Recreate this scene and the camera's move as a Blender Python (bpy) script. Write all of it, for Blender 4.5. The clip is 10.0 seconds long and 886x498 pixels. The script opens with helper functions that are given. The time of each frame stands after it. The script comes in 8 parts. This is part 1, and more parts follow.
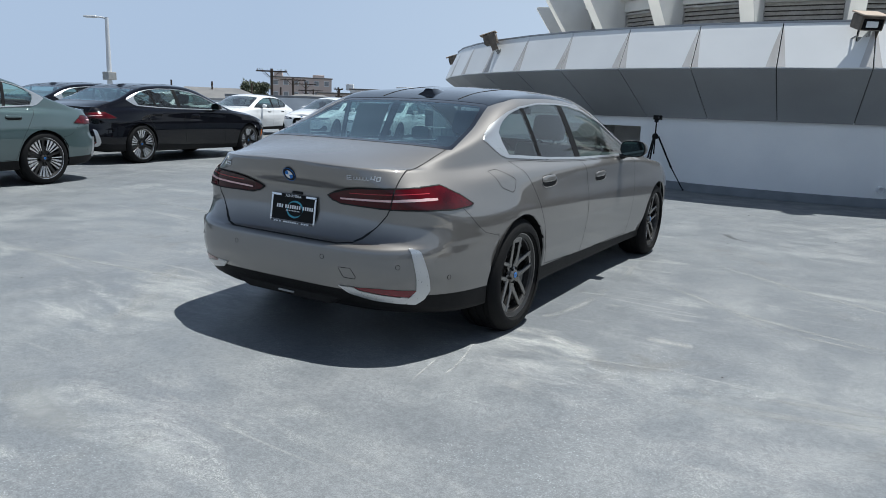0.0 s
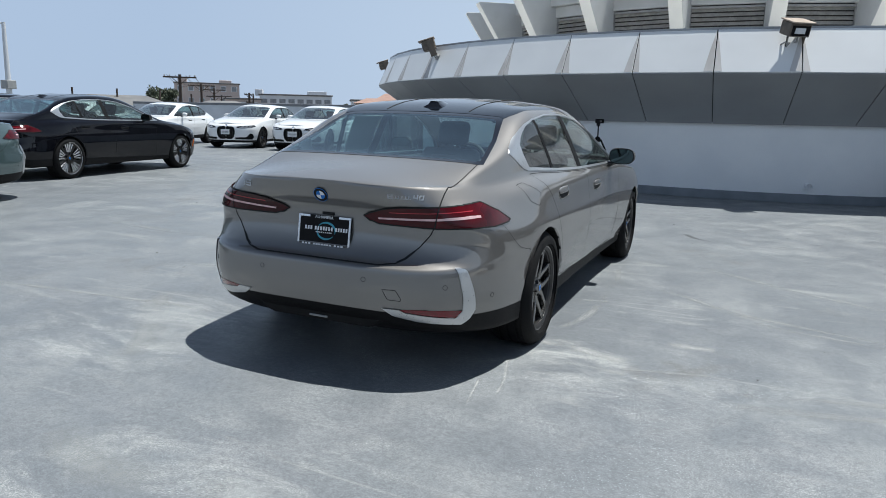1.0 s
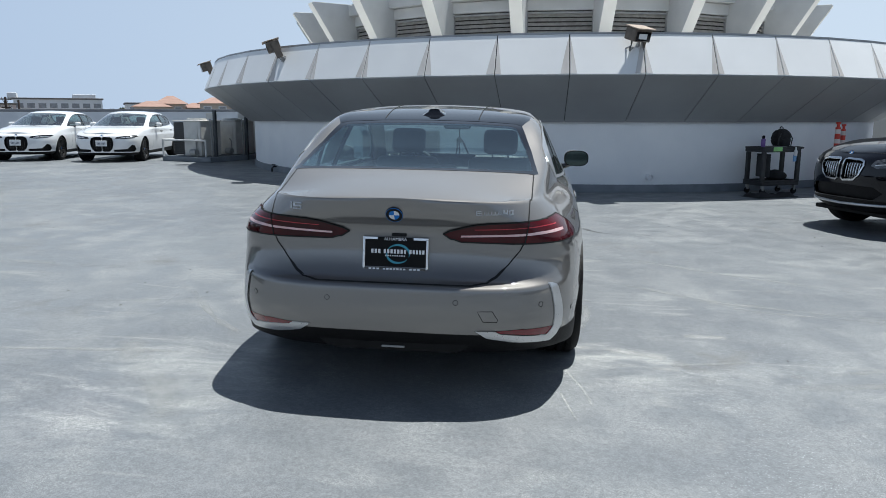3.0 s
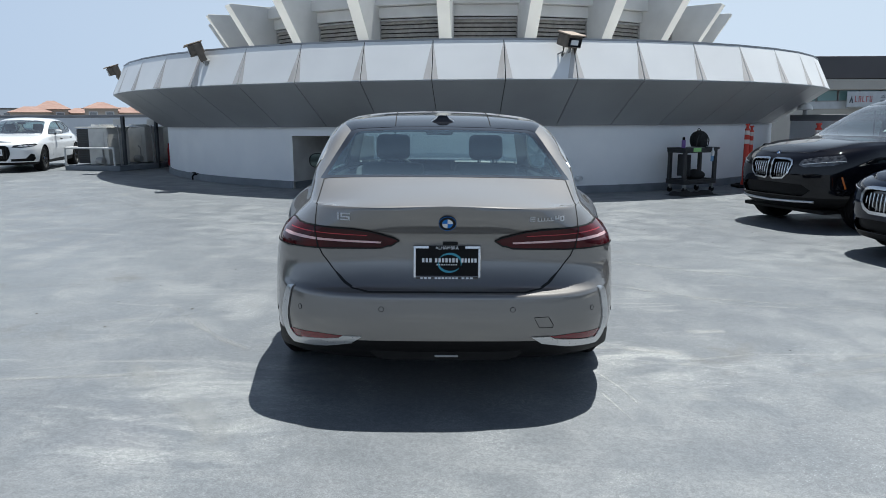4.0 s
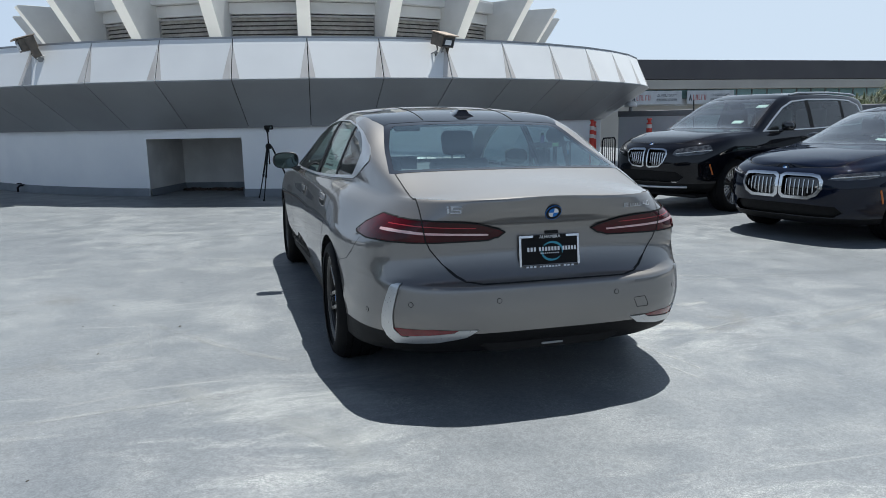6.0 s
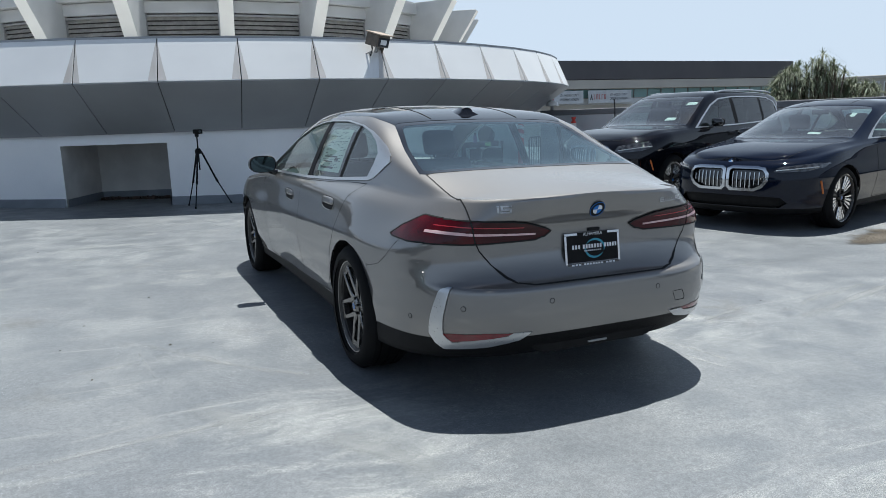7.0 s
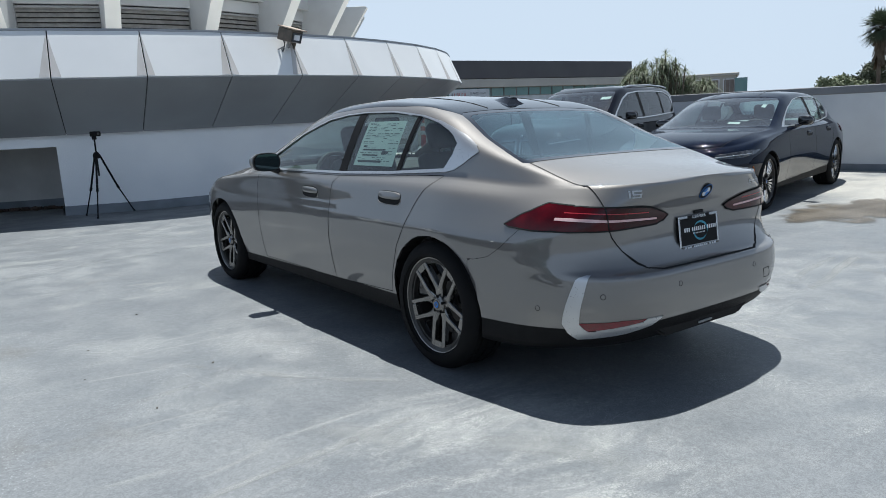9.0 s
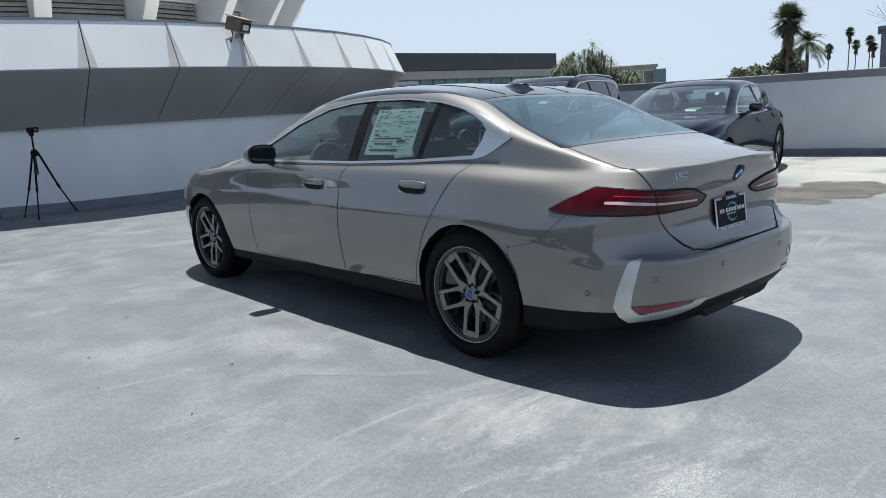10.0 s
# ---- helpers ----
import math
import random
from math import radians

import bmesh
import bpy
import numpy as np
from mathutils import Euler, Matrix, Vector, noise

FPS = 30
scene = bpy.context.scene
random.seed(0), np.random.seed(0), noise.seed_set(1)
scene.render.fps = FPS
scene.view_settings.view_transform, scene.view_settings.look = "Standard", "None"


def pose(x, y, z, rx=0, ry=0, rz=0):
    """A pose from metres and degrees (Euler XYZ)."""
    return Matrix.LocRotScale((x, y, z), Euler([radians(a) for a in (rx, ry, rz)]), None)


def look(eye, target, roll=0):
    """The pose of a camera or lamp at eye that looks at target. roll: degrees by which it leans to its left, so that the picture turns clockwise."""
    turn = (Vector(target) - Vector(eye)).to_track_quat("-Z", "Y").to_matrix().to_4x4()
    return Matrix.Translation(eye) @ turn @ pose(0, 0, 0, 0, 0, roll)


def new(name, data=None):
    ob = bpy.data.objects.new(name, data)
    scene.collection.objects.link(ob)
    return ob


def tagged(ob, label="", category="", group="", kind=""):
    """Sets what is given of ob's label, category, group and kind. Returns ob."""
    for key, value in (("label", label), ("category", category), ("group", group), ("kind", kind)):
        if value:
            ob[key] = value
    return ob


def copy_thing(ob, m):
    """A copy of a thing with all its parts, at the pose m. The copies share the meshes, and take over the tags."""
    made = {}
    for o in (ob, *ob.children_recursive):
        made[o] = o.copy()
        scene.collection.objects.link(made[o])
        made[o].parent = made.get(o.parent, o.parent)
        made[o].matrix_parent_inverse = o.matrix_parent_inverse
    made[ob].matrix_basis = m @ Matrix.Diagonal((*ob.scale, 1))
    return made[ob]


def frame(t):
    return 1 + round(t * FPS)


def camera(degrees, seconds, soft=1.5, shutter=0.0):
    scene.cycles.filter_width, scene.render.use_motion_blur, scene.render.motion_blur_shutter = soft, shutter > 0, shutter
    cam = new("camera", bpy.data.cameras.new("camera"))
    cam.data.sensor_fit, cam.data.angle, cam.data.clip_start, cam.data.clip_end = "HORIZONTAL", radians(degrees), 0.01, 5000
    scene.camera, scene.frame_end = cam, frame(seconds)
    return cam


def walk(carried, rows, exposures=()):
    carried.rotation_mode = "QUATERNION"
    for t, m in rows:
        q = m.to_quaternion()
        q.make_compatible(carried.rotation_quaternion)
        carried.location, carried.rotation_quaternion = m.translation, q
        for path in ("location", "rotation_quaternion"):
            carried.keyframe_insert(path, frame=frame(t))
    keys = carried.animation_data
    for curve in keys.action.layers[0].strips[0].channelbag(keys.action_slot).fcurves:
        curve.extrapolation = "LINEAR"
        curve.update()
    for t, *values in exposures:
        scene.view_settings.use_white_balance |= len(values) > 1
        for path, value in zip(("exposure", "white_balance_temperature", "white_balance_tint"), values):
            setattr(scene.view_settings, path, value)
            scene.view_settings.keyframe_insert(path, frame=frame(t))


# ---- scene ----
cam = camera(63.5, 10.0, soft=0.8)
PATH = [
    (0, (2.608, -3.78, 1.265), (1.615, -2.087, 0.884), 2.1),
    (0.5, (2.315, -3.858, 1.281), (1.417, -2.109, 0.912), 1.7),
    (1, (2.006, -3.998, 1.308), (1.221, -2.195, 0.942), 1.2),
    (1.5, (1.667, -4.054, 1.32), (1.007, -2.202, 0.95), 0.8),
    (2, (1.327, -4.15, 1.337), (0.8, -2.257, 0.965), 0.4),
    (2.5, (0.977, -4.176, 1.337), (0.593, -2.248, 0.969), 0.2),
    (4, (-0.066, -4.194, 1.365), (-0.03, -2.226, 1.014), -0.4),
    (4.5, (-0.424, -4.205, 1.361), (-0.263, -2.243, 1.011), -0.6),
    (5, (-0.751, -4.138, 1.345), (-0.457, -2.191, 0.994), -0.7),
    (5.5, (-1.104, -4.087, 1.343), (-0.674, -2.166, 0.989), -0.9),
    (7, (-1.995, -3.665, 1.342), (-1.183, -1.872, 0.984), -2.0),
    (7.5, (-2.249, -3.475, 1.319), (-1.338, -1.732, 0.959), -2.4),
    (8, (-2.516, -3.306, 1.325), (-1.518, -1.61, 0.965), -2.7),
    (8.5, (-2.785, -3.163, 1.331), (-1.706, -1.519, 0.967), -2.7),
    (9, (-2.966, -2.942, 1.329), (-1.809, -1.354, 0.956), -2.8),
    (9.5, (-3.196, -2.756, 1.326), (-1.96, -1.232, 0.941), -2.9),
    (10, (-3.334, -2.553, 1.322), (-2.025, -1.095, 0.92), -3.4),
]
walk(cam, [(t, look(eye, target, roll)) for t, eye, target, roll in PATH],
     exposures=[(0.0, 0.27, 6010, 7), (4.5, 0.36, 6010, 7), (10.0, 0.37, 6010, 7)])

# ---- daylight: high hazy sun, clear sky ----
SUN_WAY = Vector((0.197, 0.215, 1.0)).normalized()
sky_world = bpy.data.worlds.new("sky")
scene.world = sky_world
sky_world.use_nodes = True
wt = sky_world.node_tree
wt.nodes.clear()
sky = wt.nodes.new("ShaderNodeTexSky")
sky.sky_type = "NISHITA"
sky.sun_disc = False
sky.sun_elevation = math.asin(SUN_WAY.z)
sky.sun_rotation = math.atan2(SUN_WAY.x, SUN_WAY.y)
sky.altitude, sky.air_density, sky.dust_density, sky.ozone_density = 100, 1.0, 1.0, 4.5
bg = wt.nodes.new("ShaderNodeBackground")
bg.inputs["Strength"].default_value = 0.032
# summer haze: the sky pales towards the horizon all round
co = wt.nodes.new("ShaderNodeTexCoord")
sep = wt.nodes.new("ShaderNodeSeparateXYZ")
fall = wt.nodes.new("ShaderNodeMapRange")
fall.interpolation_type = "SMOOTHSTEP"
for key, v in (("From Min", 0.10), ("From Max", 0.92), ("To Min", 0.92), ("To Max", 0.05)):
    fall.inputs[key].default_value = v
haze = wt.nodes.new("ShaderNodeBackground")
haze.inputs["Strength"].default_value = 1.0
mixed = wt.nodes.new("ShaderNodeMixShader")
wout = wt.nodes.new("ShaderNodeOutputWorld")
wt.links.new(sky.outputs[0], bg.inputs["Color"])
wt.links.new(co.outputs["Generated"], sep.inputs[0])
wt.links.new(sep.outputs["Z"], fall.inputs["Value"])
wt.links.new(fall.outputs[0], mixed.inputs[0])
wt.links.new(bg.outputs[0], mixed.inputs[1])
wt.links.new(haze.outputs[0], mixed.inputs[2])
# the haze is paler and brighter on the sun's side, bluer away from it
sunward = wt.nodes.new("ShaderNodeVectorMath")
sunward.operation = "DOT_PRODUCT"
sunward.inputs[1].default_value = Vector((SUN_WAY.x, SUN_WAY.y, 0)).normalized()
wt.links.new(co.outputs["Generated"], sunward.inputs[0])
tint = wt.nodes.new("ShaderNodeValToRGB")
tint.color_ramp.elements[0].position, tint.color_ramp.elements[1].position = 0.05, 0.95
tint.color_ramp.elements[0].color, tint.color_ramp.elements[1].color = (0.392, 0.470, 0.592, 1), (0.552, 0.616, 0.692, 1)
wt.links.new(sunward.outputs["Value"], tint.inputs["Fac"])
wt.links.new(tint.outputs["Color"], haze.inputs["Color"])
wt.links.new(mixed.outputs[0], wout.inputs["Surface"])
sun = new("sun", bpy.data.lights.new("sun", "SUN"))
sun.data.energy, sun.data.angle, sun.data.color = 5.0, radians(0.53), (1.0, 0.958, 0.89)
sun.matrix_world = look(SUN_WAY * 50, (0, 0, 0))
scene.view_settings.exposure = 0.0


# ---- materials ----
def material(name, c1, c2=None, scale=8.0, rough=0.5, metal=0.0, bump=0.0, fine=120.0, coat=0.0, spec=0.5, rvar=0.1, stretch=(1, 1, 1), sharp=(0.35, 0.65), random=0.0):
    """A surface with two scales of variation: blotches between c1 and c2, and a fine grain in roughness and relief."""
    m = bpy.data.materials.new(name)
    m.use_nodes = True
    nt = m.node_tree
    b = nt.nodes["Principled BSDF"]
    c2 = c2 or tuple(v * 0.85 for v in c1)
    co = nt.nodes.new("ShaderNodeTexCoord")
    mp = nt.nodes.new("ShaderNodeMapping")
    mp.inputs["Scale"].default_value = stretch
    nt.links.new(co.outputs["Object"], mp.inputs["Vector"])
    n1 = nt.nodes.new("ShaderNodeTexNoise")
    n1.inputs["Scale"].default_value, n1.inputs["Detail"].default_value = scale, 5.0
    n2 = nt.nodes.new("ShaderNodeTexNoise")
    n2.inputs["Scale"].default_value, n2.inputs["Detail"].default_value = fine, 3.0
    for n in (n1, n2):
        nt.links.new(mp.outputs[0], n.inputs["Vector"])
    rp = nt.nodes.new("ShaderNodeValToRGB")
    rp.color_ramp.elements[0].position, rp.color_ramp.elements[1].position = sharp
    rp.color_ramp.elements[0].color, rp.color_ramp.elements[1].color = (*c1, 1), (*c2, 1)
    nt.links.new(n1.outputs["Fac"], rp.inputs["Fac"])
    col = rp.outputs["Color"]
    if random:
        oi = nt.nodes.new("ShaderNodeObjectInfo")
        ma = nt.nodes.new("ShaderNodeMapRange")
        ma.inputs["To Min"].default_value, ma.inputs["To Max"].default_value = 1 - random, 1 + random
        nt.links.new(oi.outputs["Random"], ma.inputs["Value"])
        mx = nt.nodes.new("ShaderNodeVectorMath")
        mx.operation = "SCALE"
        nt.links.new(col, mx.inputs[0])
        nt.links.new(ma.outputs[0], mx.inputs["Scale"])
        col = mx.outputs[0]
    nt.links.new(col, b.inputs["Base Color"])
    mr = nt.nodes.new("ShaderNodeMapRange")
    mr.inputs["From Min"].default_value, mr.inputs["From Max"].default_value = 0.3, 0.7
    mr.inputs["To Min"].default_value, mr.inputs["To Max"].default_value = max(0.02, rough * (1 - rvar)), min(1.0, rough * (1 + rvar))
    nt.links.new(n2.outputs["Fac"], mr.inputs["Value"])
    nt.links.new(mr.outputs[0], b.inputs["Roughness"])
    b.inputs["Metallic"].default_value = metal
    b.inputs["Specular IOR Level"].default_value = spec
    b.inputs["Coat Weight"].default_value, b.inputs["Coat Roughness"].default_value = coat, 0.03
    if bump:
        bp = nt.nodes.new("ShaderNodeBump")
        bp.inputs["Strength"].default_value, bp.inputs["Distance"].default_value = bump, 0.01
        nt.links.new(n2.outputs["Fac"], bp.inputs["Height"])
        nt.links.new(bp.outputs[0], b.inputs["Normal"])
    return m


def paint_material(name, c, metal=0.5, rough=0.3, flake=0.03, spec=0.15, coat_ior=1.8):
    """Clear-coated car paint with metal flakes."""
    m = material(name, c, tuple(v * 0.93 for v in c), scale=1.5, rough=rough, metal=metal, coat=1.0, fine=700, rvar=0.15, spec=spec)
    nt = m.node_tree
    b = nt.nodes["Principled BSDF"]
    co = nt.nodes.new("ShaderNodeTexCoord")
    b.inputs["Coat IOR"].default_value = coat_ior
    vo = nt.nodes.new("ShaderNodeTexVoronoi")
    vo.inputs["Scale"].default_value = 1400
    nt.links.new(co.outputs["Object"], vo.inputs["Vector"])
    bp = nt.nodes.new("ShaderNodeBump")
    bp.inputs["Strength"].default_value, bp.inputs["Distance"].default_value = flake, 0.002
    nt.links.new(vo.outputs["Distance"], bp.inputs["Height"])
    nt.links.new(bp.outputs[0], b.inputs["Normal"])
    return m


def glass_material(name, tint, dust=0.02, gloss=0.075, graze=0.90, sheen=(1, 1, 1)):
    m = bpy.data.materials.new(name)
    m.use_nodes = True
    nt = m.node_tree
    nt.nodes.clear()
    out = nt.nodes.new("ShaderNodeOutputMaterial")
    tr = nt.nodes.new("ShaderNodeBsdfTransparent")
    tr.inputs["Color"].default_value = (*tint, 1)
    gl = nt.nodes.new("ShaderNodeBsdfGlossy")
    gl.inputs["Roughness"].default_value = 0.02
    gl.inputs["Color"].default_value = (*sheen, 1)
    # both faces of the pane reflect, more at a glancing angle
    lw = nt.nodes.new("ShaderNodeLayerWeight")
    lw.inputs["Blend"].default_value = 0.5
    pw = nt.nodes.new("ShaderNodeMath")
    pw.operation = "POWER"
    nt.links.new(lw.outputs["Facing"], pw.inputs[0])
    pw.inputs[1].default_value = 3.2
    fr = nt.nodes.new("ShaderNodeMath")
    fr.operation = "MULTIPLY_ADD"
    nt.links.new(pw.outputs[0], fr.inputs[0])
    fr.inputs[1].default_value, fr.inputs[2].default_value = graze, gloss
    mx = nt.nodes.new("ShaderNodeMixShader")
    nt.links.new(fr.outputs[0], mx.inputs[0])
    nt.links.new(tr.outputs[0], mx.inputs[1])
    nt.links.new(gl.outputs[0], mx.inputs[2])
    df = nt.nodes.new("ShaderNodeBsdfDiffuse")
    df.inputs["Color"].default_value = (0.60, 0.62, 0.60, 1)
    m2 = nt.nodes.new("ShaderNodeMixShader")
    co = nt.nodes.new("ShaderNodeTexCoord")
    no = nt.nodes.new("ShaderNodeTexNoise")
    no.inputs["Scale"].default_value, no.inputs["Detail"].default_value = 6.0, 4.0
    mr = nt.nodes.new("ShaderNodeMapRange")
    mr.inputs["To Min"].default_value, mr.inputs["To Max"].default_value = dust * 0.5, dust * 1.5
    nt.links.new(co.outputs["Object"], no.inputs["Vector"])
    nt.links.new(no.outputs["Fac"], mr.inputs["Value"])
    nt.links.new(mr.outputs[0], m2.inputs[0])
    nt.links.new(mx.outputs[0], m2.inputs[1])
    nt.links.new(df.outputs[0], m2.inputs[2])
    nt.links.new(m2.outputs[0], out.inputs["Surface"])
    return m


def deck_material():
    """Grey traffic coating, worn pale in streaks and sweeps, with dark stains and fine speckle."""
    m = bpy.data.materials.new("deck_coating")
    m.use_nodes = True
    nt = m.node_tree
    b = nt.nodes["Principled BSDF"]
    co = nt.nodes.new("ShaderNodeTexCoord")

    def noise_node(scale, detail=5.0, stretch=(1, 1, 1), turn=0.0, distort=0.0, rough=0.55):
        mp = nt.nodes.new("ShaderNodeMapping")
        mp.inputs["Scale"].default_value = stretch
        mp.inputs["Rotation"].default_value = (0, 0, radians(turn))
        n = nt.nodes.new("ShaderNodeTexNoise")
        n.inputs["Scale"].default_value, n.inputs["Detail"].default_value = scale, detail
        n.inputs["Distortion"].default_value, n.inputs["Roughness"].default_value = distort, rough
        nt.links.new(co.outputs["Object"], mp.inputs["Vector"])
        nt.links.new(mp.outputs[0], n.inputs["Vector"])
        return n.outputs["Fac"]

    def ramp(value, lo, hi, a=0.0, z=1.0):
        r = nt.nodes.new("ShaderNodeMapRange")
        r.interpolation_type = "SMOOTHSTEP"
        for key, v in (("From Min", lo), ("From Max", hi), ("To Min", a), ("To Max", z)):
            r.inputs[key].default_value = v
        nt.links.new(value, r.inputs["Value"])
        return r.outputs[0]

    def times(a, c):
        q = nt.nodes.new("ShaderNodeMath")
        q.operation = "MULTIPLY"
        nt.links.new(a, q.inputs[0])
        nt.links.new(c, q.inputs[1])
        return q.outputs[0]

    def blend(fac, a, c):
        x = nt.nodes.new("ShaderNodeMix")
        x.data_type = "RGBA"
        nt.links.new(fac, x.inputs[0])
        for value, socket in ((a, x.inputs[6]), (c, x.inputs[7])):
            if isinstance(value, tuple):
                socket.default_value = (*value, 1)
            else:
                nt.links.new(value, socket)
        return x.outputs[2]

    def contour(value, width):
        """Thin lines along one height of a noise."""
        q = nt.nodes.new("ShaderNodeMath")
        q.operation = "SUBTRACT"
        nt.links.new(value, q.inputs[0])
        q.inputs[1].default_value = 0.5
        a = nt.nodes.new("ShaderNodeMath")
        a.operation = "ABSOLUTE"
        nt.links.new(q.outputs[0], a.inputs[0])
        return ramp(a.outputs[0], 0.0, width, 1.0, 0.0)

    base = blend(ramp(noise_node(0.30, 6), 0.35, 0.65), (0.148, 0.159, 0.170), (0.168, 0.180, 0.189))
    mid = blend(ramp(noise_node(1.6, 9, (1, 0.6, 1), 35, 0.6, 0.62), 0.42, 0.70), base, (0.193, 0.203, 0.210))
    sweep = times(ramp(noise_node(1.3, 8, (0.55, 1.2, 1), 12, 1.2, 0.65), 0.54, 0.74), ramp(noise_node(12, 6), 0.40, 0.66))
    worn = blend(sweep, mid, (0.232, 0.242, 0.243))
    patch = times(times(ramp(noise_node(0.55, 4), 0.47, 0.62), ramp(noise_node(3.0, 6), 0.40, 0.62)), ramp(noise_node(230, 2), 0.48, 0.62))
    spots = blend(patch, worn, (0.335, 0.344, 0.337))
    line = times(contour(noise_node(0.42, 3, (0.22, 1.5, 1), -6, 0.5), 0.0075), ramp(noise_node(1.4, 6), 0.44, 0.62))
    line2 = times(contour(noise_node(0.62, 2, (0.35, 1.2, 1), 28, 0.6), 0.0060), ramp(noise_node(1.1, 6), 0.50, 0.66))
    lined = blend(line2, blend(line, spots, (0.240, 0.249, 0.247)), (0.232, 0.238, 0.236))
    dirt = times(ramp(noise_node(0.9, 7, (1, 1, 1), 0, 0.5), 0.56, 0.74), ramp(noise_node(6, 5), 0.40, 0.62))
    soiled = blend(dirt, lined, (0.150, 0.153, 0.152))
    # sun-bleached stretch by the east parapet, the glare on it painted into the colour
    far_off = nt.nodes.new("ShaderNodeVectorMath")
    far_off.operation = "DISTANCE"
    nt.links.new(co.outputs["Object"], far_off.inputs[0])
    far_off.inputs[1].default_value = (9.6, 0.2, 0.0)
    bleached = times(ramp(far_off.outputs["Value"], 2.2, 4.6, 1.0, 0.0), ramp(noise_node(0.7, 6), 0.30, 0.55))
    soiled = blend(bleached, soiled, (0.43, 0.415, 0.375))
    # chalky scuffs where cars turn in
    for at, reach, seed_turn in (((1.15, -0.15, 0.0), 0.9, 20), ((0.4, -2.6, 0.0), 1.5, 70), ((-1.25, -0.95, 0.0), 1.1, 110)):
        away = nt.nodes.new("ShaderNodeVectorMath")
        away.operation = "DISTANCE"
        nt.links.new(co.outputs["Object"], away.inputs[0])
        away.inputs[1].default_value = at
        chalk = times(times(ramp(away.outputs["Value"], reach * 0.3, reach, 1.0, 0.0), ramp(noise_node(2.6, 7, (0.5, 1.4, 1), seed_turn, 0.8, 0.65), 0.46, 0.66)), ramp(noise_node(210, 2), 0.42, 0.60))
        soiled = blend(chalk, soiled, (0.42, 0.425, 0.405))
    # stones of the coating: pale and dark grains, with glints put into the colour
    cell = nt.nodes.new("ShaderNodeTexVoronoi")
    cell.inputs["Scale"].default_value = 240
    nt.links.new(co.outputs["Object"], cell.inputs["Vector"])
    tone = nt.nodes.new("ShaderNodeSeparateColor")
    nt.links.new(cell.outputs["Color"], tone.inputs[0])
    stones = blend(ramp(tone.outputs[0], 0.05, 0.98), (0.81, 0.81, 0.815), (1.15, 1.15, 1.145))
    glint = times(ramp(tone.outputs[1], 0.962, 0.975), ramp(noise_node(0.8, 4), 0.47, 0.62))
    grain = blend(glint, stones, (2.0, 2.0, 1.96))
    fleck = nt.nodes.new("ShaderNodeMix")
    fleck.data_type, fleck.blend_type = "RGBA", "MULTIPLY"
    fleck.inputs[0].default_value = 1.0
    nt.links.new(soiled, fleck.inputs[6])
    nt.links.new(blend(ramp(noise_node(38, 7, (1, 1, 1), 0, 0.4, 0.75), 0.36, 0.64), (0.87, 0.87, 0.875), (1.11, 1.11, 1.105)), fleck.inputs[7])
    mul = nt.nodes.new("ShaderNodeMix")
    mul.data_type, mul.blend_type = "RGBA", "MULTIPLY"
    mul.inputs[0].default_value = 1.0
    nt.links.new(fleck.outputs[2], mul.inputs[6])
    nt.links.new(grain, mul.inputs[7])
    final = mul.outputs[2]
    nt.links.new(final, b.inputs["Base Color"])
    nt.links.new(ramp(noise_node(3, 5), 0.3, 0.7, 0.42, 0.62), b.inputs["Roughness"])
    bp = nt.nodes.new("ShaderNodeBump")
    bp.inputs["Strength"].default_value, bp.inputs["Distance"].default_value = 0.12, 0.004
    nt.links.new(noise_node(260, 3), bp.inputs["Height"])
    nt.links.new(bp.outputs[0], b.inputs["Normal"])
    return m


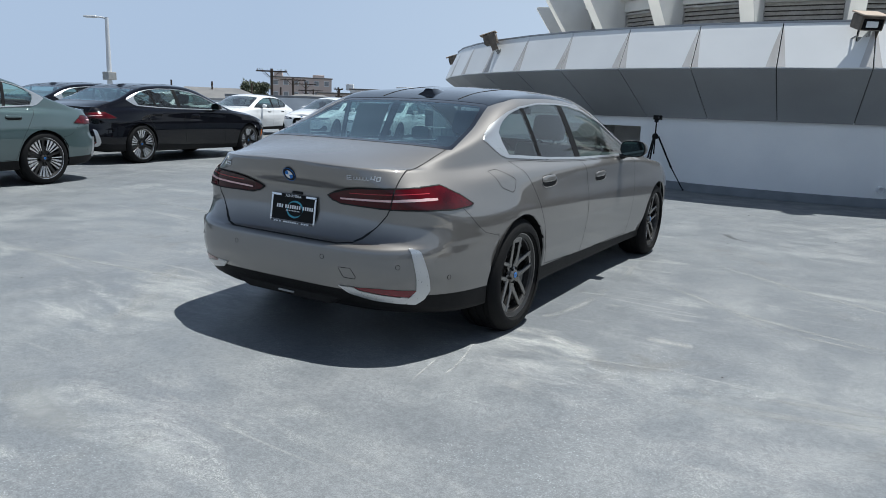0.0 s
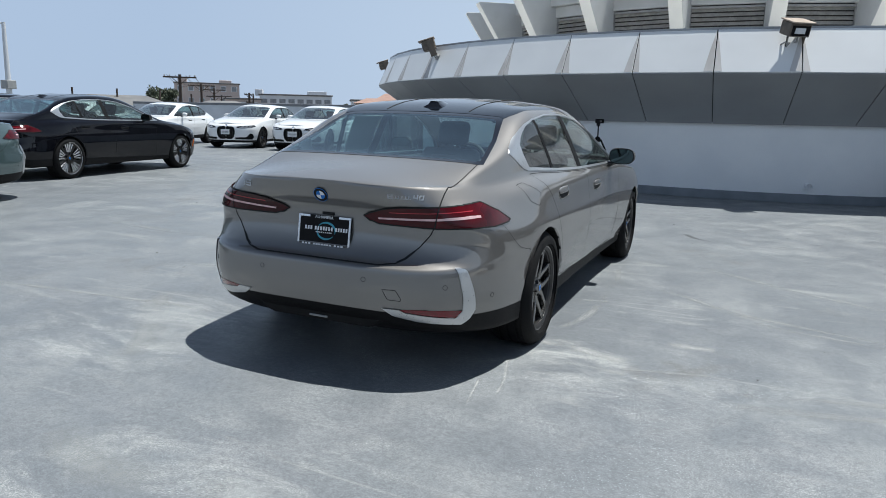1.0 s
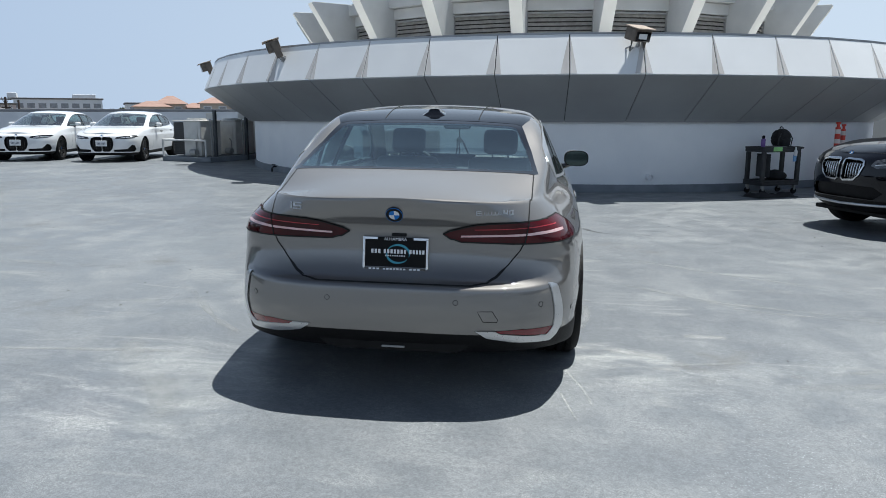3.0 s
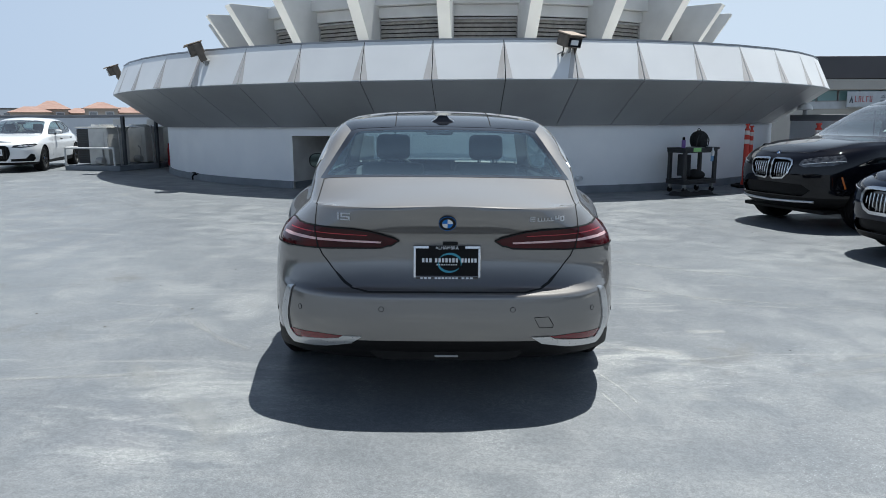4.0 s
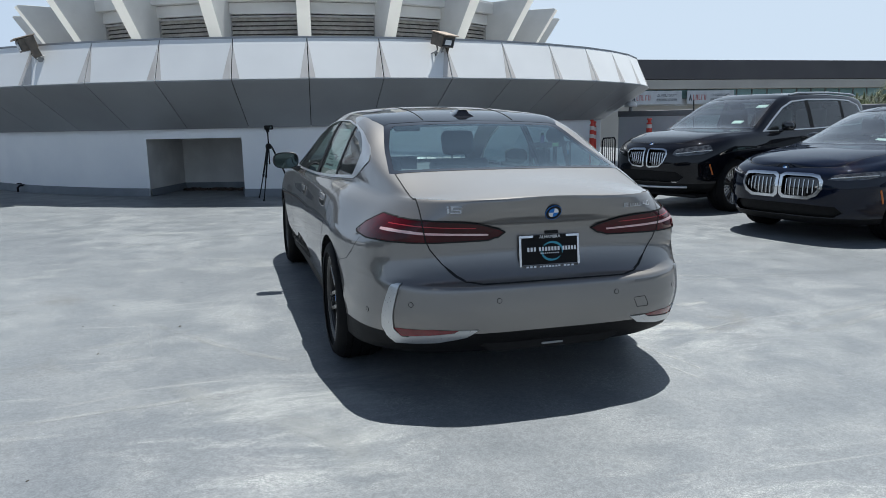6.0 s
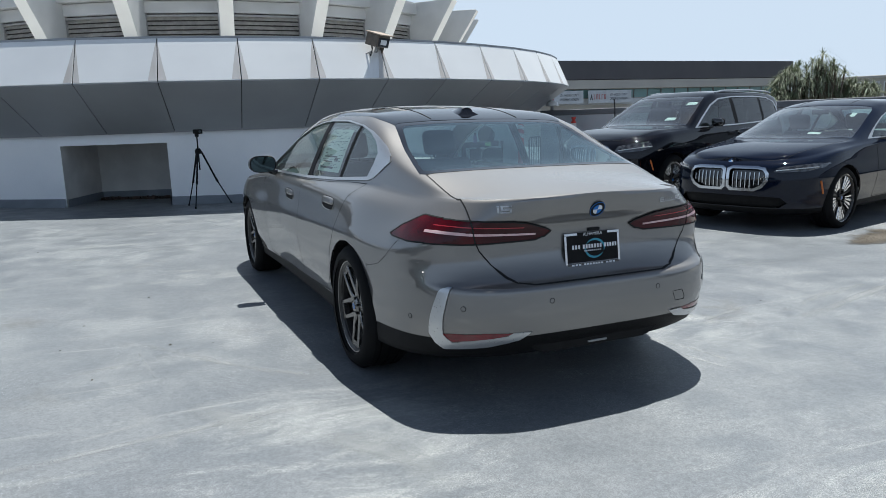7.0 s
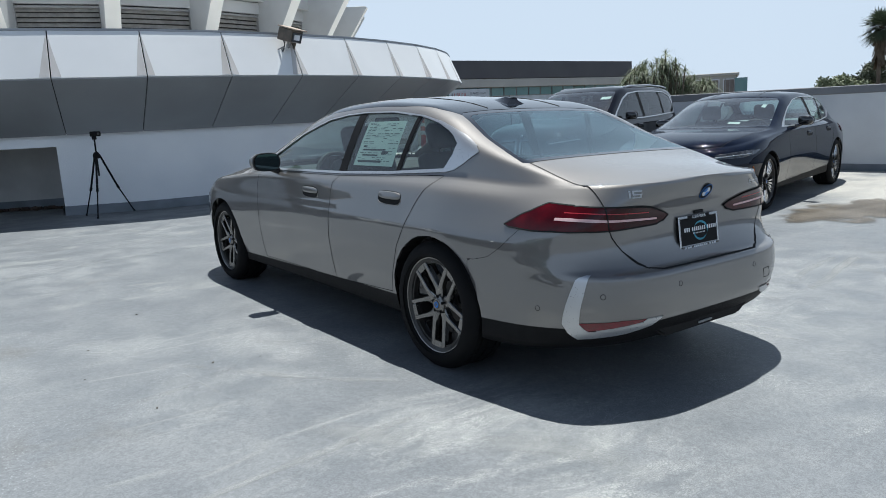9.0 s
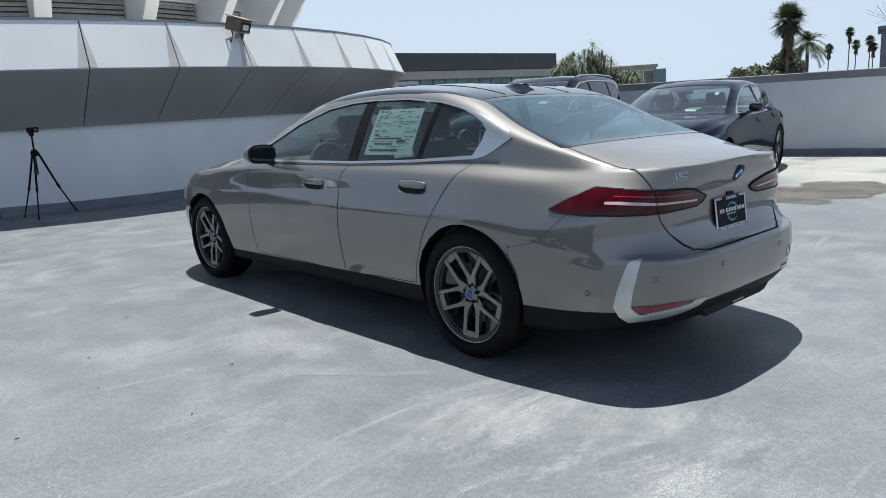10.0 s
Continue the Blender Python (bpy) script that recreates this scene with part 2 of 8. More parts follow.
MAT = {
    "deck": deck_material(),
    "ground": material("city_ground", (0.09, 0.09, 0.085), (0.14, 0.13, 0.11), 0.02, 0.9),
    "white_wall": material("white_wall_paint", (0.83, 0.84, 0.845), (0.77, 0.785, 0.80), 1.2, 0.7, bump=0.25, fine=60),
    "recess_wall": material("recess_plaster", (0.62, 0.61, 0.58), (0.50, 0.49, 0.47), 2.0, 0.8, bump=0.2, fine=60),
    "band": material("grey_base_band", (0.20, 0.22, 0.245), (0.15, 0.17, 0.19), 3.0, 0.6, bump=0.2),
    "fascia": material("pale_metal_fascia", (0.86, 0.86, 0.84), (0.80, 0.80, 0.785), 0.8, 0.40, 0.1, fine=30, random=0.03),
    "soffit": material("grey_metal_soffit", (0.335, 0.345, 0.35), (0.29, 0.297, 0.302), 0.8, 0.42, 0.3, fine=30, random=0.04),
    "joint": material("dark_joint", (0.045, 0.043, 0.04), None, 10, 0.8),
    "streak": material("bare_metal_wash", (0.52, 0.485, 0.45), (0.60, 0.575, 0.55), 5, 0.5, stretch=(1, 1, 0.3)),
    "cap": material("grey_metal_cap", (0.30, 0.31, 0.325), (0.36, 0.37, 0.38), 2, 0.5, 0.3),
    "fin": material("cream_fin_edge", (0.80, 0.785, 0.735), (0.74, 0.725, 0.68), 1.5, 0.7, bump=0.15, fine=50),
    "upper_wall": material("upper_wall_paint", (0.55, 0.555, 0.545), (0.47, 0.475, 0.465), 1.5, 0.75, bump=0.15, fine=50),
    "louvre": material("weathered_louvre", (0.47, 0.45, 0.41), (0.34, 0.32, 0.29), 8, 0.6, 0.1),
    "roof_white": material("grey_roof_coating", (0.60, 0.595, 0.575), (0.52, 0.515, 0.50), 1.5, 0.8),
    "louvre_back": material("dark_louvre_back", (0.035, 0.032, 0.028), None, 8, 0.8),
    "frame_grey": material("grey_frame", (0.33, 0.33, 0.32), None, 8, 0.5),
    "parapet": material("parapet_paint", (0.62, 0.64, 0.66), (0.52, 0.54, 0.57), 0.9, 0.75, bump=0.25, fine=50),
    "parapet_cap": material("parapet_cap", (0.16, 0.165, 0.18), (0.21, 0.215, 0.225), 1.3, 0.7),
    "black": material("black_plastic", (0.0045, 0.0045, 0.005), (0.007, 0.007, 0.0075), 20, 0.6, bump=0.1, fine=300, spec=0.18),
    "gap": material("shut_gap", (0.006, 0.006, 0.006), None, 20, 0.9),
    "rubber": material("tyre_rubber", (0.0065, 0.0067, 0.0075), (0.010, 0.0099, 0.0098), 9, 0.75, bump=0.15, fine=200, spec=0.15),
    "gloss_black": material("gloss_black", (0.008, 0.008, 0.009), None, 5, 0.06, coat=1.0),
    "satin_silver": material("satin_silver", (0.56, 0.57, 0.58), (0.52, 0.53, 0.54), 5, 0.30, 0.8),
    "chrome": material("bright_trim", (0.72, 0.73, 0.74), (0.68, 0.69, 0.70), 5, 0.16, 1.0),
    "alloy": material("bronze_alloy", (0.25, 0.24, 0.23), (0.20, 0.195, 0.185), 20, 0.25, 0.9),
    "alloy_bright": material("bright_alloy", (0.78, 0.78, 0.78), (0.68, 0.68, 0.68), 20, 0.22, 0.9),
    "alloy_dark": material("dark_alloy", (0.045, 0.043, 0.042), (0.06, 0.058, 0.055), 20, 0.35, 0.6),
    "brake": material("brake_steel", (0.12, 0.115, 0.11), (0.18, 0.17, 0.16), 30, 0.45, 0.8),
    "red_lens": material("red_lens", (0.085, 0.002, 0.005), (0.035, 0.001, 0.003), 9, 0.08, spec=0.2, coat=0.35),
    "dark_lens": material("dark_red_lens", (0.055, 0.003, 0.006), (0.03, 0.002, 0.004), 6, 0.10, spec=0.2, coat=0.25),
    "reflector_red": material("reflector_red", (0.17, 0.004, 0.012), (0.12, 0.003, 0.009), 40, 0.15, coat=0.5),
    # chrome lettering, its reflection of the sky put into a whitened base colour
    "badge_sky_metal": material("badge_sky_metal", (0.80, 0.81, 0.82), (0.74, 0.75, 0.76), 5, 0.35, 0.35),
    "amber": material("amber_marker", (0.55, 0.14, 0.02), None, 30, 0.2, coat=0.5),
    "red_line": material("red_light_line", (0.40, 0.03, 0.04), (0.30, 0.02, 0.03), 20, 0.2),
    "pink_bar": material("light_guide", (0.72, 0.50, 0.50), (0.62, 0.38, 0.38), 20, 0.25),
    "lamp_dark": material("dark_headlamp", (0.03, 0.032, 0.036), (0.13, 0.133, 0.14), 22, 0.06, 0.5, coat=1.0),
    "clear_lens": material("clear_lens", (0.55, 0.57, 0.60), (0.10, 0.10, 0.11), 14, 0.08, 0.2, coat=1.0),
    "blue": material("badge_blue", (0.015, 0.17, 0.55), None, 10, 0.35, spec=0.3),
    "white": material("white_print", (0.75, 0.76, 0.77), None, 10, 0.5),
    "paper": material("sticker_paper", (0.64, 0.73, 0.68), (0.60, 0.69, 0.65), 10, 0.6),
    "ink": material("sticker_ink", (0.05, 0.05, 0.055), None, 10, 0.6),
    "teal": material("badge_teal", (0.05, 0.30, 0.40), None, 10, 0.5),
    "leather": material("pale_upholstery", (0.30, 0.29, 0.275), (0.26, 0.25, 0.24), 12, 0.6, bump=0.1),
    "leather_dark": material("dark_upholstery", (0.035, 0.034, 0.034), (0.05, 0.048, 0.047), 12, 0.6, bump=0.1),
    "cabin": material("cabin_trim", (0.06, 0.06, 0.062), (0.08, 0.08, 0.08), 9, 0.7),
    "shelf": material("parcel_shelf", (0.42, 0.41, 0.39), (0.37, 0.36, 0.345), 20, 0.85),
    "glass": glass_material("car_glass", (0.80, 0.90, 0.88), 0.030, 0.17),
    "glass_rear": glass_material("rear_window_glass", (0.72, 0.93, 0.96), 0.010, 0.21, 0.55, (0.80, 0.95, 1.0)),
    "glass_door": glass_material("front_door_glass", (0.46, 0.58, 0.56), 0.005, 0.06, 0.50),
    "glass_mid": glass_material("rear_door_glass", (0.60, 0.70, 0.68), 0.010, 0.06, 0.50),
    "glass_dark": glass_material("tinted_glass", (0.34, 0.38, 0.38), 0.012, 0.06, 0.50),
    "paint_hero": paint_material("bronze_grey_paint", (0.187, 0.178, 0.168), 0.85, 0.60, 0.006, coat_ior=2.0),
    "paint_black": paint_material("black_paint", (0.0035, 0.0038, 0.006), 0.0, 0.4, 0.0, 0.0, 1.45),
    "paint_green": paint_material("sage_green_paint", (0.078, 0.118, 0.120), 0.5, 0.42),
    "paint_carbon": paint_material("carbon_black_paint", (0.004, 0.007, 0.017), 0.0, 0.4, 0.0, 0.0, 1.42),
    "paint_white": paint_material("white_paint", (0.82, 0.825, 0.82), 0.0, 0.3, 0.02),
    "roof_hero": material("glass_roof", (0.006, 0.008, 0.012), None, 4, 0.05, spec=0.2, coat=0.6),
}


# ---- building helpers ----
def part(name, bm, mat, parent=None, label="", smooth=0.0, kind=""):
    """Links a bmesh as one mesh object under a thing or a part."""
    me = bpy.data.meshes.new(name)
    bm.normal_update()
    bm.to_mesh(me)
    bm.free()
    me.materials.append(MAT[mat] if isinstance(mat, str) else mat)
    if smooth:
        for p in me.polygons:
            p.use_smooth = True
        me.set_sharp_from_angle(angle=radians(smooth))
    ob = new(name, me)
    if parent:
        ob.parent = parent
    return tagged(ob, label, kind=kind)


def thing(name, label, category, m=None, group="", kind=""):
    ob = new(name)
    ob.empty_display_size = 0.2
    if m is not None:
        ob.matrix_world = m
    return tagged(ob, label, category, group, kind)


def add_box(bm, cx, cy, cz, sx, sy, sz, bevel=0.0, m=None, seg=1):
    r = bmesh.ops.create_cube(bm, size=1.0, matrix=(m or Matrix()) @ Matrix.Translation((cx, cy, cz)) @ Matrix.Diagonal((sx, sy, sz, 1)))
    if bevel:
        es = list({e for v in r["verts"] for e in v.link_edges})
        bmesh.ops.bevel(bm, geom=es, offset=bevel, segments=seg, affect="EDGES", profile=0.5)


def box(cx, cy, cz, sx, sy, sz, bevel=0.0, m=None, seg=1):
    bm = bmesh.new()
    add_box(bm, cx, cy, cz, sx, sy, sz, bevel, m, seg)
    return bm


def add_prism(bm, outline, axis, lo, hi, m=None):
    """A closed outline of 2D points pushed along an axis ('x', 'y' or 'z') from lo to hi."""
    def at(p, d):
        v = {"x": (d, p[0], p[1]), "y": (p[0], d, p[1]), "z": (p[0], p[1], d)}[axis]
        return (m @ Vector(v)) if m else v
    a = [bm.verts.new(at(p, lo)) for p in outline]
    b = [bm.verts.new(at(p, hi)) for p in outline]
    n = len(outline)
    fs = [bm.faces.new(a), bm.faces.new(b[::-1])] + [bm.faces.new((a[i], b[i], b[(i + 1) % n], a[(i + 1) % n])) for i in range(n)]
    bmesh.ops.recalc_face_normals(bm, faces=fs)


def prism(outline, axis, lo, hi, m=None):
    bm = bmesh.new()
    add_prism(bm, outline, axis, lo, hi, m)
    return bm


def add_lathe(bm, profile, seg=32, m=None, arc=None):
    """Turns a profile of (radius, height) round z; m places it."""
    m = m or Matrix()
    rings = []
    for r, z in profile:
        rings.append([bm.verts.new(m @ Vector((r * math.cos(2 * math.pi * k / seg), r * math.sin(2 * math.pi * k / seg), z))) for k in range(seg)])
    fs = []
    for a, b in zip(rings, rings[1:]):
        for k in range(seg):
            fs.append(bm.faces.new((a[k], a[(k + 1) % seg], b[(k + 1) % seg], b[k])))
    bmesh.ops.remove_doubles(bm, verts=[v for r in rings for v in r], dist=1e-5)


def lathe(profile, seg=32, m=None):
    bm = bmesh.new()
    add_lathe(bm, profile, seg, m)
    bmesh.ops.recalc_face_normals(bm, faces=bm.faces[:])
    return bm


def add_tube(bm, pts, r, seg=8, closed=False):
    """A round bar along points; r may be one radius or one for each point."""
    pts = [Vector(p) for p in pts]
    rs = r if isinstance(r, (list, tuple)) else [r] * len(pts)
    rings = []
    up = Vector((0.123, 0.371, 0.92)).normalized()
    for i, p in enumerate(pts):
        d = (pts[min(i + 1, len(pts) - 1)] - pts[max(i - 1, 0)]).normalized()
        if closed:
            d = (pts[(i + 1) % len(pts)] - pts[i - 1]).normalized()
        u = d.cross(up)
        u = (u if u.length > 1e-3 else d.cross(Vector((1, 0, 0)))).normalized()
        v = d.cross(u)
        rings.append([bm.verts.new(p + rs[i] * (math.cos(2 * math.pi * k / seg) * u + math.sin(2 * math.pi * k / seg) * v)) for k in range(seg)])
    pairs = list(zip(rings, rings[1:])) + ([(rings[-1], rings[0])] if closed else [])
    fs = [bm.faces.new((a[k], a[(k + 1) % seg], b[(k + 1) % seg], b[k])) for a, b in pairs for k in range(seg)]
    if not closed:
        fs += [bm.faces.new(rings[0][::-1]), bm.faces.new(rings[-1])]
    bmesh.ops.recalc_face_normals(bm, faces=fs)


def tube(pts, r, seg=8, closed=False):
    bm = bmesh.new()
    add_tube(bm, pts, r, seg, closed)
    return bm


# ---- the deck, the city ground, parapets ----
def deck_z(x):
    """The deck falls gently from west to east for drainage."""
    return 0.17 * (1 - math.exp(x / 7.0)) if x < 0 else -0.03 * (1 - math.exp(-x / 3.0))


def on_deck(x, y, turn=0.0):
    """A pose on the deck, leaning with its fall."""
    fall = (deck_z(x + 0.8) - deck_z(x - 0.8)) / 1.6
    return Matrix.Translation((x, y, deck_z(x))) @ Matrix.Rotation(-math.atan(fall), 4, "Y") @ Matrix.Rotation(radians(turn), 4, "Z")


bm = bmesh.new()
xs = [-36 + 0.5 * k for k in range(103)]
cols = [[bm.verts.new((x, y, deck_z(x))) for y in (-24, -12, 0, 12, 24, 36)] for x in xs]
low = [[bm.verts.new((x, y, -0.6)) for y in (-24, 36)] for x in (xs[0], xs[-1])]
for a, b in zip(cols, cols[1:]):
    for k in range(5):
        bm.faces.new((a[k], b[k], b[k + 1], a[k + 1]))
bm.faces.new((low[0][0], low[0][1], low[1][1], low[1][0]))
bm.faces.new([c[0] for c in cols][::-1] + [low[0][0], low[1][0]])
bm.faces.new([c[-1] for c in cols] + [low[1][1], low[0][1]])
tagged(part("floor", bm, "deck", label="grey coated rooftop parking deck, worn pale in streaks", kind="structure", smooth=30), category="deck")
deck = bpy.data.objects["floor"]


def scuff_material(name, colour, scale):
    """Dust or rubber dragged over the deck, thin at its edges and broken along its length."""
    m = material(name, colour, tuple(v * 0.86 for v in colour), 14, 0.75, bump=0.2, fine=150)
    nt = m.node_tree
    b = nt.nodes["Principled BSDF"]
    uv = nt.nodes.new("ShaderNodeUVMap")
    sep = nt.nodes.new("ShaderNodeSeparateXYZ")
    nt.links.new(uv.outputs[0], sep.inputs[0])
    co = nt.nodes.new("ShaderNodeTexCoord")

    def fade(value, lo, hi, a, z):
        r = nt.nodes.new("ShaderNodeMapRange")
        r.interpolation_type = "SMOOTHSTEP"
        for key, v in (("From Min", lo), ("From Max", hi), ("To Min", a), ("To Max", z)):
            r.inputs[key].default_value = v
        nt.links.new(value, r.inputs["Value"])
        return r.outputs[0]

    def product(p, q):
        x = nt.nodes.new("ShaderNodeMath")
        x.operation = "MULTIPLY"
        nt.links.new(p, x.inputs[0])
        nt.links.new(q, x.inputs[1])
        return x.outputs[0]
    noises = []
    for sc, detail in ((scale, 5.0), (210.0, 2.0)):
        n = nt.nodes.new("ShaderNodeTexNoise")
        n.inputs["Scale"].default_value, n.inputs["Detail"].default_value = sc, detail
        nt.links.new(co.outputs["Object"], n.inputs["Vector"])
        noises.append(n.outputs["Fac"])
    cover = product(product(fade(sep.outputs["Y"], 0.0, 0.42, 0.0, 1.0), fade(sep.outputs["Y"], 0.58, 1.0, 1.0, 0.0)), product(fade(sep.outputs["X"], 0.0, 0.12, 0.0, 1.0), fade(sep.outputs["X"], 0.88, 1.0, 1.0, 0.0)))
    cover = product(product(cover, fade(noises[0], 0.34, 0.66, 0.05, 0.85)), fade(noises[1], 0.40, 0.58, 0.10, 1.0))
    clear = nt.nodes.new("ShaderNodeBsdfTransparent")
    mx = nt.nodes.new("ShaderNodeMixShader")
    nt.links.new(cover, mx.inputs[0])
    nt.links.new(clear.outputs[0], mx.inputs[1])
    nt.links.new(b.outputs[0], mx.inputs[2])
    nt.links.new(mx.outputs[0], nt.nodes["Material Output"].inputs["Surface"])
    return m


MAT["chalk"] = scuff_material("chalky_scuff", (0.52, 0.525, 0.505), 3.0)
MAT["pale_scuff"] = scuff_material("pale_scuff", (0.36, 0.37, 0.365), 2.2)
MAT["rubber_scuff"] = scuff_material("rubber_scuff", (0.085, 0.088, 0.09), 4.0)


def scuff(points, width, mat, lift):
    """A mark along points of the deck, a thin layer of its own."""
    pts = [Vector((*p, 0)) for p in points]
    fine_pts = []
    for i in range(len(pts) - 1):
        p0, p1, p2, p3 = pts[max(i - 1, 0)], pts[i], pts[i + 1], pts[min(i + 2, len(pts) - 1)]
        for k in range(6):
            t = k / 6
            fine_pts.append(0.5 * (2 * p1 + (p2 - p0) * t + (2 * p0 - 5 * p1 + 4 * p2 - p3) * t * t + (3 * p1 - p0 - 3 * p2 + p3) * t ** 3))
    fine_pts.append(pts[-1])
    bm = bmesh.new()
    uv = bm.loops.layers.uv.new("UVMap")
    rows, n = [], len(fine_pts)
    for i, p in enumerate(fine_pts):
        d = (fine_pts[min(i + 1, n - 1)] - fine_pts[max(i - 1, 0)]).normalized()
        w = Vector((-d.y, d.x, 0)) * width * (0.8 + 0.4 * noise.noise(Vector((i * 0.35, width * 40, lift * 3000))))
        row = []
        for k in range(3):
            q = p + w * (k - 1)
            row.append((bm.verts.new((q.x, q.y, deck_z(q.x) + lift)), i / (n - 1), k / 2))
        rows.append(row)
    for p, q in zip(rows, rows[1:]):
        for k in range(2):
            corners = (p[k], q[k], q[k + 1], p[k + 1])
            f = bm.faces.new([c[0] for c in corners])
            for loop, c in zip(f.loops, corners):
                loop[uv].uv = (c[1], c[2])
    bmesh.ops.recalc_face_normals(bm, faces=bm.faces[:])
    if bm.faces[0].normal.z < 0:
        bmesh.ops.reverse_faces(bm, faces=bm.faces[:])
    part("scuff_mark", bm, mat, deck)


SCUFFS = (
    (((1.55, 2.85), (1.90, 2.61), (2.37, 2.24), (2.83, 1.96), (3.5, 1.45)), .055, "pale_scuff"),
    (((1.34, 1.76), (1.63, 1.57), (1.93, 1.30), (2.31, 1.14), (2.81, .97), (3.5, .78)), .050, "pale_scuff"),
    (((2.05, 1.12), (2.30, .99), (2.69, .90), (3.4, .70)), .045, "pale_scuff"),
    (((1.95, -.52), (2.34, -.45), (2.80, -.34), (3.4, -.22)), .075, "pale_scuff"),
    (((1.42, -.25), (1.62, -.20), (1.90, -.13)), .040, "pale_scuff"),
    (((1.60, .33), (1.76, .33), (1.88, .34)), .070, "chalk"),
    (((.88, .02), (1.10, .0), (1.25, -.06), (1.45, -.12)), .085, "chalk"),
    (((1.12, -.28), (1.31, -.30), (1.48, -.32)), .050, "chalk"),
    (((.92, .33), (.99, .48), (1.04, .79), (1.04, 1.29), (1.02, 1.89), (.93, 2.47)), .050, "pale_scuff"),
    (((.90, 1.12), (1.10, 1.17)), .045, "chalk"),
    (((.84, -.40), (.92, -.69), (.95, -.90)), .014, "chalk"),
    (((.80, -.72), (.87, -1.10)), .011, "chalk"),
    (((-3.3, -.68), (-2.63, -.61), (-1.91, -.52), (-1.45, -.47), (-1.14, -.45)), .055, "pale_scuff"),
    (((-2.60, .49), (-2.25, .54), (-1.91, .64), (-1.66, .80)), .055, "pale_scuff"),
    (((-1.95, .95), (-1.68, .55), (-1.40, .18), (-1.15, -.06)), .050, "pale_scuff"),
    (((-.70, 4.95), (-1.31, 4.82), (-1.89, 4.61), (-2.6, 4.35)), .10, "pale_scuff"),
    (((2.0, -.36), (2.61, -.19), (3.2, -.12)), .060, "pale_scuff"),
    (((-4.5, 1.70), (-4.0, 1.66), (-3.5, 1.62), (-2.8, 1.58)), .10, "pale_scuff"),
    (((-1.98, .80), (-1.94, .50), (-1.91, .25)), .012, "chalk"),
    (((-.95, -1.35), (-1.15, -1.0), (-1.45, -.72), (-1.80, -.20)), .15, "pale_scuff"),
    (((-.55, -2.10), (-.15, -2.25), (.45, -2.20)), .15, "pale_scuff"),
    (((1.28, 4.85), (1.42, 4.55), (1.62, 4.42)), .060, "rubber_scuff"),
    (((1.92, 4.40), (2.05, 4.36)), .030, "rubber_scuff"),
)
for k, (points, width, mat) in enumerate(SCUFFS):
    scuff(points, width, mat, 0.0008 + 0.00006 * k)

# bits of grit and dry leaf blown over the deck
rnd = random.Random(29)
bm = bmesh.new()
for k in range(110):
    px, py = rnd.uniform(-6.5, 7.0), rnd.uniform(-2.8, 8.0)
    if -1.1 < px < 1.1 and -1.2 < py < 4.0:
        continue
    r = rnd.uniform(.003, .009)
    add_box(bm, 0, 0, 0, r * 2, r, r * .5, r * .15, Matrix.Translation((px, py, deck_z(px) + r * .25)) @ Matrix.Rotation(rnd.uniform(0, 6.28), 4, "Z") @ Matrix.Rotation(rnd.uniform(-.2, .2), 4, "X"))
MAT["grit"] = material("dark_grit", (0.035, 0.033, 0.03), (0.075, 0.06, 0.045), 9, 0.9)
tagged(part("deck_grit", bm, "grit", None, "dark bits of grit and dry leaf on the deck", kind="stuff"), category="grit")

bm = bmesh.new()
add_box(bm, 0, 0, -9.5, 6000, 6000, 1.0)
tagged(part("ground", bm, "ground", label="city ground far below the parking deck", kind="structure"), category="ground")


def parapet(name, a, b, height, thick=0.3, label=""):
    a, b = Vector((*a, 0)), Vector((*b, 0))
    d = b - a
    w = thing(name, label, "wall", Matrix.Translation(a) @ Matrix.Rotation(math.atan2(d.y, d.x), 4, "Z"), kind="structure")
    n = d.length
    part("wall_body", box(n / 2, 0, height / 2 - 0.17, n, thick, height + 0.06), "parapet", w)
    part("coping", box(n / 2, 0, height - 0.07, n + 0.02, thick + 0.05, 0.14, 0.012), "parapet_cap", w)
    part("base_band", box(n / 2, 0, deck_z((a.x + b.x) / 2) + 0.02, n, thick + 0.016, 0.20, 0.006), "band", w)
    return w


parapet("wall_east", (14.0, -14.0), (8.7, 13.0), 1.46, 0.3, "pale grey parapet wall with a dark coping")
parapet("wall_north", (-34.0, 30.0), (-4.0, 33.5), 1.80, 0.3, "pale grey parapet wall behind the white cars")
parapet("wall_west", (-34.0, -20.0), (-34.0, 30.0), 1.5, 0.3, "pale grey parapet wall along the far edge")
parapet("wall_south", (-34.0, -20.0), (14.0, -14.0), 1.5, 0.3, "pale grey parapet wall behind the camera")

# ---- the round building ----
DX, DY = 1.05, 17.81
STEP, FIRST = 7.39, -96.3


def ring(radius, degrees, z):
    a = radians(degrees)
    return Vector((DX + radius * math.cos(a), DY + radius * math.sin(a), z))


drum = thing("round_building", "white round rooftop building with a flared metal fascia", "building", kind="structure")
ANGLES = [FIRST + STEP * k for k in range(-12, 13)]


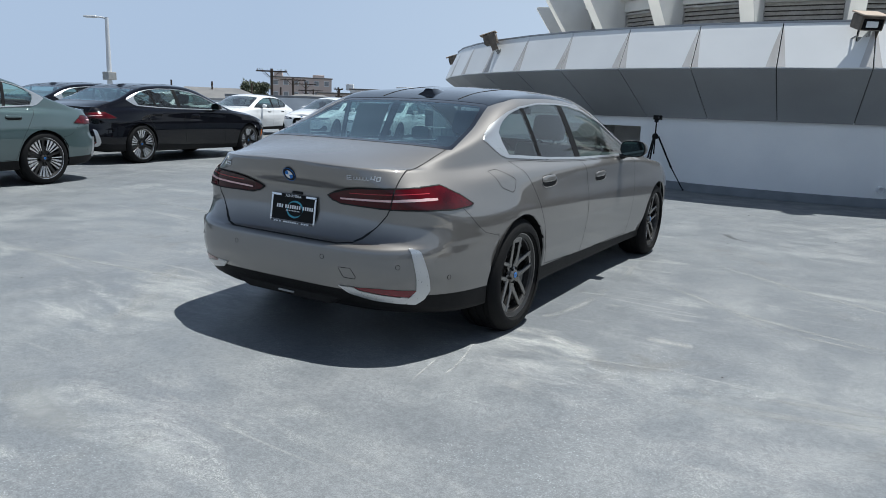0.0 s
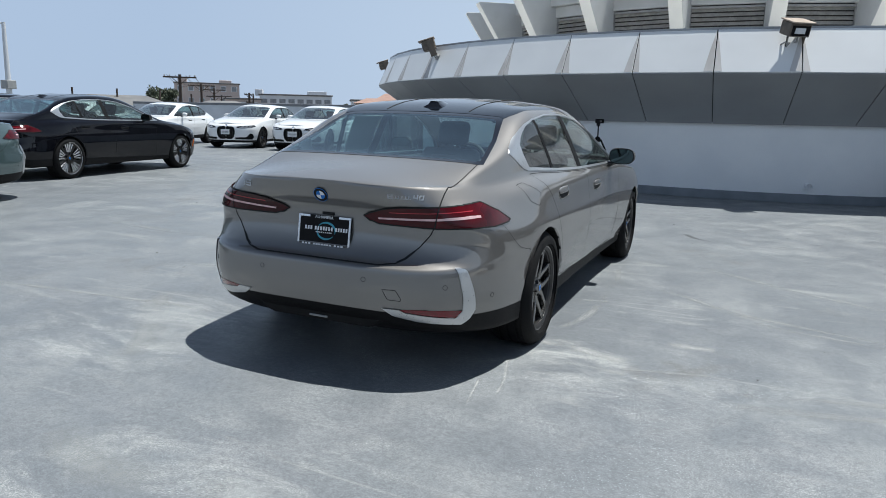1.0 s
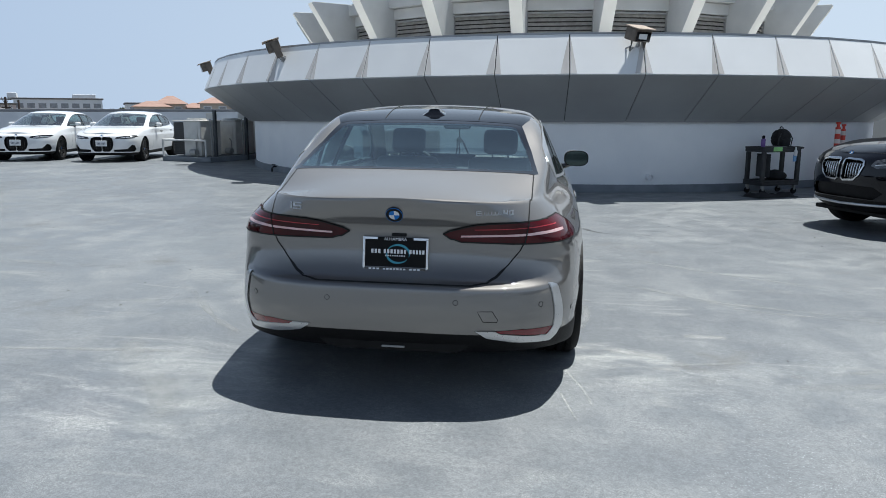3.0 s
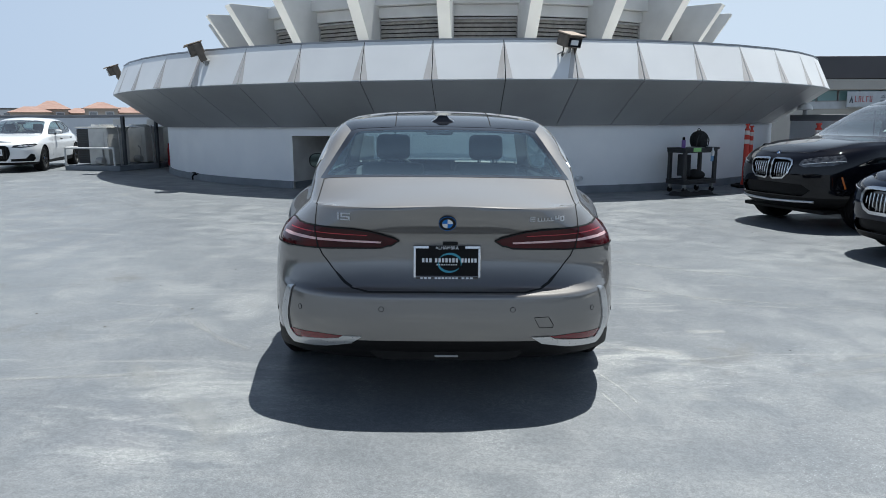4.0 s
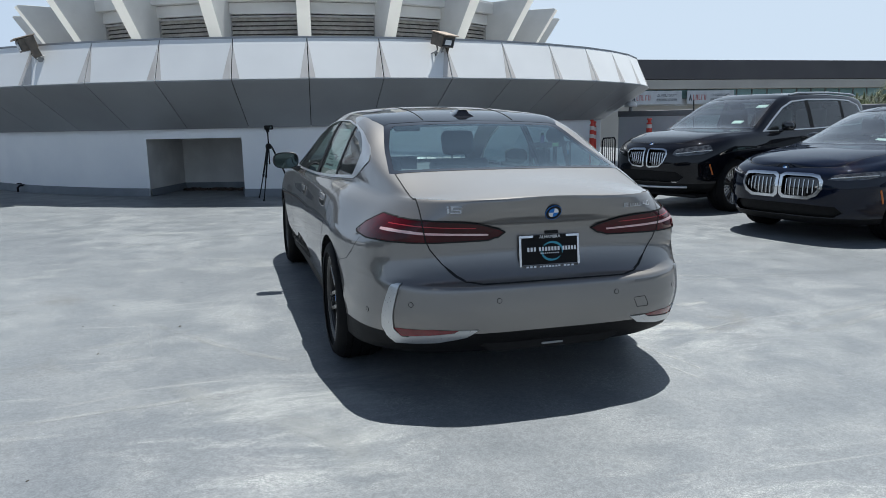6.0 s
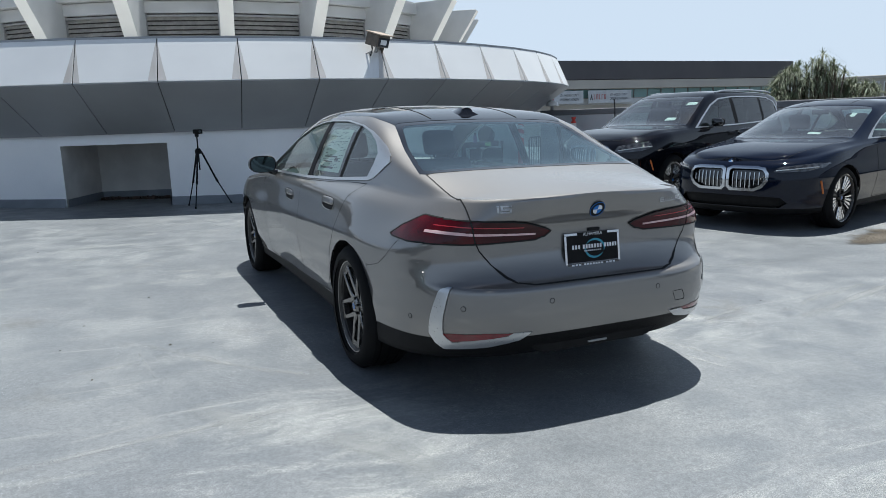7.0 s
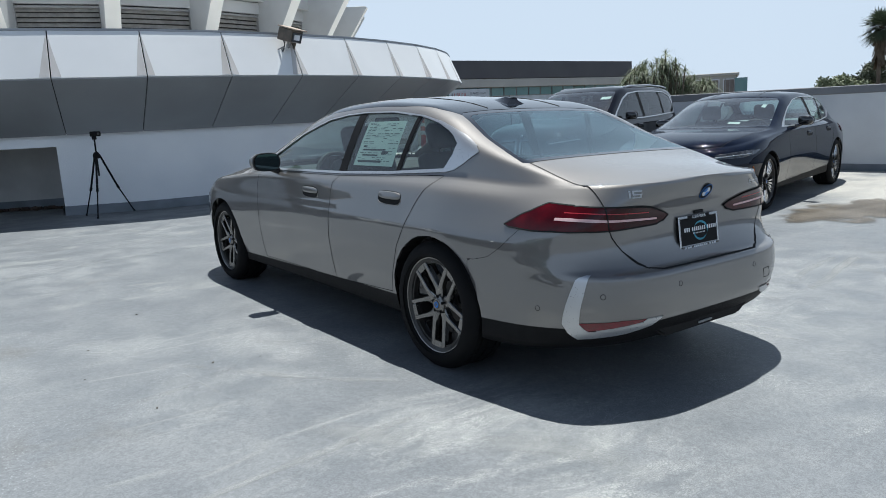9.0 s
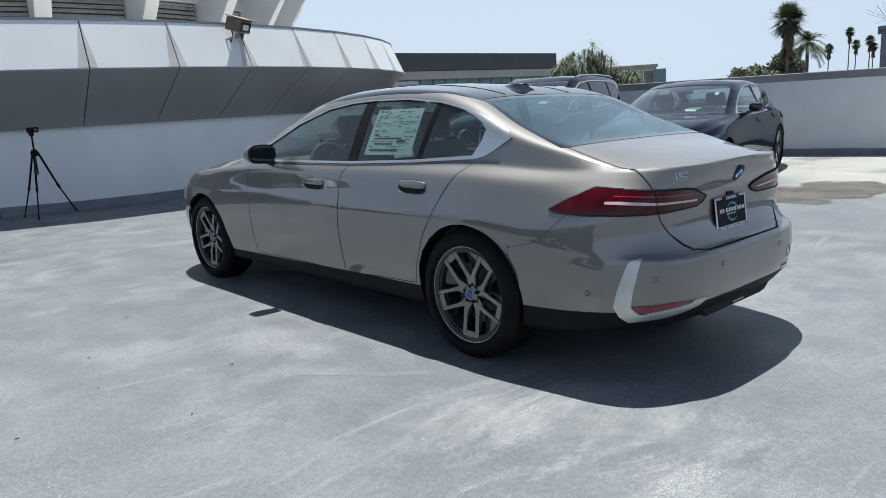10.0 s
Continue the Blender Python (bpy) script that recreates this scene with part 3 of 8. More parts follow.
def flat_panel(corners, thick, inset):
    """A flat plate between four corners (counter-clockwise from outside), a little smaller than its bay."""
    c = sum(corners, Vector()) / 4
    n = (corners[1] - corners[0]).cross(corners[3] - corners[0]).normalized()
    pts = [p + (c - p).normalized() * inset for p in corners]
    bm = bmesh.new()
    f = [bm.verts.new(p) for p in pts]
    g = [bm.verts.new(p - n * thick) for p in pts]
    bm.faces.new(f)
    bm.faces.new(g[::-1])
    for i in range(4):
        bm.faces.new((f[i], g[i], g[(i + 1) % 4], f[(i + 1) % 4]))
    bmesh.ops.bevel(bm, geom=bm.edges[:], offset=0.003, segments=1, affect="EDGES")
    bmesh.ops.recalc_face_normals(bm, faces=bm.faces[:])
    return bm


TOP_R, MID_R, LOW_R, WALL_R = 9.38, 9.68, 8.55, 8.45
TOP_Z, MID_Z, LOW_Z = 2.735, 2.05, 1.265
for a, b in zip(ANGLES, ANGLES[1:]):
    part("fascia_panel", flat_panel([ring(MID_R, a, MID_Z + 0.006), ring(MID_R, b, MID_Z + 0.006), ring(TOP_R, b, TOP_Z), ring(TOP_R, a, TOP_Z)], 0.02, 0.010), "fascia", drum)
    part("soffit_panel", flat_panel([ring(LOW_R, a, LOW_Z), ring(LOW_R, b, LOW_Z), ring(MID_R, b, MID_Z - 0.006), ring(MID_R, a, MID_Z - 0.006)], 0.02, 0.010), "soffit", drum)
# dark backing behind the joints, the deck of the flare and its cap
bm = bmesh.new()
rows = []
for r, z in ((LOW_R - 0.3, LOW_Z + 0.05), (LOW_R - 0.02, LOW_Z + 0.03), (MID_R - 0.06, MID_Z), (TOP_R - 0.04, TOP_Z - 0.01)):
    rows.append([bm.verts.new(ring(r, a, z)) for a in ANGLES])
for p, q in zip(rows, rows[1:]):
    for i in range(len(ANGLES) - 1):
        bm.faces.new((p[i], p[i + 1], q[i + 1], q[i]))
part("backing", bm, "joint", drum, "dark joints between panels")
part("flare_roof", lathe([(TOP_R - 0.06, TOP_Z + 0.02), (5.4, TOP_Z + 0.06)], 96, Matrix.Translation((DX, DY, 0))), "roof_white", drum, "pale grey coated roof of the flare")
bm = bmesh.new()
rows = []
for r, z in ((TOP_R - 0.02, TOP_Z - 0.004), (TOP_R + 0.007, TOP_Z - 0.004), (TOP_R + 0.007, TOP_Z + 0.026), (TOP_R - 0.25, TOP_Z + 0.045), (TOP_R - 0.25, TOP_Z)):
    rows.append([bm.verts.new(ring(r, a, z)) for a in ANGLES])
for p, q in zip(rows, rows[1:]):
    for i in range(len(ANGLES) - 1):
        bm.faces.new((p[i], p[i + 1], q[i + 1], q[i]))
part("rim_cap", bm, "cap", drum, "grey metal cap along the rim")

# white base wall with its recess, and the grey band at its foot
REC_A, REC_B, REC_Z = -117.0, -104.85, 1.10
bm = bmesh.new()
inner = bmesh.new()
fine = [-186 + 1.5 * k for k in range(125)]
fine = sorted({round(a, 3) for a in fine if not (REC_A - 0.7 < a < REC_A + 0.7 or REC_B - 0.7 < a < REC_B + 0.7)} | {REC_A, REC_B})
for a, b in zip(fine, fine[1:]):
    hole = REC_A - 0.01 <= a and b <= REC_B + 0.01
    z0 = REC_Z if hole else -0.3
    q = [ring(WALL_R, a, z0), ring(WALL_R, b, z0), ring(WALL_R, b, 1.32), ring(WALL_R, a, 1.32)]
    bm.faces.new([bm.verts.new(p) for p in q])
bmesh.ops.remove_doubles(bm, verts=bm.verts[:], dist=1e-4)
part("base_wall", bm, "white_wall", drum, "white painted base wall", smooth=30)
ra, rb = ring(WALL_R, REC_A, 0), ring(WALL_R, REC_B, 0)
inward = (Vector((DX, DY, 0)) - (ra + rb) / 2).normalized()
ia, ib = ra + inward * 1.45 + (rb - ra) * 0.02, rb + inward * 1.45 - (rb - ra) * 0.02
up = Vector((0, 0, REC_Z))
for q in ([ra, ia, ia + up, ra + up], [ia, ib, ib + up, ia + up], [ib, rb, rb + up, ib + up], [ra + up, ia + up, ib + up, rb + up]):
    inner.faces.new([inner.verts.new(p) for p in q])
bmesh.ops.recalc_face_normals(inner, faces=inner.faces[:])
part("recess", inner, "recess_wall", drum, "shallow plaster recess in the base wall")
bm = bmesh.new()
for path in ([a for a in fine if a <= REC_A + 0.01], [a for a in fine if a >= REC_B - 0.01]):
    rows = [[bm.verts.new(ring(r, a, z + deck_z(ring(r, a, 0).x))) for a in path] for r, z in ((WALL_R + 0.07, -0.15), (WALL_R + 0.045, 0.05), (WALL_R + 0.03, 0.135), (WALL_R - 0.01, 0.148))]
    for p, q in zip(rows, rows[1:]):
        for i in range(len(path) - 1):
            bm.faces.new((p[i], p[i + 1], q[i + 1], q[i]))
for p, q in ((ra, ia), (ia, ib), (ib, rb)):
    n = (q - p).normalized().cross(Vector((0, 0, 1)))
    off = n * (0.03 if n.dot((ra + rb + ia + ib) / 4 - (p + q) / 2) > 0 else -0.03)
    vs = [bm.verts.new(x) for x in (p + off, q + off, q + off + Vector((0, 0, 0.185)), p + off + Vector((0, 0, 0.185)), p + Vector((0, 0, 0.185)), q + Vector((0, 0, 0.185)))]
    bm.faces.new(vs[:4])
    bm.faces.new((vs[3], vs[2], vs[5], vs[4]))
part("base_band", bm, "band", drum, "grey waterproofing band")

# bare wedges of washed metal beside the joints of the fascia
rnd = random.Random(12)
panels = [o for o in drum.children if o.name.startswith("fascia_panel")]
for ob, a, b in zip(panels, ANGLES, ANGLES[1:]):
    foot, foot_b = ring(MID_R, a, MID_Z + 0.006), ring(MID_R, b, MID_Z + 0.006)
    head, head_b = ring(TOP_R, a, TOP_Z), ring(TOP_R, b, TOP_Z)
    out_way = (foot_b - foot).cross(head - foot).normalized() * 0.0025
    for f0, f1, h0, h1 in ((foot, foot_b, head, head_b), (foot_b, foot, head_b, head)):
        wide = rnd.uniform(0.09, 0.165)
        bow = rnd.uniform(0.85, 1.25)
        start = rnd.uniform(0.85, 0.98)
        bm = bmesh.new()
        side, edge = [], []
        for k in range(9):
            t = 0.02 + (start - 0.02) * k / 8
            p, q = f0.lerp(h0, t), f1.lerp(h1, t)
            d = (q - p).normalized()
            side.append(bm.verts.new(p + d * 0.012 + out_way))
            edge.append(bm.verts.new(p + d * (0.014 + wide * (1 - k / 8) ** bow) + out_way))
        for k in range(8):
            bm.faces.new((side[k], edge[k], edge[k + 1], side[k + 1]))
        bmesh.ops.recalc_face_normals(bm, faces=bm.faces[:])
        part("washed_wedge", bm, "streak", ob)

# the upper drum: leaning fins, louvres between them, stepped panels over those
FINS = [-96.5 + 15.2 * k for k in range(-6, 7)]
UP_R = 6.18


def radial(degrees):
    """A pose at the drum's axis whose x points outward along an angle."""
    return Matrix.Translation((DX, DY, 0)) @ Matrix.Rotation(radians(degrees), 4, "Z")


FIN_SHAPE = [(5.5, 2.6), (6.395, 2.6), (7.33, 4.06), (7.30, 4.09), (5.5, 4.09)]
for a in FINS:
    bm = prism(FIN_SHAPE, "y", -0.135, 0.135, radial(a))
    bmesh.ops.bevel(bm, geom=bm.edges[:], offset=0.008, segments=1, affect="EDGES")
    fin = part("fin", bm, "upper_wall", drum, "pale grey leaning fin with a cream front edge")
    # the front edge gets a paler cream than the grey sides
    edge_strip = prism([(6.398, 2.6), (6.404, 2.6), (7.339, 4.06), (7.333, 4.06)], "y", -0.128, 0.128, radial(a))
    part("fin_edge", edge_strip, "fin", fin, "cream front edge, paler than the fin's sides")
for a, b in zip(FINS, FINS[1:]):
    mid, half = radial((a + b) / 2), UP_R * math.sin(radians(b - a) / 2) - 0.06
    edge = UP_R * math.cos(radians(b - a) / 2)
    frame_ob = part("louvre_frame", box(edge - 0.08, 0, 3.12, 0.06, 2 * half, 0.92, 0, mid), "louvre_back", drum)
    for y in (-1, 1):
        part("jamb", box(edge - 0.02, y * (half - 0.06), 3.12, 0.09, 0.05, 0.84, 0.006, mid), "frame_grey", frame_ob)
    part("head_rail", box(edge - 0.02, 0, 3.525, 0.09, 2 * half - 0.07, 0.045, 0.006, mid), "frame_grey", frame_ob)
    for k in range(9):
        tilt = mid @ Matrix.Translation((edge - 0.025, 0, 2.77 + 0.088 * k)) @ Matrix.Rotation(radians(52), 4, "Y")
        part("louvre_blade", box(0, 0, 0, 0.080, 2 * half - 0.18, 0.010, 0, tilt), "louvre", frame_ob)
    for z0, z1, r in ((3.56, 3.80, edge + 0.06), (3.80, 4.05, edge + 0.22)):
        wide = 2 * (half + (r - edge) * math.sin(radians(b - a) / 2))
        part("upper_panel", box(r - 0.15, 0, (z0 + z1) / 2 + 0.006, 0.30, wide, z1 - z0 - 0.008, 0.008, mid), "upper_wall", drum)
    part("side_panel", box(edge - 0.25, 0, 3.35, 0.25, 2 * half + 0.1, 1.4, 0, mid), "upper_wall", drum)
part("roof_slab", lathe([(0.0, 4.06), (6.3, 4.06), (6.3, 4.10), (0.0, 4.14)], 48, Matrix.Translation((DX, DY, 0))), "upper_wall", drum)


# ---- cars: the shell ----
def curve(xs, ys):
    """A smooth function through points that never overshoots them."""
    xs, ys = np.array(xs, float), np.array(ys, float)
    h, d = np.diff(xs), np.diff(ys) / np.diff(xs)
    m = np.zeros(len(xs))
    m[0], m[-1] = d[0], d[-1]
    for i in range(1, len(xs) - 1):
        if d[i - 1] * d[i] > 0:
            w1, w2 = 2 * h[i] + h[i - 1], h[i] + 2 * h[i - 1]
            m[i] = (w1 + w2) / (w1 / d[i - 1] + w2 / d[i])

    def f(x):
        x = min(max(x, xs[0]), xs[-1])
        i = min(int(np.searchsorted(xs, x, "right")) - 1, len(h) - 1)
        t = (x - xs[i]) / h[i]
        return float((1 + 2 * t) * (1 - t) ** 2 * ys[i] + t * (1 - t) ** 2 * h[i] * m[i] + t * t * (3 - 2 * t) * ys[i + 1] + t * t * (t - 1) * h[i] * m[i + 1])
    return f


def inside(p, poly):
    x, y = p
    c = False
    for (x1, y1), (x2, y2) in zip(poly, poly[1:] + poly[:1]):
        if (y1 > y) != (y2 > y) and x < (x2 - x1) * (y - y1) / (y2 - y1) + x1:
            c = not c
    return c


def circle(cy, cz, r, n=32):
    return [(cy + r * math.cos(2 * math.pi * k / n), cz + r * math.sin(2 * math.pi * k / n)) for k in range(n)]


def half_shell(spec):
    """The right half of a car's skin: levels that wrap round its plan from the middle of the tail to the middle of the nose, then sections over the top."""
    ys, lev = spec["ys"], spec["levels"]
    n = len(lev)
    steps = []
    for i in range(n - 1):
        k = spec["split"][i]
        steps += [i + j / k for j in range(k)]
    steps.append(n - 1)
    kk = list(range(n))
    wtab = [curve(kk, [l["w"][j] for l in lev]) for j in range(len(ys))]
    ztab = [curve(kk, [l["z"][j] for l in lev]) for j in range(len(ys))]
    yr, yf, nr, nf = (curve(kk, [l[key] for l in lev]) for key in ("yr", "yf", "nr", "nf"))
    y_a, y_b = spec["side"]
    ys_side = list(np.arange(y_a, y_b + 1e-6, spec.get("pitch", 0.04)))
    grid = []
    for s in steps:
        wf, zf = curve(ys, [f(s) for f in wtab]), curve(ys, [f(s) for f in ztab])
        r, f, pr, pf = yr(s), yf(s), nr(s), nf(s)
        cr, cf = spec["centre"]

        def width(y):
            x = wf(y)
            if y < cr:
                x *= max(0.0, 1 - min(1.0, (cr - y) / (cr - r)) ** pr) ** (1 / pr)
            if y > cf:
                x *= max(0.0, 1 - min(1.0, (y - cf) / (f - cf)) ** pf) ** (1 / pf)
            return x

        def arc(start, end, count):
            c = cr if end < start else cf
            p = pr if end < start else pf
            dense = [start]
            for q in range(1, 161):
                a = q / 160 * math.pi / 2
                dense.append(c + (end - c) * math.sin(a) ** (2 / p))
            dense = [y for y in dense if (y <= start if end < start else y >= start)]
            dense = [start] + [y for y in dense if y != start] + ([end] if dense[-1] != end else [])
            pts = np.array([(width(y), y) for y in dense])
            pts[-1, 0] = 0.0
            run = np.r_[0, np.cumsum(np.hypot(*np.diff(pts, axis=0).T))]
            want = np.linspace(0, run[-1], count + 1)[1:]
            return [(float(np.interp(u, run, pts[:, 0])), float(np.interp(u, run, pts[:, 1]))) for u in want]

        rear = arc(y_a, r, 34)[::-1]
        front = arc(y_b, f, 30)
        row = rear + [(width(y), y) for y in ys_side] + front
        grid.append([Vector((x, y, zf(y))) for x, y in row])
    bm = bmesh.new()
    lay = bm.verts.layers.float.new("lev")
    rows = []
    for s, row in zip(steps, grid):
        rows.append([bm.verts.new(p) for p in row])
        for v in rows[-1]:
            v[lay] = s
    count = len(grid[0])
    for a, b in zip(rows, rows[1:]):
        for i in range(count - 1):
            bm.faces.new((a[i], a[i + 1], b[i + 1], b[i]))
    # over the top
    rx, rz = curve([p[0] for p in spec["rail"]], [p[1] for p in spec["rail"]]), curve([p[0] for p in spec["rail"]], [p[2] for p in spec["rail"]])
    tz = curve([p[0] for p in spec["top"]], [p[1] for p in spec["top"]])
    m = spec.get("over", 22)
    last = rows[-1]
    cols = []
    for e in last:
        x, y, z = e.co
        X, Z, T = min(rx(y), x * 0.93), rz(y), tz(y)
        if rx(y) > x * 0.93:
            Z = z + (Z - z) * (x * 0.93 / rx(y)) ** 3 if rx(y) > 0 else z
        q = Vector((X, y, max(Z, z + 0.002)))
        ctl = [Vector((x, y, z)), Vector((x * 0.55 + X * 0.45 + 0.012 * min(1, (Z - z) / 0.2), y, z + (Z - z) * 0.45)), q,
               Vector((X * 0.72, y, Z + (T - Z) * 0.62)), Vector((X * 0.36, y, Z + (T - Z) * 0.95)), Vector((0, y, T))]
        knots = [0, 0, 0, 1, 2, 3, 4, 4, 4]

        def spline(t):
            k = min(int(t) + 2, 5)
            d = [ctl[j + k - 2] for j in range(3)]
            for r in range(1, 3):
                for j in range(2, r - 1, -1):
                    i = j + k - 2
                    w = knots[i + 3 - r] - knots[i]
                    al = (t - knots[i]) / w if w else 0
                    d[j] = d[j - 1] * (1 - al) + d[j] * al
            return d[2]
        col = [e]
        for j in range(1, m + 1):
            v = bm.verts.new(spline(4 * j / m))
            v[lay] = n - 1 + j / m
            col.append(v)
        col[-1].co.x = 0.0
        cols.append(col)
    for a, b in zip(cols, cols[1:]):
        for j in range(m):
            if a[j] is b[j]:
                continue
            bm.faces.new((a[j], b[j], b[j + 1], a[j + 1]))
    bmesh.ops.remove_doubles(bm, verts=bm.verts[:], dist=2e-5)
    bad = [f for f in bm.faces if f.calc_area() < 1e-9]
    bmesh.ops.delete(bm, geom=bad, context="FACES_ONLY")
    bm.normal_update()
    nl = bm.verts.layers.float_vector.new("nrm")
    for v in bm.verts:
        d = v.normal.copy()
        if v.co.x < 1e-4:
            d.x = 0
        v[nl] = d.normalized()
    return bm


AXES2 = {"side": (1, 2), "rear": (0, 2), "top": (0, 1)}


def cut(bm, poly, view, where):
    """Cuts the faces for which where(centre) holds along a closed outline, so that edges run exactly along it."""
    i, j = AXES2[view]
    lo = [min(p[k] for p in poly) - 0.05 for k in (0, 1)]
    hi = [max(p[k] for p in poly) + 0.05 for k in (0, 1)]
    fs = []
    for f in bm.faces:
        c = f.calc_center_median()
        if lo[0] < c[i] < hi[0] and lo[1] < c[j] < hi[1] and where(c):
            fs.append(f)
    for p, q in zip(poly, poly[1:] + poly[:1]):
        d = Vector((q[0] - p[0], q[1] - p[1]))
        if d.length < 1e-6:
            continue
        near = []
        for f in fs:
            if not f.is_valid:
                continue
            c = f.calc_center_median()
            t = ((c[i] - p[0]) * d.x + (c[j] - p[1]) * d.y) / d.length
            s = ((c[i] - p[0]) * d.y - (c[j] - p[1]) * d.x) / d.length
            if -0.06 < t < d.length + 0.06 and abs(s) < 0.08:
                near.append(f)
        if not near:
            continue
        no, co = [0, 0, 0], [0, 0, 0]
        no[i], no[j], co[i], co[j] = d.y, -d.x, p[0], p[1]
        keep = set(near)
        rest = [f for f in fs if f.is_valid and f not in keep]
        geom = list({v for f in near for v in f.verts}) + list({e for f in near for e in f.edges}) + near
        res = bmesh.ops.bisect_plane(bm, geom=geom, dist=2e-4, plane_co=co, plane_no=no)
        fs = rest + [g for g in res["geom"] if isinstance(g, bmesh.types.BMFace)]


def skin(bm, faces, offset=0.0, skirt=0.012, sides="both"):
    """A mesh of some faces of a shell, moved out along the shell's normals, with its rim turned inward; right, left, or both halves."""
    nl = bm.verts.layers.float_vector["nrm"]
    vs, ns, fl = [], [], []
    fset = set(faces)
    rim = [e for f in faces for e in f.edges if sum(1 for g in e.link_faces if g in fset) == 1]
    for s in ((1, -1) if sides == "both" else (1,) if sides == "right" else (-1,)):
        at = {}

        def vert(v, depth=0.0, dup=0):
            key = (v, dup)
            if key not in at:
                n = Vector(v[nl])
                n = n.normalized() if n.length > 0.1 else v.normal
                p = v.co + n * (offset - depth)
                at[key] = len(vs)
                vs.append((s * p.x if abs(p.x) > 1e-5 else 0.0, p.y, p.z))
                ns.append((s * n.x, n.y, n.z))
            return at[key]
        for f in faces:
            ids = [vert(v) for v in f.verts]
            fl.append(ids if s > 0 else ids[::-1])
        if skirt:
            for e in rim:
                a, b = e.verts
                if abs(a.co.x) < 1e-4 and abs(b.co.x) < 1e-4:
                    continue
                q = [vert(a, 0, 1), vert(b, 0, 1), vert(b, skirt, 2), vert(a, skirt, 2)]
                fl.append(q)
    me = bpy.data.meshes.new("skin")
    me.from_pydata(vs, [], fl)
    me.polygons.foreach_set("use_smooth", [True] * len(me.polygons))
    me.validate(clean_customdata=False)
    if len(me.vertices) == len(ns):
        me.normals_split_custom_set_from_vertices(ns)
    return me


def skin_part(name, bm, faces, mat, parent, label="", offset=0.0, skirt=0.012, sides="both"):
    if not faces:
        return None
    me = skin(bm, faces, offset, skirt, sides)
    me.name = name
    me.materials.append(MAT[mat] if isinstance(mat, str) else mat)
    ob = new(name, me)
    ob.parent = parent
    return tagged(ob, label)


def shut_line(bm, edges, parent, sides, width=0.0022, lift=0.0009, name="shut_line", mat="gap", foot=None):
    """Thin dark lines along the gaps round a panel; foot: a height below which the gap is twice as wide."""
    nl = bm.verts.layers.float_vector["nrm"]
    vs, fl = [], []
    for s in ((1, -1) if sides == "both" else (1,) if sides == "right" else (-1,)):
        for e in edges:
            a, b = e.verts
            if a.co.x < 1e-4 and b.co.x < 1e-4:
                continue
            d = (b.co - a.co)
            if d.length < 1e-6:
                continue
            d.normalize()
            k = len(vs)
            for v, along in ((a, -0.001), (b, 0.001)):
                n = Vector(v[nl]).normalized()
                w = n.cross(d).normalized() * width * (2.2 if foot and v.co.z < foot else 1.0)
                for q in (v.co + w + n * lift + d * along, v.co - w + n * lift + d * along):
                    vs.append((s * q.x, q.y, q.z))
            fl.append((k, k + 1, k + 3, k + 2))
    me = bpy.data.meshes.new(name)
    me.from_pydata(vs, [], fl)
    me.materials.append(MAT[mat])
    ob = new(name, me)
    ob.parent = parent
    return tagged(ob, kind="stuff")


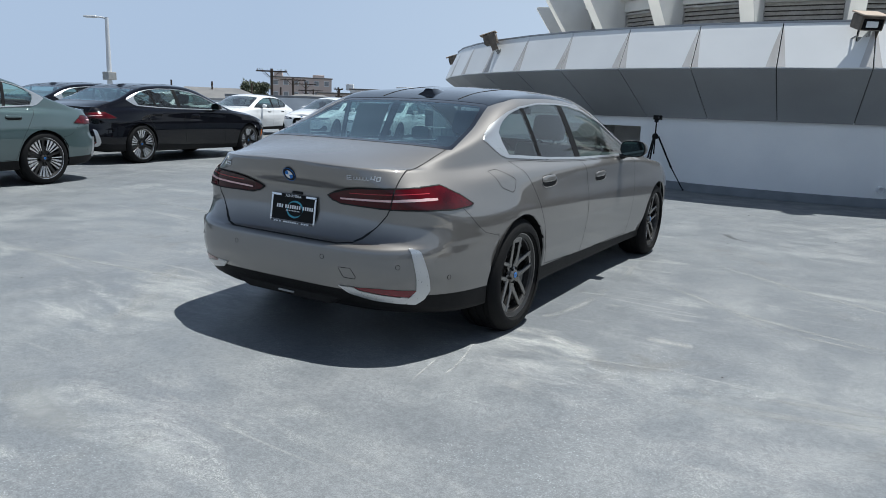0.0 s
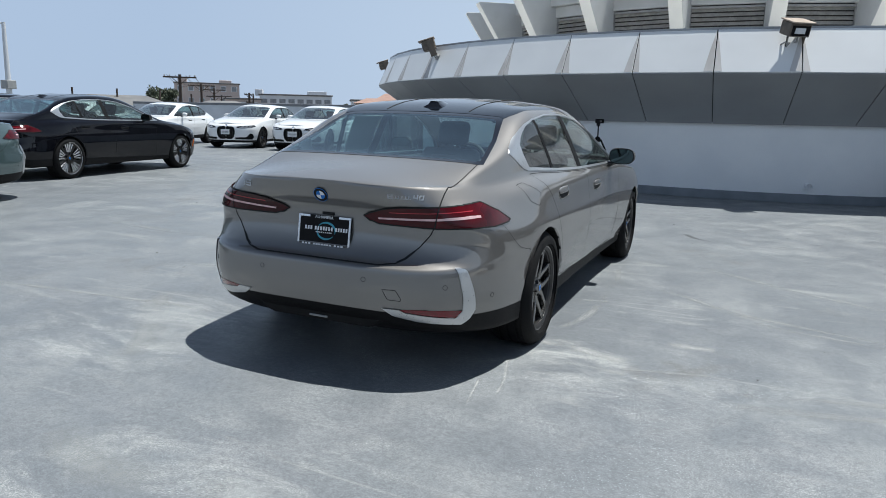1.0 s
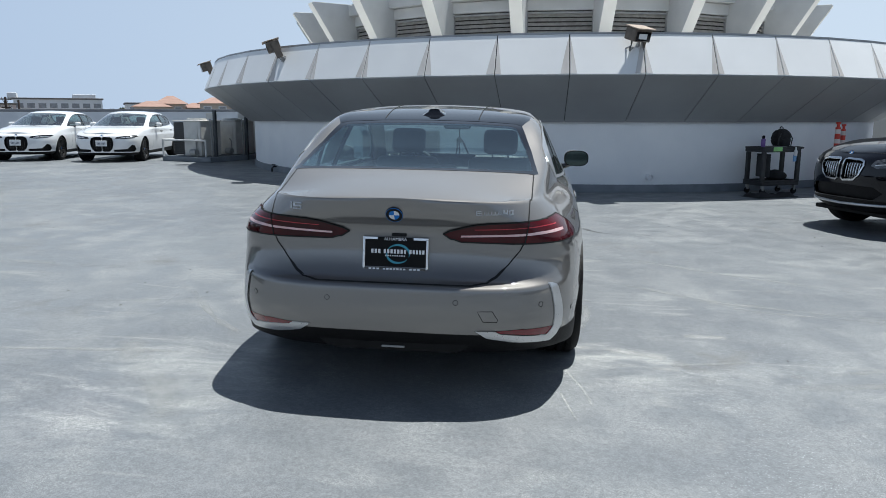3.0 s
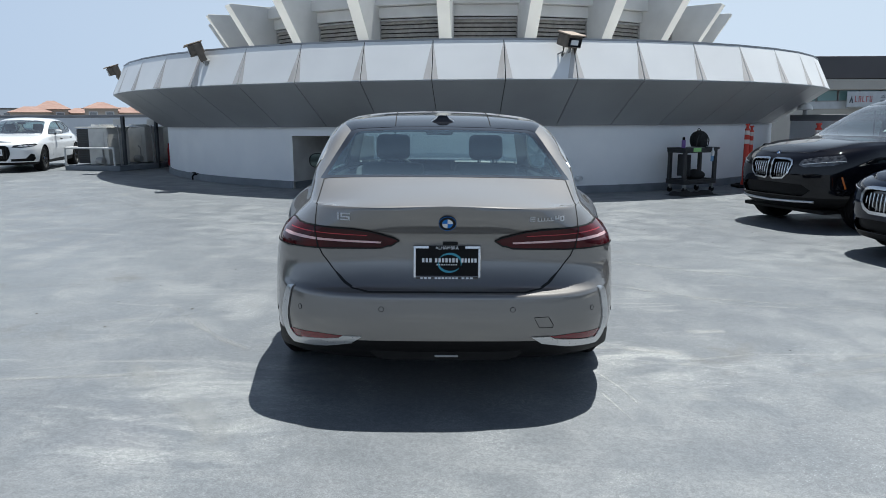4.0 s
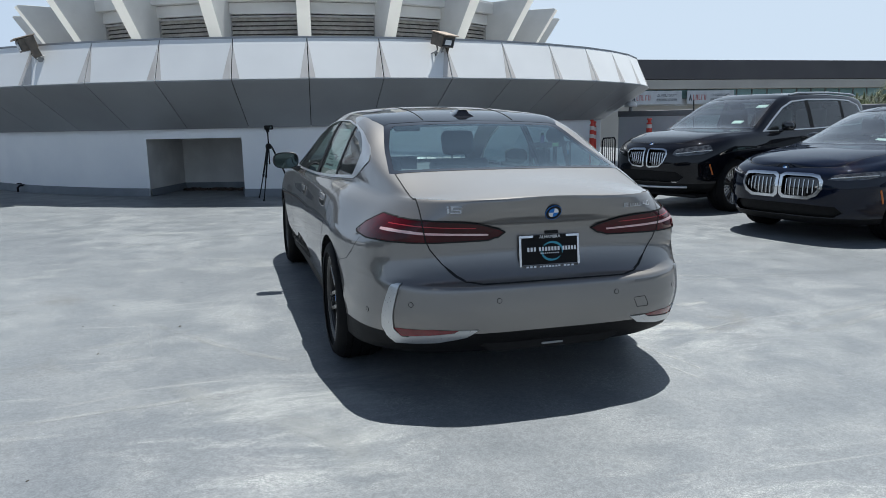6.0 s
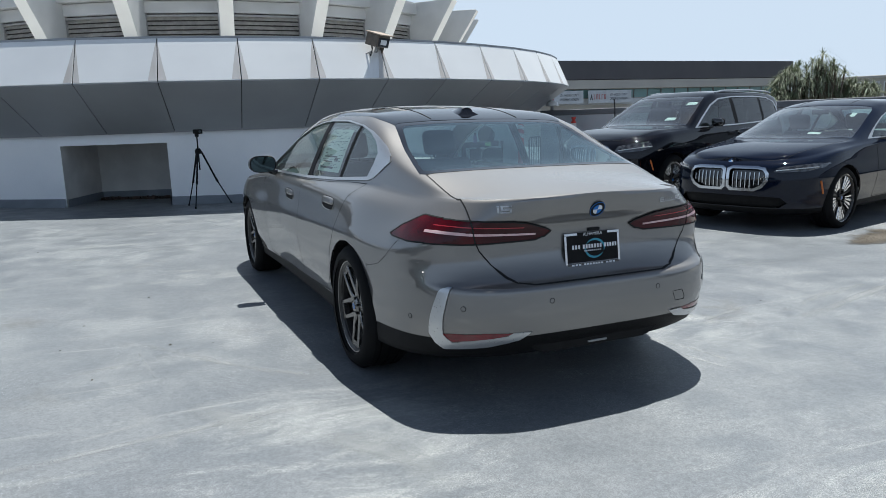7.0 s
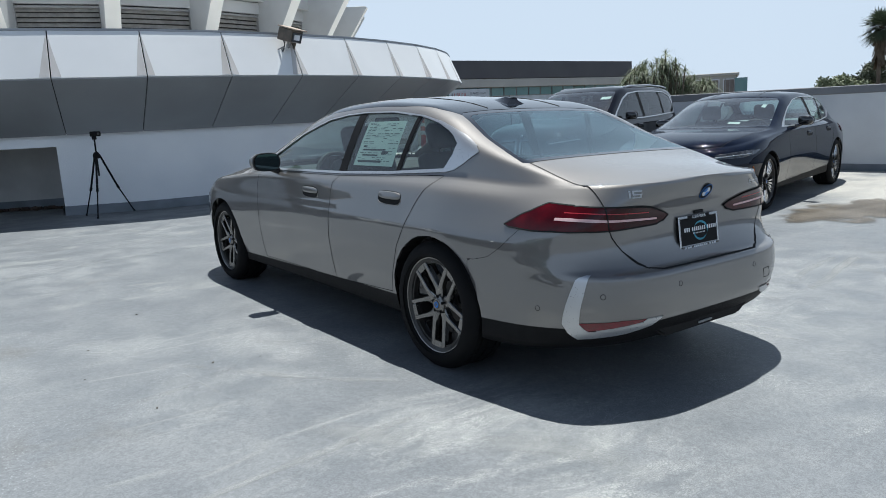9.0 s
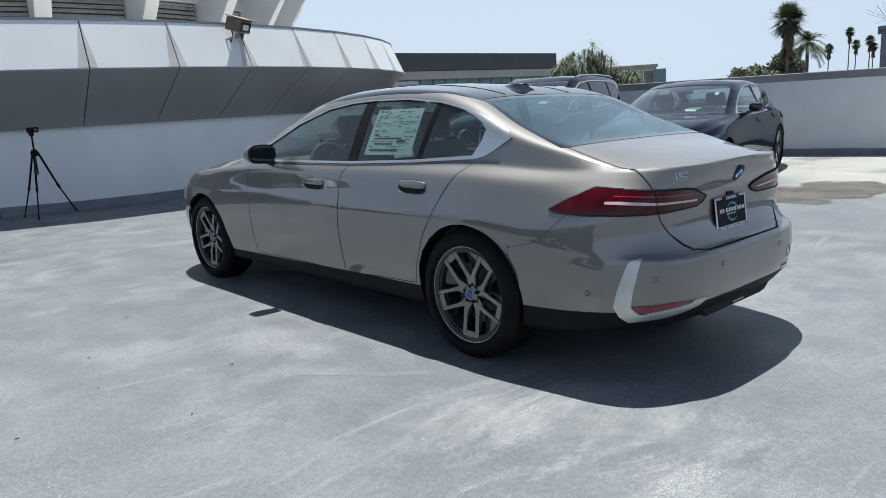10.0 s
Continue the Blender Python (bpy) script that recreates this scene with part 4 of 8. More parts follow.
# ---- cars: wheels ----
def wheel(parent, at, side, r, rim_r, style, width=0.24):
    """A wheel whose outer face looks along x (side 1) or against it (side -1)."""
    m = Matrix.Translation(at) @ Matrix.Rotation(radians(90 * side), 4, "Y")
    w = width / 2
    barrel = [(rim_r - 0.02, -w), (rim_r + 0.006, -w + 0.01), (rim_r - 0.035, -w * 0.5), (rim_r - 0.045, 0), (rim_r - 0.03, w * 0.75), (rim_r + 0.004, w - 0.022), (rim_r + 0.008, w - 0.012), (rim_r - 0.004, w - 0.010), (rim_r - 0.02, w - 0.02), (rim_r - 0.05, 0.0), (rim_r - 0.03, -w)]
    bm = bmesh.new()
    add_lathe(bm, barrel + [barrel[0]], 48, m)
    bmesh.ops.recalc_face_normals(bm, faces=bm.faces[:])
    wh = part("wheel", bm, "alloy_dark", parent, smooth=40)
    tyre = [(rim_r, -w + 0.005), (rim_r + 0.02, -w - 0.004), (r - 0.055, -w - 0.014), (r - 0.022, -w - 0.004), (r - 0.006, -w + 0.02), (r, -w + 0.045)]
    for g in (-0.055, 0.0, 0.055):
        tyre += [(r, g - 0.008), (r - 0.008, g - 0.005), (r - 0.008, g + 0.005), (r, g + 0.008)]
    tyre += [(r, w - 0.045), (r - 0.006, w - 0.02), (r - 0.022, w - 0.004), (r - 0.030, w + 0.006), (r - 0.055, w + 0.014), (r - 0.075, w + 0.012), (rim_r + 0.02, w + 0.004), (rim_r + 0.004, w - 0.012), (rim_r - 0.004, w - 0.02)]
    part("tyre", lathe(tyre, 64, m), "rubber", wh, smooth=35)
    bm = bmesh.new()
    # tread blocks at the shoulders
    for k in range(72):
        a = 2 * math.pi * k / 72
        for z in (-w + 0.048, w - 0.048):
            add_box(bm, r - 0.0036, 0, z, 0.008, 0.021, 0.030, m=m @ Matrix.Rotation(a, 4, "Z"))
    part("tread", bm, "rubber", wh, kind="stuff")
    part("brake_disc", lathe([(0.0, w - 0.11), (0.165, w - 0.11), (0.165, w - 0.13), (0.0, w - 0.13)], 40, m), "brake", wh)
    part("well", lathe([(0.0, w - 0.145), (rim_r - 0.04, w - 0.145), (rim_r - 0.04, w - 0.155), (0.0, w - 0.155)], 40, m), "black", wh)
    f = w - 0.028
    face = "alloy" if style == "hero" else "alloy_bright"

    def spoke(pts, w0, w1, z0, z1, mat):
        """A tapered bar with a ridged face from one polar point to another."""
        (r0, a0), (r1, a1) = pts
        p = Vector((r0 * math.cos(a0), r0 * math.sin(a0), 0))
        q = Vector((r1 * math.cos(a1), r1 * math.sin(a1), 0))
        d = (q - p).normalized()
        n = Vector((-d.y, d.x, 0))
        bm = bmesh.new()
        rows = []
        for c, ww, z in ((p, w0, z0), (q, w1, z1)):
            sec = [(-ww, -0.03), (-ww, -0.004), (-ww * 0.72, 0.0), (ww * 0.72, 0.0), (ww, -0.004), (ww, -0.03)]
            rows.append([bm.verts.new(m @ (c + n * u + Vector((0, 0, z + h)))) for u, h in sec])
        k = len(rows[0])
        for i in range(k):
            bm.faces.new((rows[0][i], rows[0][(i + 1) % k], rows[1][(i + 1) % k], rows[1][i]))
        bm.faces.new(rows[0][::-1])
        bm.faces.new(rows[1])
        bmesh.ops.recalc_face_normals(bm, faces=bm.faces[:])
        part("spoke", bm, mat, wh)
    for k in range(5):
        a = 2 * math.pi * k / 5 + math.pi / 5
        if style == "hero":
            # broad roots between the pairs, two bent arms to each pair, joined by a foot at the rim
            spoke([(0.030, a + 0.628), (0.088, a + 0.628)], 0.026, 0.034, f - 0.014, f - 0.008, face)
            for s in (-1, 1):
                spoke([(0.078, a + s * 0.53), (0.132, a + s * 0.335)], 0.0175, 0.0125, f - 0.009, f - 0.001, face)
                spoke([(0.124, a + s * 0.345), (rim_r - 0.004, a + s * 0.188)], 0.0128, 0.0118, f - 0.002, f + 0.010, face)
            spoke([(rim_r - 0.052, a), (rim_r - 0.004, a)], 0.034, 0.046, f + 0.004, f + 0.009, face)
            spoke([(0.12, a + 0.628), (rim_r - 0.01, a + 0.628)], 0.022, 0.075, f - 0.050, f - 0.020, "gloss_black")
        else:
            for s in (-1.35, -0.45, 0.45, 1.35):
                spoke([(0.105, a + s * 0.22), (rim_r - 0.004, a + s * 0.25)], 0.006, 0.021 if abs(s) < 1 else 0.015, f - 0.006, f + 0.008, face if style != "black" else "alloy_dark")
            spoke([(0.05, a + 0.63), (rim_r - 0.006, a + 0.63)], 0.012, 0.020, f - 0.018, f - 0.008, "alloy_dark")
    hub = [(0.0, f + 0.004), (0.030, f + 0.004), (0.034, f), (0.048, f - 0.006), (0.054, f - 0.03), (0.0, f - 0.03)]
    part("hub", lathe(hub, 24, m), face if style == "hero" else "alloy_dark", wh, smooth=30)
    part("hub_cap", lathe([(0.0, f + 0.0072), (0.022, f + 0.0062), (0.024, f + 0.003), (0.0, f + 0.003)], 24, m), "gloss_black", wh, "black centre cap with a blue ring")
    part("cap_ring", lathe([(0.0085, f + 0.0076), (0.0170, f + 0.0072), (0.0180, f + 0.005), (0.0085, f + 0.005), (0.0085, f + 0.0076)], 24, m), "blue", wh)
    if style != "black":
        part("rim_lip", lathe([(rim_r - 0.003, w - 0.0105), (rim_r + 0.003, w - 0.008), (rim_r + 0.006, w - 0.012), (rim_r - 0.003, w - 0.016), (rim_r - 0.003, w - 0.0105)], 56, m), face, wh, smooth=40)
    for k in range(5):
        a = 2 * math.pi * (k + 0.5) / 5 + math.pi / 5
        part("wheel_bolt", lathe([(0.0, 0.004), (0.008, 0.003), (0.009, -0.01), (0.0, -0.01)], 8, m @ Matrix.Translation((0.043 * math.cos(a), 0.043 * math.sin(a), f - 0.001))), "black", wh)
    return wh


# ---- cars: the saloon ----
from mathutils.bvhtree import BVHTree

def level(z, w, yr, yf, nr, nf=3.3):
    return {"z": z, "w": w, "yr": yr, "yf": yf, "nr": nr, "nf": nf}


SEDAN = {"ys": [-1.05, -0.55, 0.0, 1.0, 2.0, 3.0, 3.5, 3.95], "side": (-0.45, 3.42), "centre": (0.0, 3.0)}
lv = []
lv.append(level([.265, .225, .20, .20, .20, .20, .19, .19], [.76, .80, .80, .82, .82, .80, .76, .70], -.93, 3.72, 4.0))
lv.append(level([.30, .25, .23, .225, .22, .22, .21, .21], [.83, .88, .882, .864, .856, .87, .83, .76], -.975, 3.80, 4.0))
lv.append(level([.372, .350, .340, .318, .292, .28, .27, .27], [.856, .880, .902, .882, .866, .885, .87, .80], -1.035, 3.84, 4.0))
lv.append(level([.49, .46, .45, .45, .45, .45, .44, .42], [.872, .889, .919, .908, .900, .93, .91, .84], -1.060, 3.86, 4.0))
lv.append(level([.588, .60, .60, .60, .60, .60, .58, .54], [.864, .884, .924, .926, .920, .938, .92, .85], -1.052, 3.86, 4.0))
lv.append(level([.603, .62, .62, .62, .62, .615, .60, .56], [.862, .881, .924, .926, .920, .938, .92, .85], -.992, 3.86, 4.5))
lv.append(level([.715, .72, .72, .72, .72, .72, .69, .64], [.850, .872, .921, .922, .917, .933, .91, .83], -.924, 3.85, 5.2))
lv.append(level([.82, .82, .82, .815, .81, .80, .76, .69], [.825, .832, .900, .905, .905, .918, .88, .77], -.920, 3.835, 6.0))
lv.append(level([.912, .908, .925, .924, .918, .876, .800, .725], [.745, .780, .862, .892, .900, .890, .825, .69], -.972, 3.80, 4.4))
lv.append(level([.980, .972, .995, .972, .962, .897, .822, .75], [.70, .715, .762, .850, .872, .825, .74, .60], -.990, 3.755, 3.9))
SEDAN["levels"] = lv
SEDAN["split"] = [2, 3, 4, 4, 2, 4, 4, 4, 4]
SEDAN["rail"] = [(-1.0, .60, .983), (-.86, .64, .975), (-.45, .668, 1.07), (-.14, .690, 1.165), (.18, .668, 1.305), (.45, .655, 1.368), (1.0, .648, 1.390), (1.4, .645, 1.372), (1.7, .665, 1.312), (1.95, .69, 1.222), (2.3, .74, 1.075), (2.62, .79, .968), (3.0, .70, .938), (3.5, .60, .865), (3.85, .45, .775)]
SEDAN["top"] = [(-1.0, .986), (-.86, 1.012), (-.45, 1.078), (-.1, 1.205), (.25, 1.338), (.6, 1.405), (1.0, 1.436), (1.35, 1.438), (1.68, 1.398), (1.95, 1.322), (2.4, 1.122), (2.76, .984), (3.1, .958), (3.5, .897), (3.75, .828), (3.85, .775)]

P_LID_REAR = [(-.05, .598), (.36, .598), (.425, .606), (.472, .630), (.525, .682), (.570, .738), (.600, .79), (.613, .88), (.622, 1.2), (-.05, 1.2)]
P_LID_TOP = [(-.05, -1.2), (.622, -1.2), (.622, -.86), (.630, -.447), (-.05, -.447)]
P_RGLASS = [(-.05, -.447), (.625, -.446), (.655, -.42), (.612, -.12), (.553, .165), (.515, .200), (.3, .222), (-.05, .232)]
P_RGLASS_IN = [(-.05, -.410), (.605, -.407), (.624, -.385), (.582, -.10), (.522, .125), (.49, .155), (.3, .172), (-.05, .18)]
P_ROOF = [(-.05, .232), (.3, .222), (.515, .200), (.553, .165), (.596, .30), (.624, .6), (.634, 1.3), (.628, 1.55), (.584, 1.70), (.3, 1.79), (-.05, 1.805)]
P_WIND = [(-.05, 1.82), (.3, 1.805), (.578, 1.715), (.618, 1.78), (.700, 2.26), (.745, 2.54), (.5, 2.66), (-.05, 2.72)]
P_DLO = [(-.160, 1.117), (-.09, 1.070), (-.02, 1.030), (.05, 1.014), (.5, .991), (1.0, .977), (1.9, .971), (2.36, .971), (2.115, 1.077), (1.775, 1.217), (1.445, 1.309), (1.2, 1.336), (.98, 1.344), (.65, 1.340), (.36, 1.311), (.20, 1.277), (.10, 1.247), (-.02, 1.200), (-.12, 1.152)]
P_DLO_IN = [(.066, 1.033), (.5, 1.006), (1.0, .991), (1.9, .985), (2.26, .985), (2.083, 1.077), (1.76, 1.211), (1.438, 1.302), (1.2, 1.329), (.98, 1.337), (.66, 1.333), (.365, 1.304), (.21, 1.268), (.115, 1.232), (.05, 1.199), (.005, 1.158), (.018, 1.105)]
P_BPILL = [(.975, .9), (1.062, .9), (1.040, 1.45), (.955, 1.45)]
P_CPILL = [(.455, .9), (.492, .9), (.372, 1.45), (.335, 1.45)]
P_LIGHT = [(.222, .820), (.262, .838), (.345, .864), (.431, .877), (.60, .884), (.68, .887), (.728, .899), (.80, .912), (.87, .90), (.89, .78), (.815, .786), (.755, .786), (.57, .782), (.30, .784), (.255, .798)]
P_LIGHT_SIDE = [(-1.3, .760), (-.70, .784), (-.53, .793), (-.495, .803), (-.545, .832), (-.61, .866), (-.675, .898), (-.72, .915), (-1.3, .93)]
P_BAR = [(.30, .8065), (.60, .8190), (.70, .827), (.765, .8325), (.775, .839), (.765, .8435), (.70, .8395), (.60, .8300), (.30, .8150)]
P_BAR2 = [(.36, .8440), (.60, .8540), (.70, .8600), (.735, .8630), (.735, .8665), (.70, .8640), (.60, .8580), (.36, .8480)]
P_BUMP_REAR = [(-.05, .598), (.36, .598), (.425, .606), (.472, .630), (.525, .682), (.570, .738), (.600, .785), (.79, .797), (1.1, .803), (1.1, .1), (-.05, .1)]
P_BUMP_SIDE = [(-1.3, .05), (-.20, .05), (-.20, .622), (-.33, .626), (-.42, .648), (-.49, .695), (-.605, .803), (-1.3, .803)]
P_BLADE = [(-0.896, 0.598), (-0.882, 0.600), (-0.852, 0.580), (-0.800, 0.395), (-0.811, 0.345), (-0.833, 0.320), (-0.883, 0.316), (-0.883, 0.345), (-0.860, 0.384), (-0.882, 0.500)]
P_STRIP = [(.39, .392), (.44, .357), (.564, .330), (.70, .316), (.738, .315), (.738, .346), (.730, .349), (.715, .350), (.515, .376), (.475, .392)]
P_REFL = [(.515, .378), (.715, .352), (.742, .390), (.60, .396), (.48, .392)]
P_DOOR_R = [(.05, 1.004), (.5, .98), (1.017, .966), (1.050, .93), (1.078, .87), (1.086, .70), (1.100, .31), (.40, .345), (.36, .47), (.30, .62), (.17, .83)]
P_DOOR_F = [(1.017, .966), (1.9, .960), (2.20, .955), (2.24, .86), (2.22, .62), (2.24, .30), (1.100, .31), (1.086, .70), (1.078, .87), (1.050, .93)]
P_HOOD = [(-.05, 2.75), (.5, 2.70), (.745, 2.60), (.70, 3.1), (.60, 3.55), (.48, 3.80), (-.05, 3.9)]
P_FUEL = [(-.245, .955), (-.16, .962), (-.065, .915), (-.052, .895), (-.085, .848), (-.115, .838), (-.205, .868)]
P_HEAD = [(.44, .655), (.52, .70), (.66, .725), (.80, .735), (.87, .72), (.86, .685), (.80, .66), (.60, .640)]
P_GRILLE = [(.030, .485), (.06, .470), (.36, .485), (.435, .53), (.45, .60), (.41, .66), (.33, .684), (.06, .690), (.030, .67)]
P_GRILLE_IN = [(.055, .500), (.35, .508), (.408, .542), (.422, .60), (.388, .645), (.32, .664), (.055, .670)]
P_INTAKE = [(-.05, .26), (.60, .26), (.66, .36), (.60, .42), (.30, .445), (-.05, .45)]
SEDAN["poly"] = {"LID_REAR": P_LID_REAR, "LID_TOP": P_LID_TOP, "RGLASS": P_RGLASS, "RGLASS_IN": P_RGLASS_IN, "ROOF": P_ROOF, "WIND": P_WIND, "DLO": P_DLO, "DLO_IN": P_DLO_IN, "BPILL": P_BPILL, "CPILL": P_CPILL, "LIGHT": P_LIGHT, "LIGHT_SIDE": P_LIGHT_SIDE, "BAR": P_BAR, "BAR2": P_BAR2, "BUMP_REAR": P_BUMP_REAR, "BUMP_SIDE": P_BUMP_SIDE, "BLADE": P_BLADE, "STRIP": P_STRIP, "REFL": P_REFL, "DOOR_R": P_DOOR_R, "DOOR_F": P_DOOR_F, "HOOD": P_HOOD, "FUEL": P_FUEL, "HEAD": P_HEAD, "GRILLE": P_GRILLE, "GRILLE_IN": P_GRILLE_IN, "INTAKE": P_INTAKE}
SEDAN["wheels"] = (0.338, 2.995, 0.366, 0.248)


def sedan(spec, label, paint, roof, wheels, style="i", group="", name="saloon_car", tint="glass_mid"):
    car = thing(name, label, "car", group=group)
    P = spec["poly"]
    HUB_Z, WHEELBASE, ARCH, RIM = spec["wheels"]
    bm = half_shell(spec)
    back = lambda c: c.y < -0.45 and c.z < 1.02
    flank = lambda c: c.x > 0.45
    over = lambda c: c.z > 0.93
    nose = lambda c: c.y > 3.35
    cut(bm, circle(0, HUB_Z, ARCH, 40), "side", lambda c: c.x > 0.6)
    cut(bm, circle(WHEELBASE, HUB_Z, ARCH, 40), "side", lambda c: c.x > 0.6)
    cut(bm, P["DLO"], "side", lambda c: c.x > 0.5 and c.z > 0.94)
    cut(bm, P["DLO_IN"], "side", lambda c: c.x > 0.5 and c.z > 0.94)
    for p in (P["BPILL"], P["CPILL"]):
        cut(bm, p, "side", lambda c: c.x > 0.5 and c.z > 0.96)
    for p in (P["LID_TOP"], P["RGLASS"], P["RGLASS_IN"], P["ROOF"], P["WIND"], P["HOOD"]):
        cut(bm, p, "top", lambda c: c.z > (0.955 if c.y < 2.6 else 0.70) and c.x < 0.80)
    cut(bm, P["LID_REAR"], "rear", lambda c: c.y < -0.78 and c.z < 1.03)
    cut(bm, P["LIGHT"], "rear", back)
    cut(bm, P["LIGHT_SIDE"], "side", lambda c: c.x > 0.6 and -0.86 < c.y < -0.42 and c.z < 1.02)
    cut(bm, P["BAR"], "rear", back)
    cut(bm, P["BAR2"], "rear", back)
    cut(bm, P["BUMP_REAR"], "rear", lambda c: c.y < -0.35 and c.z < .9)
    cut(bm, P["BUMP_SIDE"], "side", lambda c: c.x > 0.6 and c.y < -0.25)
    cut(bm, P["BLADE"], "side", lambda c: c.x > 0.66 and c.y < -0.7)
    for p in (P["STRIP"], P["REFL"]):
        cut(bm, p, "rear", lambda c: c.y < -0.7)
    for p in (P["DOOR_R"], P["DOOR_F"], P["FUEL"]):
        cut(bm, p, "side", lambda c: c.x > 0.7)
    for p in (P["HEAD"], P["GRILLE"], P["GRILLE_IN"], P["INTAKE"]):
        cut(bm, p, "rear", nose)
    lay = bm.verts.layers.float["lev"]
    groups = {}
    tag = {}
    for f in bm.faces:
        c = f.calc_center_median()
        s, r, t = (c.y, c.z), (c.x, c.z), (c.x, c.y)
        lev = sum(v[lay] for v in f.verts) / len(f.verts)
        low = lev < 2.0
        up = lev > 9.0
        k = "body"
        if c.x > 0.55 and (inside(s, circle(0, HUB_Z, ARCH, 40)) or inside(s, circle(WHEELBASE, HUB_Z, ARCH, 40))):
            k = "hole"
        elif c.y < -0.7 and c.x > .7 and inside(s, P["BLADE"]):
            k = "blade"
        elif c.y < -0.7 and inside(r, P["REFL"]):
            k = "reflector"
        elif c.y < -0.7 and inside(r, P["STRIP"]):
            k = "blade"
        elif low:
            k = "diffuser" if c.y < -0.36 else "sill" if c.y < 3.0 else "splitter"
        elif up and c.x > 0.5 and inside(s, P["DLO_IN"]):
            if inside(s, P["BPILL"]) or inside(s, P["CPILL"]):
                k = "pillar_b" if inside(s, P["BPILL"]) else "pillar_c"
            else:
                k = "quarter_window" if c.y < 0.42 and c.y < .475 - (c.z - .96) * .27 else "rear_window" if c.y < 1.02 else "front_window"
        elif up and c.x > 0.5 and inside(s, P["DLO"]):
            k = "window_trim"
        elif up and inside(t, P["RGLASS_IN"]):
            k = "rear_screen"
        elif up and inside(t, P["RGLASS"]):
            k = "screen_border"
        elif up and inside(t, P["ROOF"]):
            k = "roof"
        elif up and inside(t, P["WIND"]):
            k = "windscreen"
        elif up and inside(t, P["HOOD"]):
            k = "hood"
        elif c.y < -0.45 and not up and inside(r, P["LIGHT"]) and inside(s, P["LIGHT_SIDE"]):
            k = "lamp_bar" if inside(r, P["BAR"]) else "lamp_line" if inside(r, P["BAR2"]) else "tail_lamp_outer" if not inside(r, P["LID_REAR"]) else "tail_lamp_inner"
        elif (up and c.y < -.4 and inside(t, P["LID_TOP"])) or (not up and c.y < -0.78 and inside(r, P["LID_REAR"])):
            k = "boot_lid"
        elif c.y < -0.3 and inside(r, P["BUMP_REAR"]) and inside(s, P["BUMP_SIDE"]):
            k = "rear_bumper"
        elif not up and c.x > 0.6 and inside(s, P["DOOR_R"]):
            k = "rear_door"
        elif not up and c.x > 0.6 and inside(s, P["DOOR_F"]):
            k = "front_door"
        elif c.y > 3.3 and inside(r, P["GRILLE_IN"]):
            k = "grille_mesh"
        elif c.y > 3.3 and inside(r, P["GRILLE"]):
            k = "grille_frame"
        elif c.y > 3.3 and inside(r, P["HEAD"]):
            k = "headlamp"
        elif c.y > 3.3 and inside(r, P["INTAKE"]):
            k = "intake"
        elif style != "plain" and not up and c.x > 0.6 and inside(s, P["FUEL"]):
            k = "fuel"
        groups.setdefault(k, []).append(f)
        tag[f] = k
    body_faces = groups["body"]
    body = skin_part("body", bm, body_faces, paint, car)
    made = {}
    for key, name, mat, off, split in (("boot_lid", "boot_lid", paint, 0.0, False), ("rear_bumper", "rear_bumper", paint, 0.0, False), ("rear_door", "rear_door", paint, 0.0, True), ("front_door", "front_door", paint, 0.0, True),
                                  ("hood", "hood", paint, 0.0, False), ("roof", "roof_panel", roof, 0.001, False), ("windscreen", "windscreen", "glass", -0.002, False), ("rear_screen", "rear_window", "glass_rear", -0.001, False),
                                  ("screen_border", "window_border", "gloss_black", -0.0005, False), ("front_window", "side_window", "glass_door", -0.004, True), ("rear_window", "side_window", "glass_side", -0.004, True), ("quarter_window", "quarter_window", "glass_side", -0.004, True),
                                  ("pillar_b", "pillar_cover", "black", -0.002, True), ("pillar_c", "pillar_cover", "black", -0.002, True), ("window_trim", "window_trim", "satin_silver", 0.004, True), ("blade", "air_blade", "satin_silver", 0.006, True), ("reflector", "reflector", "reflector_red", 0.002, True),
                                  ("diffuser", "diffuser", "black", -0.001, False), ("sill", "sill", "black", -0.002, True), ("splitter", "splitter", "black", 0.0, False), ("tail_lamp_outer", "tail_lamp", "red_lens", 0.006, True), ("tail_lamp_inner", "tail_lamp", "dark_lens", 0.006, True),
                                  ("lamp_bar", "light_guide", "pink_bar", 0.0065, True), ("lamp_line", "light_line", "red_line", 0.0063, True), ("grille_mesh", "grille_mesh", "gloss_black", -0.03, True), ("grille_frame", "grille_frame", "chrome", 0.012, True), ("headlamp", "headlamp", "lamp_dark", 0.002, True), ("intake", "air_intake", "black", -0.04, P["INTAKE"][0][0] > 0)):
        if key not in groups:
            continue
        fs = groups[key]
        fset = set(fs)
        glass = mat in ("glass", "glass_door", "glass_side", "glass_rear")
        for sd in (("right", "left") if split else ("both",)):
            ob = skin_part(name, bm, fs, tint if mat == "glass_side" else mat, car, offset=off, skirt=0.0 if glass else 0.014, sides=sd)
            made[key, sd] = ob
            if glass:
                ob.visible_shadow = True
            if key in ("boot_lid", "rear_bumper", "rear_door", "front_door", "hood"):
                rim = [e for f in fs for e in f.edges if sum(1 for g in e.link_faces if g in fset) == 1 and all(tag[g] not in ("hole", "sill", "diffuser", "blade") for g in e.link_faces)]
                shut_line(bm, rim, ob, sd, 0.0030 if key == "boot_lid" else 0.0012 if key == "rear_bumper" else 0.0022, foot=0.66 if key == "boot_lid" else None)
